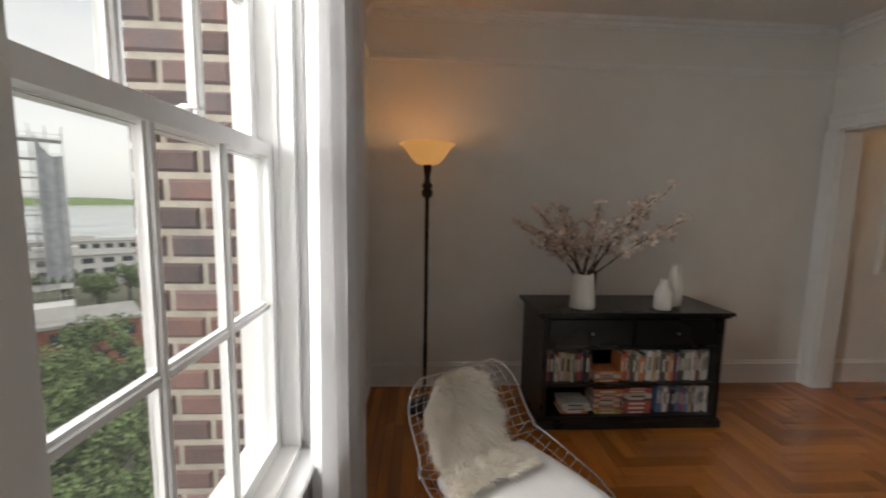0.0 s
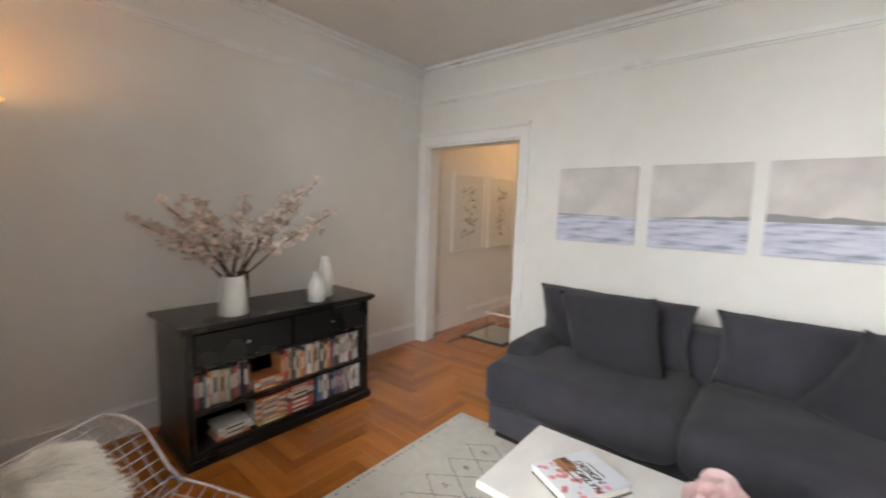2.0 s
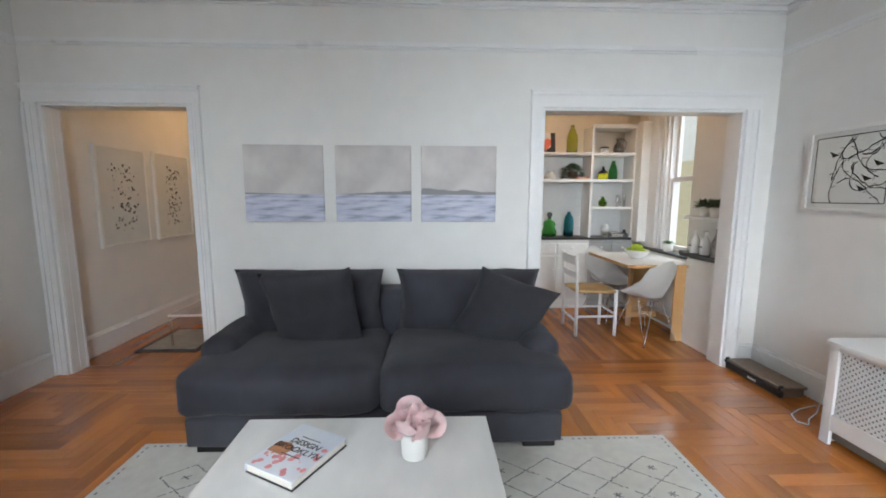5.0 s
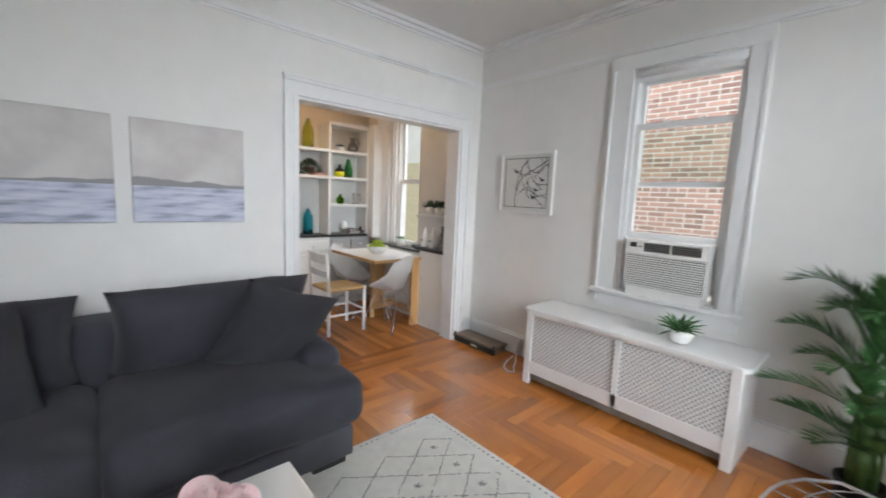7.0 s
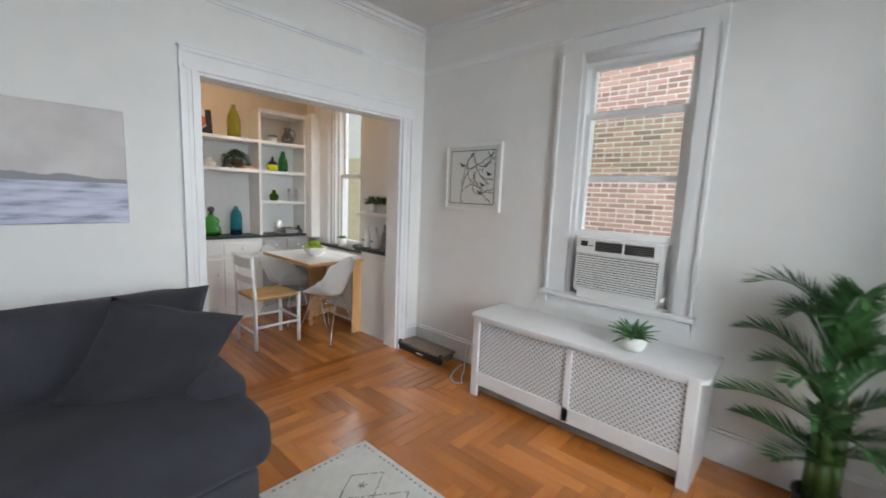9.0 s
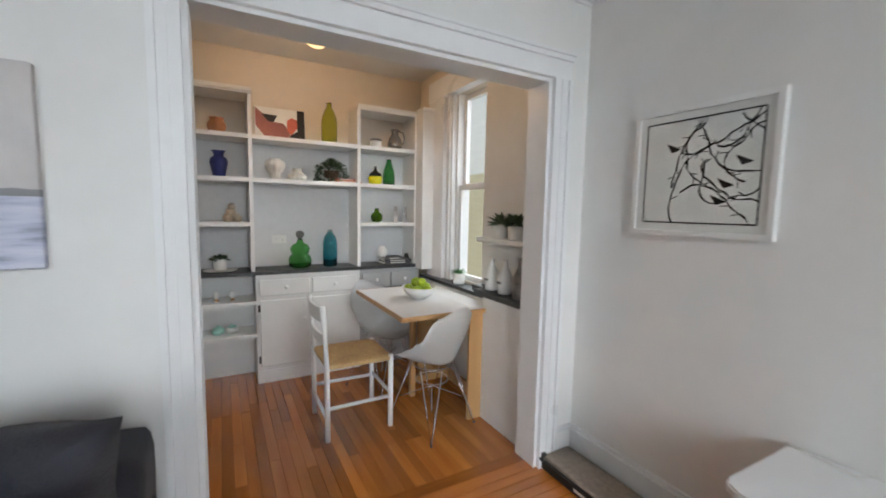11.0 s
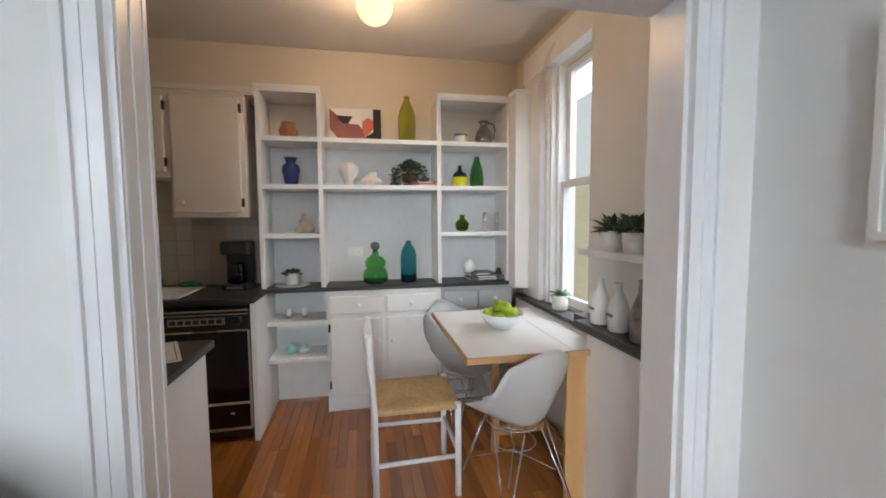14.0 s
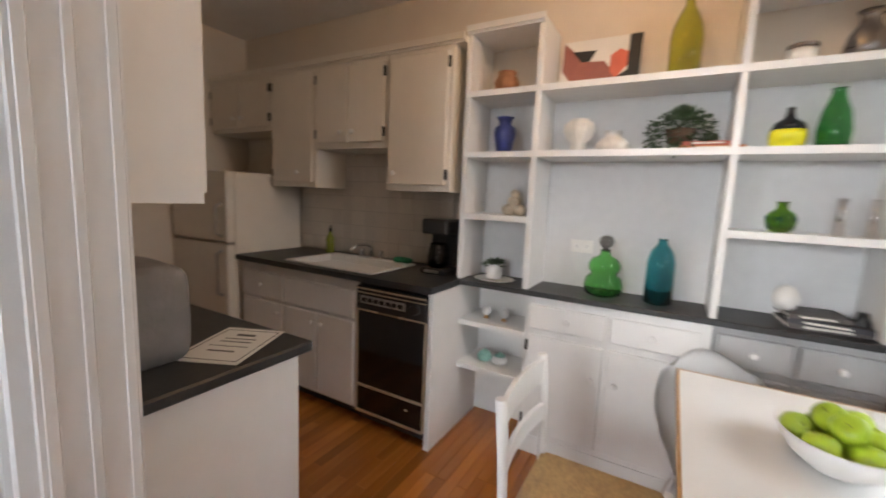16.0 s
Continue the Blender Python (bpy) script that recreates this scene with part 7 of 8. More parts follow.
def shell_chair(at, rz):
    """Moulded white shell on a wire base, facing +x in its own frame."""
    c = thing("shell_chair", "white moulded plastic shell chair on a chromed wire base", "chair", at, rz, "shell chairs at the folding table")
    bm = bmesh.new()
    n, m = 16, 24
    g = []
    for j in range(m + 1):
        v = j / m
        if v < 0.5:
            f = v / 0.5
            x, z = 0.225 - 0.36 * f, 0.445 - 0.03 * math.sin(f * math.pi * 0.9) + 0.0
            if f < 0.12:
                z -= 0.012 * (1 - f / 0.12)
        else:
            f = (v - 0.5) / 0.5
            x, z = -0.135 - 0.085 * f - 0.035 * math.sin(f * math.pi * 0.5), 0.436 + 0.378 * f ** 1.15
        w = 0.192 + 0.02 * math.sin(v * math.pi)
        if v > 0.72:
            w *= 0.66 + 0.34 * math.sqrt(max(0.0, 1 - ((v - 0.72) / 0.28) ** 2))
        if v < 0.12:
            w *= 0.90 + 0.10 * (v / 0.12)
        row = []
        for i in range(n + 1):
            u = i / n * 2 - 1
            wrap = math.exp(-((v - 0.52) / (0.34 if v < 0.52 else 0.24)) ** 2)
            crown = max(0.0, (v - 0.80) / 0.20) ** 2 * 0.065 * u ** 2
            nose = max(0.0, (0.18 - v) / 0.18) * 0.055 * u ** 4
            up = 0.105 * wrap * abs(u) ** 2.6 + 0.02 * u * u
            fwd = 0.06 * u * u * (1 if v > 0.5 else v * 2) + 0.03 * wrap * abs(u) ** 3
            blend = 1 if v < 0.55 else max(0.4, 1 - (v - 0.55) * 3)
            row.append(bm.verts.new((x + fwd - nose, u * w, z + up * blend - crown)))
        g.append(row)
    for r0, r1 in zip(g, g[1:]):
        for i in range(n):
            f = bm.faces.new((r0[i], r0[i + 1], r1[i + 1], r1[i]))
            f.smooth = True
    bmesh.ops.solidify(bm, geom=bm.faces[:], thickness=0.006)
    bmesh.ops.recalc_face_normals(bm, faces=bm.faces[:])
    for f in bm.faces:
        f.smooth = True
    part("shell", bm, PLASTIC, c)
    for sx, sy in ((1, 1), (1, -1), (-1, 1), (-1, -1)):
        foot = Vector((sx * 0.20, sy * 0.20, 0.004))
        lg = part("leg", tube([(sx * 0.14, sy * 0.05, 0.405), foot, foot + Vector((0, 0, -0.002))], 0.0042, 8), CHROME, c)
        part("leg_wire", tube([(sx * 0.05, sy * 0.15, 0.405), foot], 0.0042, 8), CHROME, lg)
        part("foot_glide", lathe([(0.008, 0.0), (0.008, 0.012)], 12, at=(foot.x, foot.y, 0)), BLACKP, lg)
    for a, b in (((-0.14, -0.14), (0.14, 0.14)), ((-0.14, 0.14), (0.14, -0.14))):
        part("cross_wire", tube([(a[0], a[1], 0.18), (0, 0, 0.25), (b[0], b[1], 0.18)], 0.0036, 8), CHROME, c)
    for z, r in ((0.30, 0.105), (0.405, 0.13)):
        part("ring_wire", tube([(r * math.cos(k * math.pi / 10), r * math.sin(k * math.pi / 10), z) for k in range(20)], 0.0036, 6, loop=True), CHROME, c)
    return c


shell_chair((4.35, -1.635, 0), 18)
shell_chair((5.04, -1.555, 0), 202)


def fruit_bowl():
    b = thing("fruit_bowl", "white oval bowl heaped with green apples on the table", "bowl", (4.70, -1.70, 0.7558))
    part("bowl", lobed([(0.055, 0), (0.06, 0.004), (0.10, 0.035), (0.128, 0.085), (0.124, 0.087), (0.095, 0.040), (0.05, 0.010), (0.002, 0.008)], 40, 2, 0.07), CERAMIC, b)
    APPLE = mat("green_apple", (0.38, 0.50, 0.03), 0.3, second=(0.27, 0.40, 0.02), scale=30)
    rnd = random.Random(2)
    for k, (x, y, z) in enumerate(((0.0, 0.0, 0.055), (0.065, 0.02, 0.068), (-0.055, 0.045, 0.068), (-0.06, -0.035, 0.066), (0.03, -0.068, 0.07), (0.01, 0.078, 0.075), (0.02, 0.015, 0.112), (-0.035, -0.005, 0.116), (0.075, -0.05, 0.085))):
        r = 0.036 + rnd.uniform(-0.002, 0.003)
        a = part("apple", lathe([(0.004, -r * 0.72), (r * 0.55, -r * 0.86), (r * 0.92, -r * 0.35), (r, r * 0.15), (r * 0.8, r * 0.66), (r * 0.35, r * 0.82), (0.003, r * 0.62)], 20), APPLE, b)
        a.matrix_local = pose(x, y, z, rnd.uniform(-50, 50), rnd.uniform(-50, 50), rnd.uniform(0, 360))
        part("apple_stem", tube([(0, 0, r * 0.6), (0.002, 0.001, r * 1.0)], 0.0013, 5), TWIG, a)


fruit_bowl()
succulent("potted_plant", "spiky succulent in a textured white pot on the window ledge", (4.86, -2.135, 0.8005), 0.05, 0.095, 0.085, 26, 9, pot=[(0.042, 0), (0.047, 0.006), (0.050, 0.09), (0.046, 0.09), (0.042, 0.02)], upright=1.2, width=0.008)

# niche
tagged(part("niche_ledge", B(KX0, 4.36, -2.10, -1.945, 0.83, 0.868, bevel=0.004), COUNTER), "black laminate ledge in the niche", "shelf", kind="structure")
tagged(part("niche_ledge_end", B(4.36, 4.49, -2.10, -2.02, 0.83, 0.868), COUNTER), "black laminate ledge end beside the window", "shelf", kind="structure")
tagged(part("niche_shelf", B(KX0, 4.40, -2.10, -1.985, 1.185, 1.215, bevel=0.003), WHITE), "white painted niche shelf", "shelf", kind="structure")
MILK = [(0.038, 0), (0.044, 0.006), (0.045, 0.10), (0.034, 0.14), (0.018, 0.17), (0.016, 0.205), (0.020, 0.212), (0.014, 0.212), (0.013, 0.17), (0.035, 0.03)]
for k, x in enumerate((4.27, 4.13)):
    mb = bottle_thing("milk_bottle", "white ceramic milk bottle with small dark letters", "bottle", (x, -2.03, 0.8685), MILK, CERAMIC, 24, "milk bottles in the niche")
    for q in range(4):
        part("letter_bar", B(-0.024 + q * 0.013, -0.016 + q * 0.013, 0.0442, 0.0452, 0.066, 0.080), INK, mb)
pb = thing("photo_bottle", "dark printed bottle standing in the niche", "bottle", (3.97, -2.03, 0.8685))
part("bottle_body", lathe([(0.045, 0), (0.05, 0.005), (0.05, 0.12), (0.022, 0.19), (0.02, 0.24), (0.024, 0.245)], 20), mat("printed_bottle", (0.06, 0.05, 0.05), 0.3, second=(0.40, 0.36, 0.33), scale=22), pb)
for x, sd in ((4.20, 4), (4.05, 5)):
    pp = thing("potted_plant", "dark leafy plant in a white pot on the niche shelf", "plant", (x, -2.04, 1.2155), 0, "plants on the niche shelf")
    part("pot", lathe([(0.036, 0), (0.042, 0.005), (0.05, 0.085), (0.046, 0.085), (0.038, 0.02)], 20), CERAMIC, pp)
    bm = bmesh.new()
    rnd = random.Random(sd)
    for _ in range(60):
        a, up = rnd.uniform(0, 2 * math.pi), rnd.uniform(0.1, 1.3)
        d = Vector((math.cos(a), math.sin(a) * 0.8, up)).normalized() * rnd.uniform(0.05, 0.11)
        p = Vector((0, 0, 0.08)) + d * 0.35
        s = d.cross(Vector((0, 0, 1))).normalized() * 0.014
        bm.faces.new([bm.verts.new(q) for q in (p, p + d * 0.45 + s, p + d + Vector((0, 0, -0.02)), p + d * 0.45 - s)])
    part("leaves", bm, LEAFG, pp)

# ceiling lamp
GLOW = bpy.data.materials.new("lit_lamp_glass")
GLOW.use_nodes = True
_b = GLOW.node_tree.nodes["Principled BSDF"]
_b.inputs["Base Color"].default_value = (0.9, 0.7, 0.45, 1)
_b.inputs["Emission Color"].default_value, _b.inputs["Emission Strength"].default_value = (1.0, 0.60, 0.25, 1), 3.0
cl_ = thing("ceiling_lamp", "small lit frosted glass ceiling lamp with a brass rim", "lamp", (4.85, -1.03, KH))
part("canopy", lathe([(0.085, -0.025), (0.085, -0.004), (0.06, -0.001)], 24), mat("brass", (0.55, 0.38, 0.14), 0.3, metal=1.0, grain=0.1), cl_, "brass canopy")
part("glass_shade", lathe([(0.004, -0.212), (0.035, -0.206), (0.068, -0.185), (0.090, -0.148), (0.095, -0.115), (0.088, -0.075), (0.066, -0.045), (0.060, -0.026)], 28), GLOW, cl_, "frosted glass globe, lit").visible_shadow = False


# ---- outside the windows ----
GRASS = mat("far_ground", (0.10, 0.12, 0.06), 0.95, second=(0.16, 0.15, 0.12), scale=0.05)
WATER = mat("river_water", (0.16, 0.20, 0.23), 0.15, grain=0.1, scale=0.2)
TREE = mat("tree_leaf", (0.16, 0.23, 0.08), 0.7, grain=0.4, scale=1.5, island=0.5)
TRUNK = mat("tree_bark", (0.09, 0.07, 0.05), 0.9, grain=0.3)
CONC = mat("pale_render", (0.62, 0.61, 0.59), 0.8, grain=0.12, scale=0.6)
REDB = mat("far_brick", (0.34, 0.13, 0.09), 0.9, grain=0.25, scale=0.8)
DARKW = mat("far_window", (0.06, 0.07, 0.08), 0.15, grain=0.2)
NET = mat("scaffold_net", (0.62, 0.64, 0.67), 0.8, grain=0.3, scale=0.8)
ROOF = mat("flat_roof", (0.38, 0.37, 0.35), 0.9, grain=0.2, scale=0.5)
GZ = -26.0
bm = bmesh.new()
bm.faces.new([bm.verts.new(p) for p in ((-4000, -4000, GZ), (4000, -4000, GZ), (4000, 4000, GZ), (-4000, 4000, GZ))])
struct("ground", bm, GRASS, "green and grey ground far below the windows", "ground")
bm = bmesh.new()
bm.faces.new([bm.verts.new(p) for p in ((-1300, -2500, GZ + 0.3), (-185, -2500, GZ + 0.3), (-185, 3500, GZ + 0.3), (-1300, 3500, GZ + 0.3))])
struct("water", bm, WATER, "wide grey river beyond the buildings", "water")
bm = bmesh.new()
rnd = random.Random(6)
prev = None
for k in range(121):
    y = -2500 + k * 50
    h = 14 + 16 * abs(noise.noise(Vector((k * 0.13, 0, 0)))) + rnd.uniform(0, 3)
    row = [bm.verts.new((-1290, y, GZ)), bm.verts.new((-1330, y, GZ + h)), bm.verts.new((-1500, y, GZ + h * 1.3))]
    if prev:
        bm.faces.new((prev[0], row[0], row[1], prev[1]))
        bm.faces.new((prev[1], row[1], row[2], prev[2]))
    prev = row
struct("backdrop", bm, TREE, "low wooded far shore of the river", "hill")


def building(label, x, y, w, d, h, rz, wall, rows, cols, roof_label):
    b = thing("apartment_building", label, "building", (x, y, GZ), rz)
    part("wall", B(-w / 2, w / 2, -d / 2, d / 2, 0, h), wall, b)
    r = part("roof", B(-w / 2 - 0.3, w / 2 + 0.3, -d / 2 - 0.3, d / 2 + 0.3, h, h + 0.5), ROOF, b)
    part("roof_box", B(-w * 0.2, w * 0.1, -d * 0.2, d * 0.2, h + 0.5, h + 2.6), CONC, r)
    fh, cw = h / rows, w / cols
    for i in range(rows):
        for j in range(cols):
            x0 = -w / 2 + (j + 0.2) * cw
            part("window", B(x0, x0 + cw * 0.6, -d / 2 - 0.08, -d / 2 - 0.0, (i + 0.3) * fh, (i + 0.8) * fh), DARKW, b)
    ce = max(1, int(d / cw))
    for i in range(rows):
        for j in range(ce):
            y0 = -d / 2 + (j + 0.2) * d / ce
            part("window", B(w / 2, w / 2 + 0.08, y0, y0 + d / ce * 0.6, (i + 0.3) * fh, (i + 0.8) * fh), DARKW, b)
    return b


building("low white apartment building with ribbon windows", -110, 132, 34, 16, 9.5, 42, CONC, 3, 7, "")
building("red brick building with a pale parapet", -58, 68, 20, 12, 7.5, 40, REDB, 2, 5, "")
building("grey brick building among trees", -92, 78, 16, 12, 9, 36, CONC, 3, 4, "")
building("red brick row building near the trees", -76, 62, 14, 10, 6, 48, REDB, 2, 4, "")
building("pale long waterfront building", -150, 190, 40, 14, 8, 35, CONC, 2, 9, "")
sc = thing("scaffold_tower", "tall scaffold tower wrapped in grey netting", "scaffold", (-79, 91, GZ), 40)
for k in range(10):
    z = 4 + k * 3.9
    part("deck", B(-3.6, 3.6, -3.6, 3.6, z, z + 0.18), CONC, sc)
    for q in ((-3.7, 3.7, -3.75, -3.65), (-3.7, 3.7, 3.65, 3.75), (3.65, 3.75, -3.7, 3.7), (-3.75, -3.65, -3.7, 3.7)):
        part("guard_rail", B(*q, z + 1.1, z + 1.2), STEEL, sc)
for sx in (-3.7, -1.2, 1.2, 3.7):
    for sy in (-3.7, 3.7):
        part("standard", tube([(sx, sy, 0), (sx, sy, 42)], 0.09, 6), STEEL, sc)
bm = bmesh.new()
prev = None
for k in range(9):
    x = -0.5 + 4.3 * k / 8
    top = 40.5 - 5 * math.sin(k / 8 * math.pi) * 0.5 - k * 0.5
    row = [bm.verts.new((x, -3.85 + 0.25 * math.sin(k * 1.7), z)) for z in (9.0 + (k % 3), 20, 31, top)]
    if prev:
        for q in range(3):
            bm.faces.new((prev[q], row[q], row[q + 1], prev[q + 1]))
    prev = row
bmesh.ops.solidify(bm, geom=bm.faces[:], thickness=0.05)
part("net", bm, NET, sc, "torn grey debris netting")


def tree(seed):
    rnd = random.Random(seed)
    t = thing("tree", "broad green street tree below the window", "tree", (0, 0, GZ), 0, "trees below the window")
    h = 8.0
    tr = tube([(0, 0, 0), (0.1, 0, h * 0.3), (0, 0.1, h * 0.55)], 0.32, 7, taper=0.16)
    for k in range(6):
        a = k * 1.05
        tube([(0, 0, h * 0.38), (1.2 * math.cos(a), 1.2 * math.sin(a), h * 0.55), (2.4 * math.cos(a), 2.4 * math.sin(a), h * 0.75)], 0.14, 5, tr, taper=0.04)
    part("trunk", tr, TRUNK, t)
    bm = bmesh.new()
    blobs = [(rnd.uniform(-2.4, 2.4), rnd.uniform(-2.4, 2.4), rnd.uniform(h * 0.5, h * 0.98), rnd.uniform(0.9, 1.7)) for _ in range(12)]
    for bx, by_, bz, br in blobs:
        for _ in range(150):
            d = Vector((rnd.gauss(0, 1), rnd.gauss(0, 1), rnd.gauss(0, 1))).normalized() * br * rnd.uniform(0.6, 1.1)
            p = Vector((bx, by_, bz)) + d
            u = Vector((rnd.uniform(-1, 1), rnd.uniform(-1, 1), rnd.uniform(-0.6, 0.6))).normalized() * 0.26
            v = d.cross(u).normalized() * 0.16
            bm.faces.new([bm.verts.new(q) for q in (p - u, p - v, p + u, p + v)])
    part("crown", bm, TREE, t)
    return t


first = tree(1)
second = tree(2)
first.location, second.location = (-26, 34, GZ), (-33, 28, GZ)
rnd = random.Random(12)
for k in range(110):
    dist, ang = rnd.uniform(30, 175), rnd.uniform(24, 62)
    x, y = -dist * math.sin(math.radians(ang)), dist * math.cos(math.radians(ang))
    if any(math.hypot(x - bx, y - by_) < rr for bx, by_, rr in ((-110, 132, 24), (-58, 68, 15), (-92, 78, 13), (-79, 91, 9), (-76, 62, 11), (-150, 190, 30))):
        continue
    s = rnd.uniform(0.75, 1.25)
    copy_thing(first if k % 2 else second, pose(x, y, GZ, 0, 0, rnd.uniform(0, 360)) @ Matrix.Diagonal((s, s, s, 1)))


# ---- brick beside and opposite the windows ----
def chamfer_box(l, d, h, c):
    """A piece with a chamfered front: long in x, front towards -y, from the origin corner."""
    bm = bmesh.new()
    back = [bm.verts.new(p) for p in ((0, d, 0), (l, d, 0), (l, d, h), (0, d, h))]
    mid = [bm.verts.new(p) for p in ((0, c, 0), (l, c, 0), (l, c, h), (0, c, h))]
    front = [bm.verts.new(p) for p in ((c, 0, c), (l - c, 0, c), (l - c, 0, h - c), (c, 0, h - c))]
    for a, b in ((back, mid), (mid, front)):
        for k in range(4):
            bm.faces.new((a[k], a[(k + 1) % 4], b[(k + 1) % 4], b[k]))
    bm.faces.new(front)
    return bm


# outer pier beside the west window: brick reveal facing the opening
for name, y, lo in (("brick_reveal", W1[1], 0), ("brick_reveal", W1[0], 1)):
    y0, y1 = (y + 0.006, y + 0.5) if not lo else (y - 0.5, y - 0.006)
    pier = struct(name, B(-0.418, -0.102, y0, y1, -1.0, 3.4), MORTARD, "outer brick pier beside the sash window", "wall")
    if lo:
        continue
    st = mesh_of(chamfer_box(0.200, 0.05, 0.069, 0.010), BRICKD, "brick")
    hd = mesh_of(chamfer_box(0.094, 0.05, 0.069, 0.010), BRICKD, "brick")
    z, k = 0.20, 0
    while z < 2.75:
        if k % 2:
            piece("brick", st, pier, (-0.424, y - 0.003, z))
            piece("brick", hd, pier, (-0.210, y - 0.003, z))
        else:
            piece("brick", hd, pier, (-0.424, y - 0.003, z))
            piece("brick", st, pier, (-0.316, y - 0.003, z))
        z += 0.088
        k += 1
YB = -4.75
nb = struct("wall_neighbour", B(0.0, 6.2, YB - 0.4, YB, -3.0, 6.0), MORTAR, "brick wall of the neighbouring house", "wall")
st = mesh_of(chamfer_box(0.200, 0.03, 0.046, 0.004), BRICK, "brick")
hd = mesh_of(chamfer_box(0.092, 0.03, 0.046, 0.004), BRICK, "brick")
rest = bmesh.new()
z, k = 0.55, 0
rnd = random.Random(9)
while z < 3.55:
    x = 1.2 + (0.0 if k % 2 else 0.105)
    head = k % 6 == 5
    while x < 4.4:
        l = 0.092 if head else 0.200
        if 1.9 < x < 3.1 and 1.1 < z < 2.9:
            q = piece("brick", hd if head else st, nb, (x + l, YB + 0.008 + rnd.uniform(-0.002, 0.002), z), 180)
        else:
            box(rest, x, x + l, YB - 0.01, YB + 0.008, z, z + 0.046)
        x += l + 0.015
    z += 0.062
    k += 1
tagged(part("bricks", rest, BRICK, nb), kind="stuff")
YELB = mat("pale_yellow_brick", (0.62, 0.54, 0.36), 0.9, second=(0.52, 0.44, 0.28), scale=14, stretch=(1, 1, 6), bump=0.3)
WHIB = mat("white_painted_brick", (0.74, 0.72, 0.68), 0.9, second=(0.66, 0.64, 0.60), scale=14, stretch=(1, 1, 6), bump=0.3)
struct("wall_courtyard", B(6.6, 16.0, -7.6, -6.0, -26.0, 2.3), YELB, "pale yellow brick wall outside the kitchen", "wall")
struct("wall_courtyard_far", B(6.6, 18.0, -10.0, -8.5, -26.0, 5.6), WHIB, "white painted brick wall beyond the courtyard", "wall")


# ---- floor boards and tiles ----
def plank_mesh(l, w, material, name="floor_board"):
    """A board along x from its corner, top at 0, chamfered."""
    bm = bmesh.new()
    c = 0.0009
    low = [bm.verts.new(p) for p in ((0, 0, -0.012), (l, 0, -0.012), (l, w, -0.012), (0, w, -0.012))]
    mid = [bm.verts.new(p) for p in ((0, 0, -c), (l, 0, -c), (l, w, -c), (0, w, -c))]
    top = [bm.verts.new(p) for p in ((c, c, 0), (l - c, c, 0), (l - c, w - c, 0), (c, w - c, 0))]
    for a, b in ((low, mid), (mid, top)):
        for k in range(4):
            bm.faces.new((a[k], a[(k + 1) % 4], b[(k + 1) % 4], b[k]))
    bm.faces.new(top)
    return mesh_of(bm, material, name)


def add_plank(bm, x0, x1, y0, y1):
    c = 0.0009
    low = [bm.verts.new(p) for p in ((x0, y0, -0.012), (x1, y0, -0.012), (x1, y1, -0.012), (x0, y1, -0.012))]
    top = [bm.verts.new(p) for p in ((x0 + c, y0 + c, 0), (x1 - c, y0 + c, 0), (x1 - c, y1 - c, 0), (x0 + c, y1 - c, 0))]
    for k in range(4):
        bm.faces.new((low[k], low[(k + 1) % 4], top[(k + 1) % 4], top[k]))
    bm.faces.new(top)


PW, PL, GAP, EDGE = 0.080, 0.480, 0.0008, 0.30
parquet = tagged(new("parquet"), "glossy orange-brown oak herringbone parquet with straight borders", "floor", kind="structure")
mx = plank_mesh(PL - GAP, PW - GAP, BOARD)
hx, hy = bmesh.new(), bmesh.new()
ax, bx, ay, by_ = XW + EDGE, XE - EDGE, YS + EDGE, YN - EDGE
count = 0
for i in range(-60, 110):
    for j in range(-12, 12):
        ox, oy = 1.5 + i * PW - j * PL, 0.3 + i * PW + j * PL
        for kind in (0, 1):
            r = (ox, ox + PL, oy, oy + PW) if kind == 0 else (ox, ox + PW, oy + PW, oy + PW + PL)
            c = (max(r[0], ax), min(r[1], bx), max(r[2], ay), min(r[3], by_))
            if c[1] - c[0] < 0.004 or c[3] - c[2] < 0.004:
                continue
            whole = abs(c[0] - r[0]) + abs(c[1] - r[1]) + abs(c[2] - r[2]) + abs(c[3] - r[3]) < 1e-6
            near = r[2] < 0.0 and r[0] > 0.9 or (r[2] > 2.0 and r[0] > 2.2) or (r[0] > 2.7 and r[2] > -0.4)
            if whole and near and count < 295:
                count += 1
                if kind == 0:
                    piece("floor_board", mx, parquet, (r[0], r[2], 0))
                else:
                    piece("floor_board", mx, parquet, (r[1] - GAP, r[2], 0), 90)
            else:
                add_plank(hx if kind == 0 else hy, c[0], c[1] - GAP, c[2], c[3] - GAP)
rnd = random.Random(14)


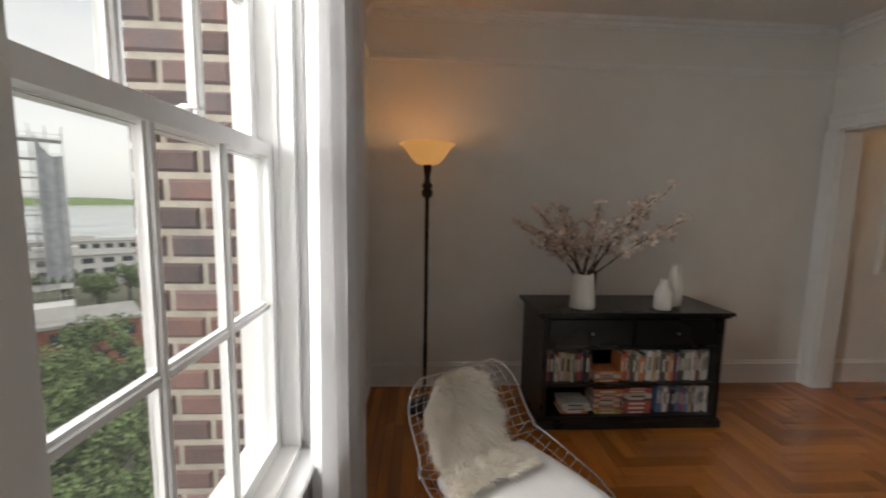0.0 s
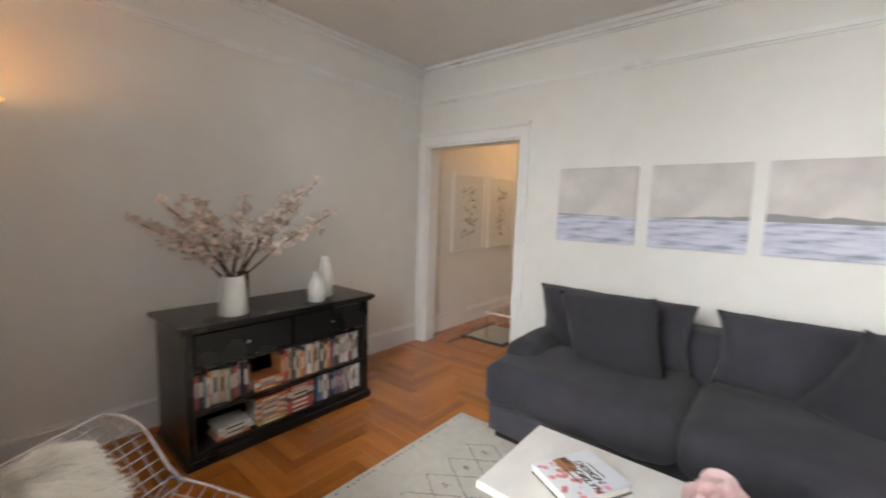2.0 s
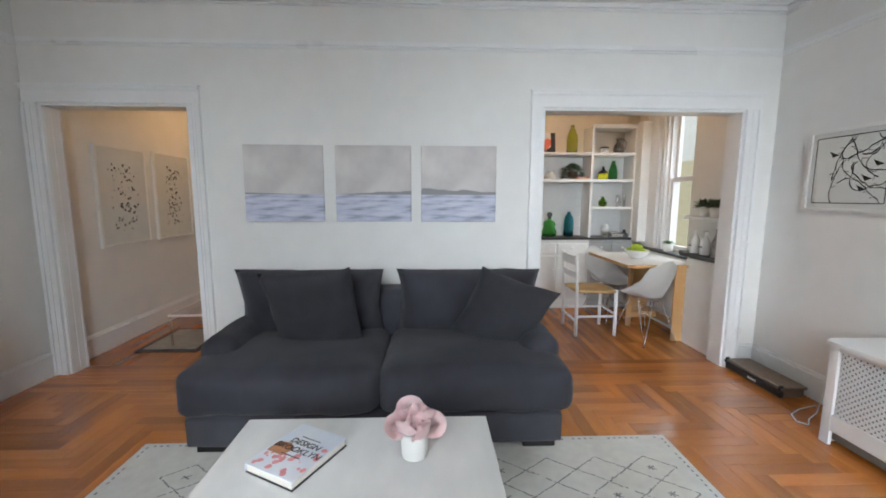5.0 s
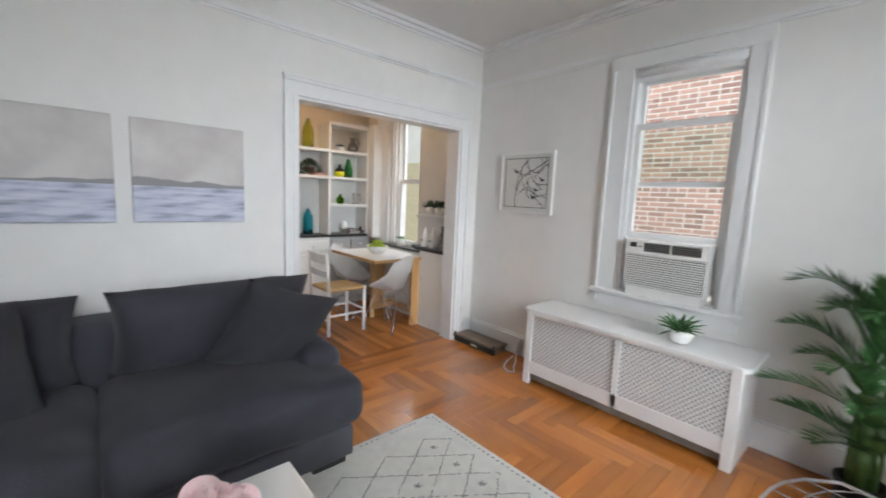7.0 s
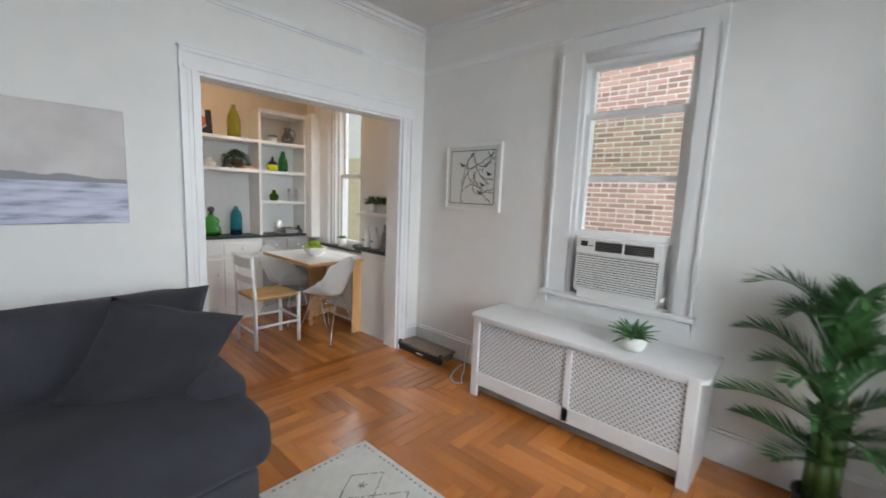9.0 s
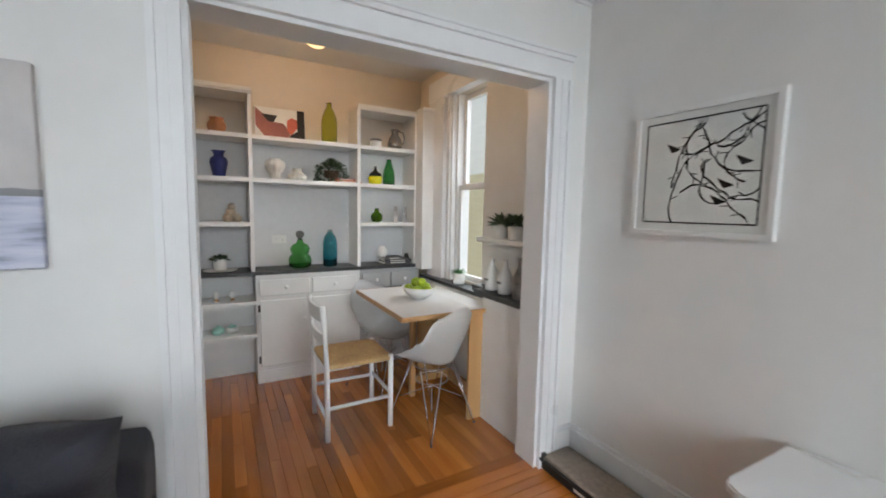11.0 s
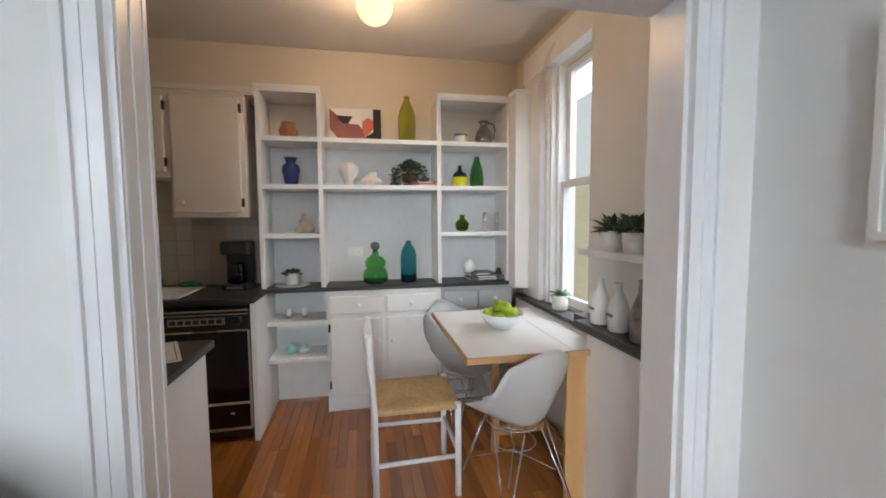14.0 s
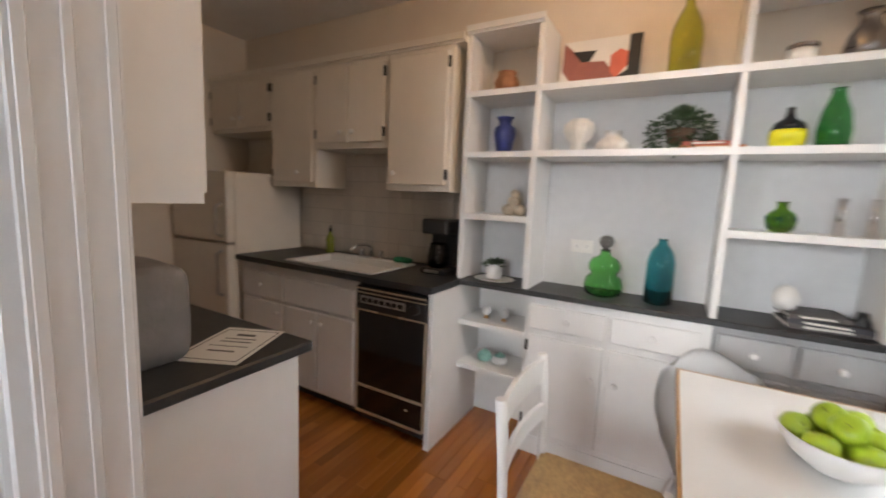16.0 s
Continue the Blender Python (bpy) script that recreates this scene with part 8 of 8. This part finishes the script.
def border(bm, along, fixed0, fixed1, lo, hi, n):
    w = (fixed1 - fixed0) / n
    for k in range(n):
        a = lo
        while a < hi - 0.001:
            b = min(hi, a + rnd.uniform(0.7, 1.8))
            if hi - b < 0.15:
                b = hi
            if along == "y":
                add_plank(bm, fixed0 + k * w, fixed0 + (k + 1) * w - GAP, a, b - GAP)
            else:
                add_plank(bm, a, b - GAP, fixed0 + k * w, fixed0 + (k + 1) * w - GAP)
            a = b


border(hy, "y", XW, ax, YS, YN, 5)
border(hy, "y", bx, XE, YS, YN, 5)
border(hx, "x", YS, ay, ax, bx, 5)
border(hx, "x", by_, YN, ax, bx, 5)
# hall strips and door thresholds
border(hx, "x", 2.15, YN, XE + 0.15, KX1, 21)
border(hy, "y", XE, XE + 0.15, D1[0], D1[1], 2)
border(hy, "y", XE, XE + 0.15, D2[0], D2[1], 2)
tagged(part("boards_along", hx, BOARD, parquet), kind="stuff")
tagged(part("boards_across", hy, BOARDY, parquet), kind="stuff")

strip = tagged(new("strip_floor"), "orange-brown narrow oak strip floor in the kitchen", "floor", kind="structure")
lengths = [plank_mesh(l - GAP, 0.0572 - GAP, KBOARD) for l in (0.40, 0.55, 0.75, 0.95, 1.2)]
LEN = (0.40, 0.55, 0.75, 0.95, 1.2)
kb = bmesh.new()
y = -2.20
row = 0
count = 0
while y < 2.04:
    x = XE + 0.15
    while x < KX1 - 0.001:
        k = rnd.randrange(5)
        l = LEN[k]
        if x + l > KX1 - 0.12 or count > 280 or y > 0.6:
            e = min(KX1, x + l) if KX1 - (x + l) > 0.12 else KX1
            add_plank(kb, x, e - GAP, y, y + 0.0572 - GAP)
            x = e
        else:
            piece("floor_board", lengths[k], strip, (x, y, 0))
            count += 1
            x += l
    y += 0.0572
    row += 1
tagged(part("boards", kb, KBOARD, strip), kind="stuff")

TILE = mat("white_wall_tile", (0.66, 0.60, 0.53), 0.18, grain=0.05, scale=10, island=0.06)
GROUT = mat("tile_grout", (0.42, 0.38, 0.33), 0.9, grain=0.1)
splash = struct("backsplash", B(KX1 - 0.008, KX1 - 0.001, -0.262, 1.33, 0.900, 1.66), GROUT, "square cream wall tiles behind the sink", "tiles")
tl = mesh_of(chamfer_box(0.1055, 0.006, 0.1055, 0.0015), TILE, "tile")
for r in range(7):
    for q in range(14):
        yy, zz = 1.328 - q * 0.108, 0.904 + r * 0.108
        piece("tile", tl, splash, (KX1 - 0.0125, yy, zz), -90)
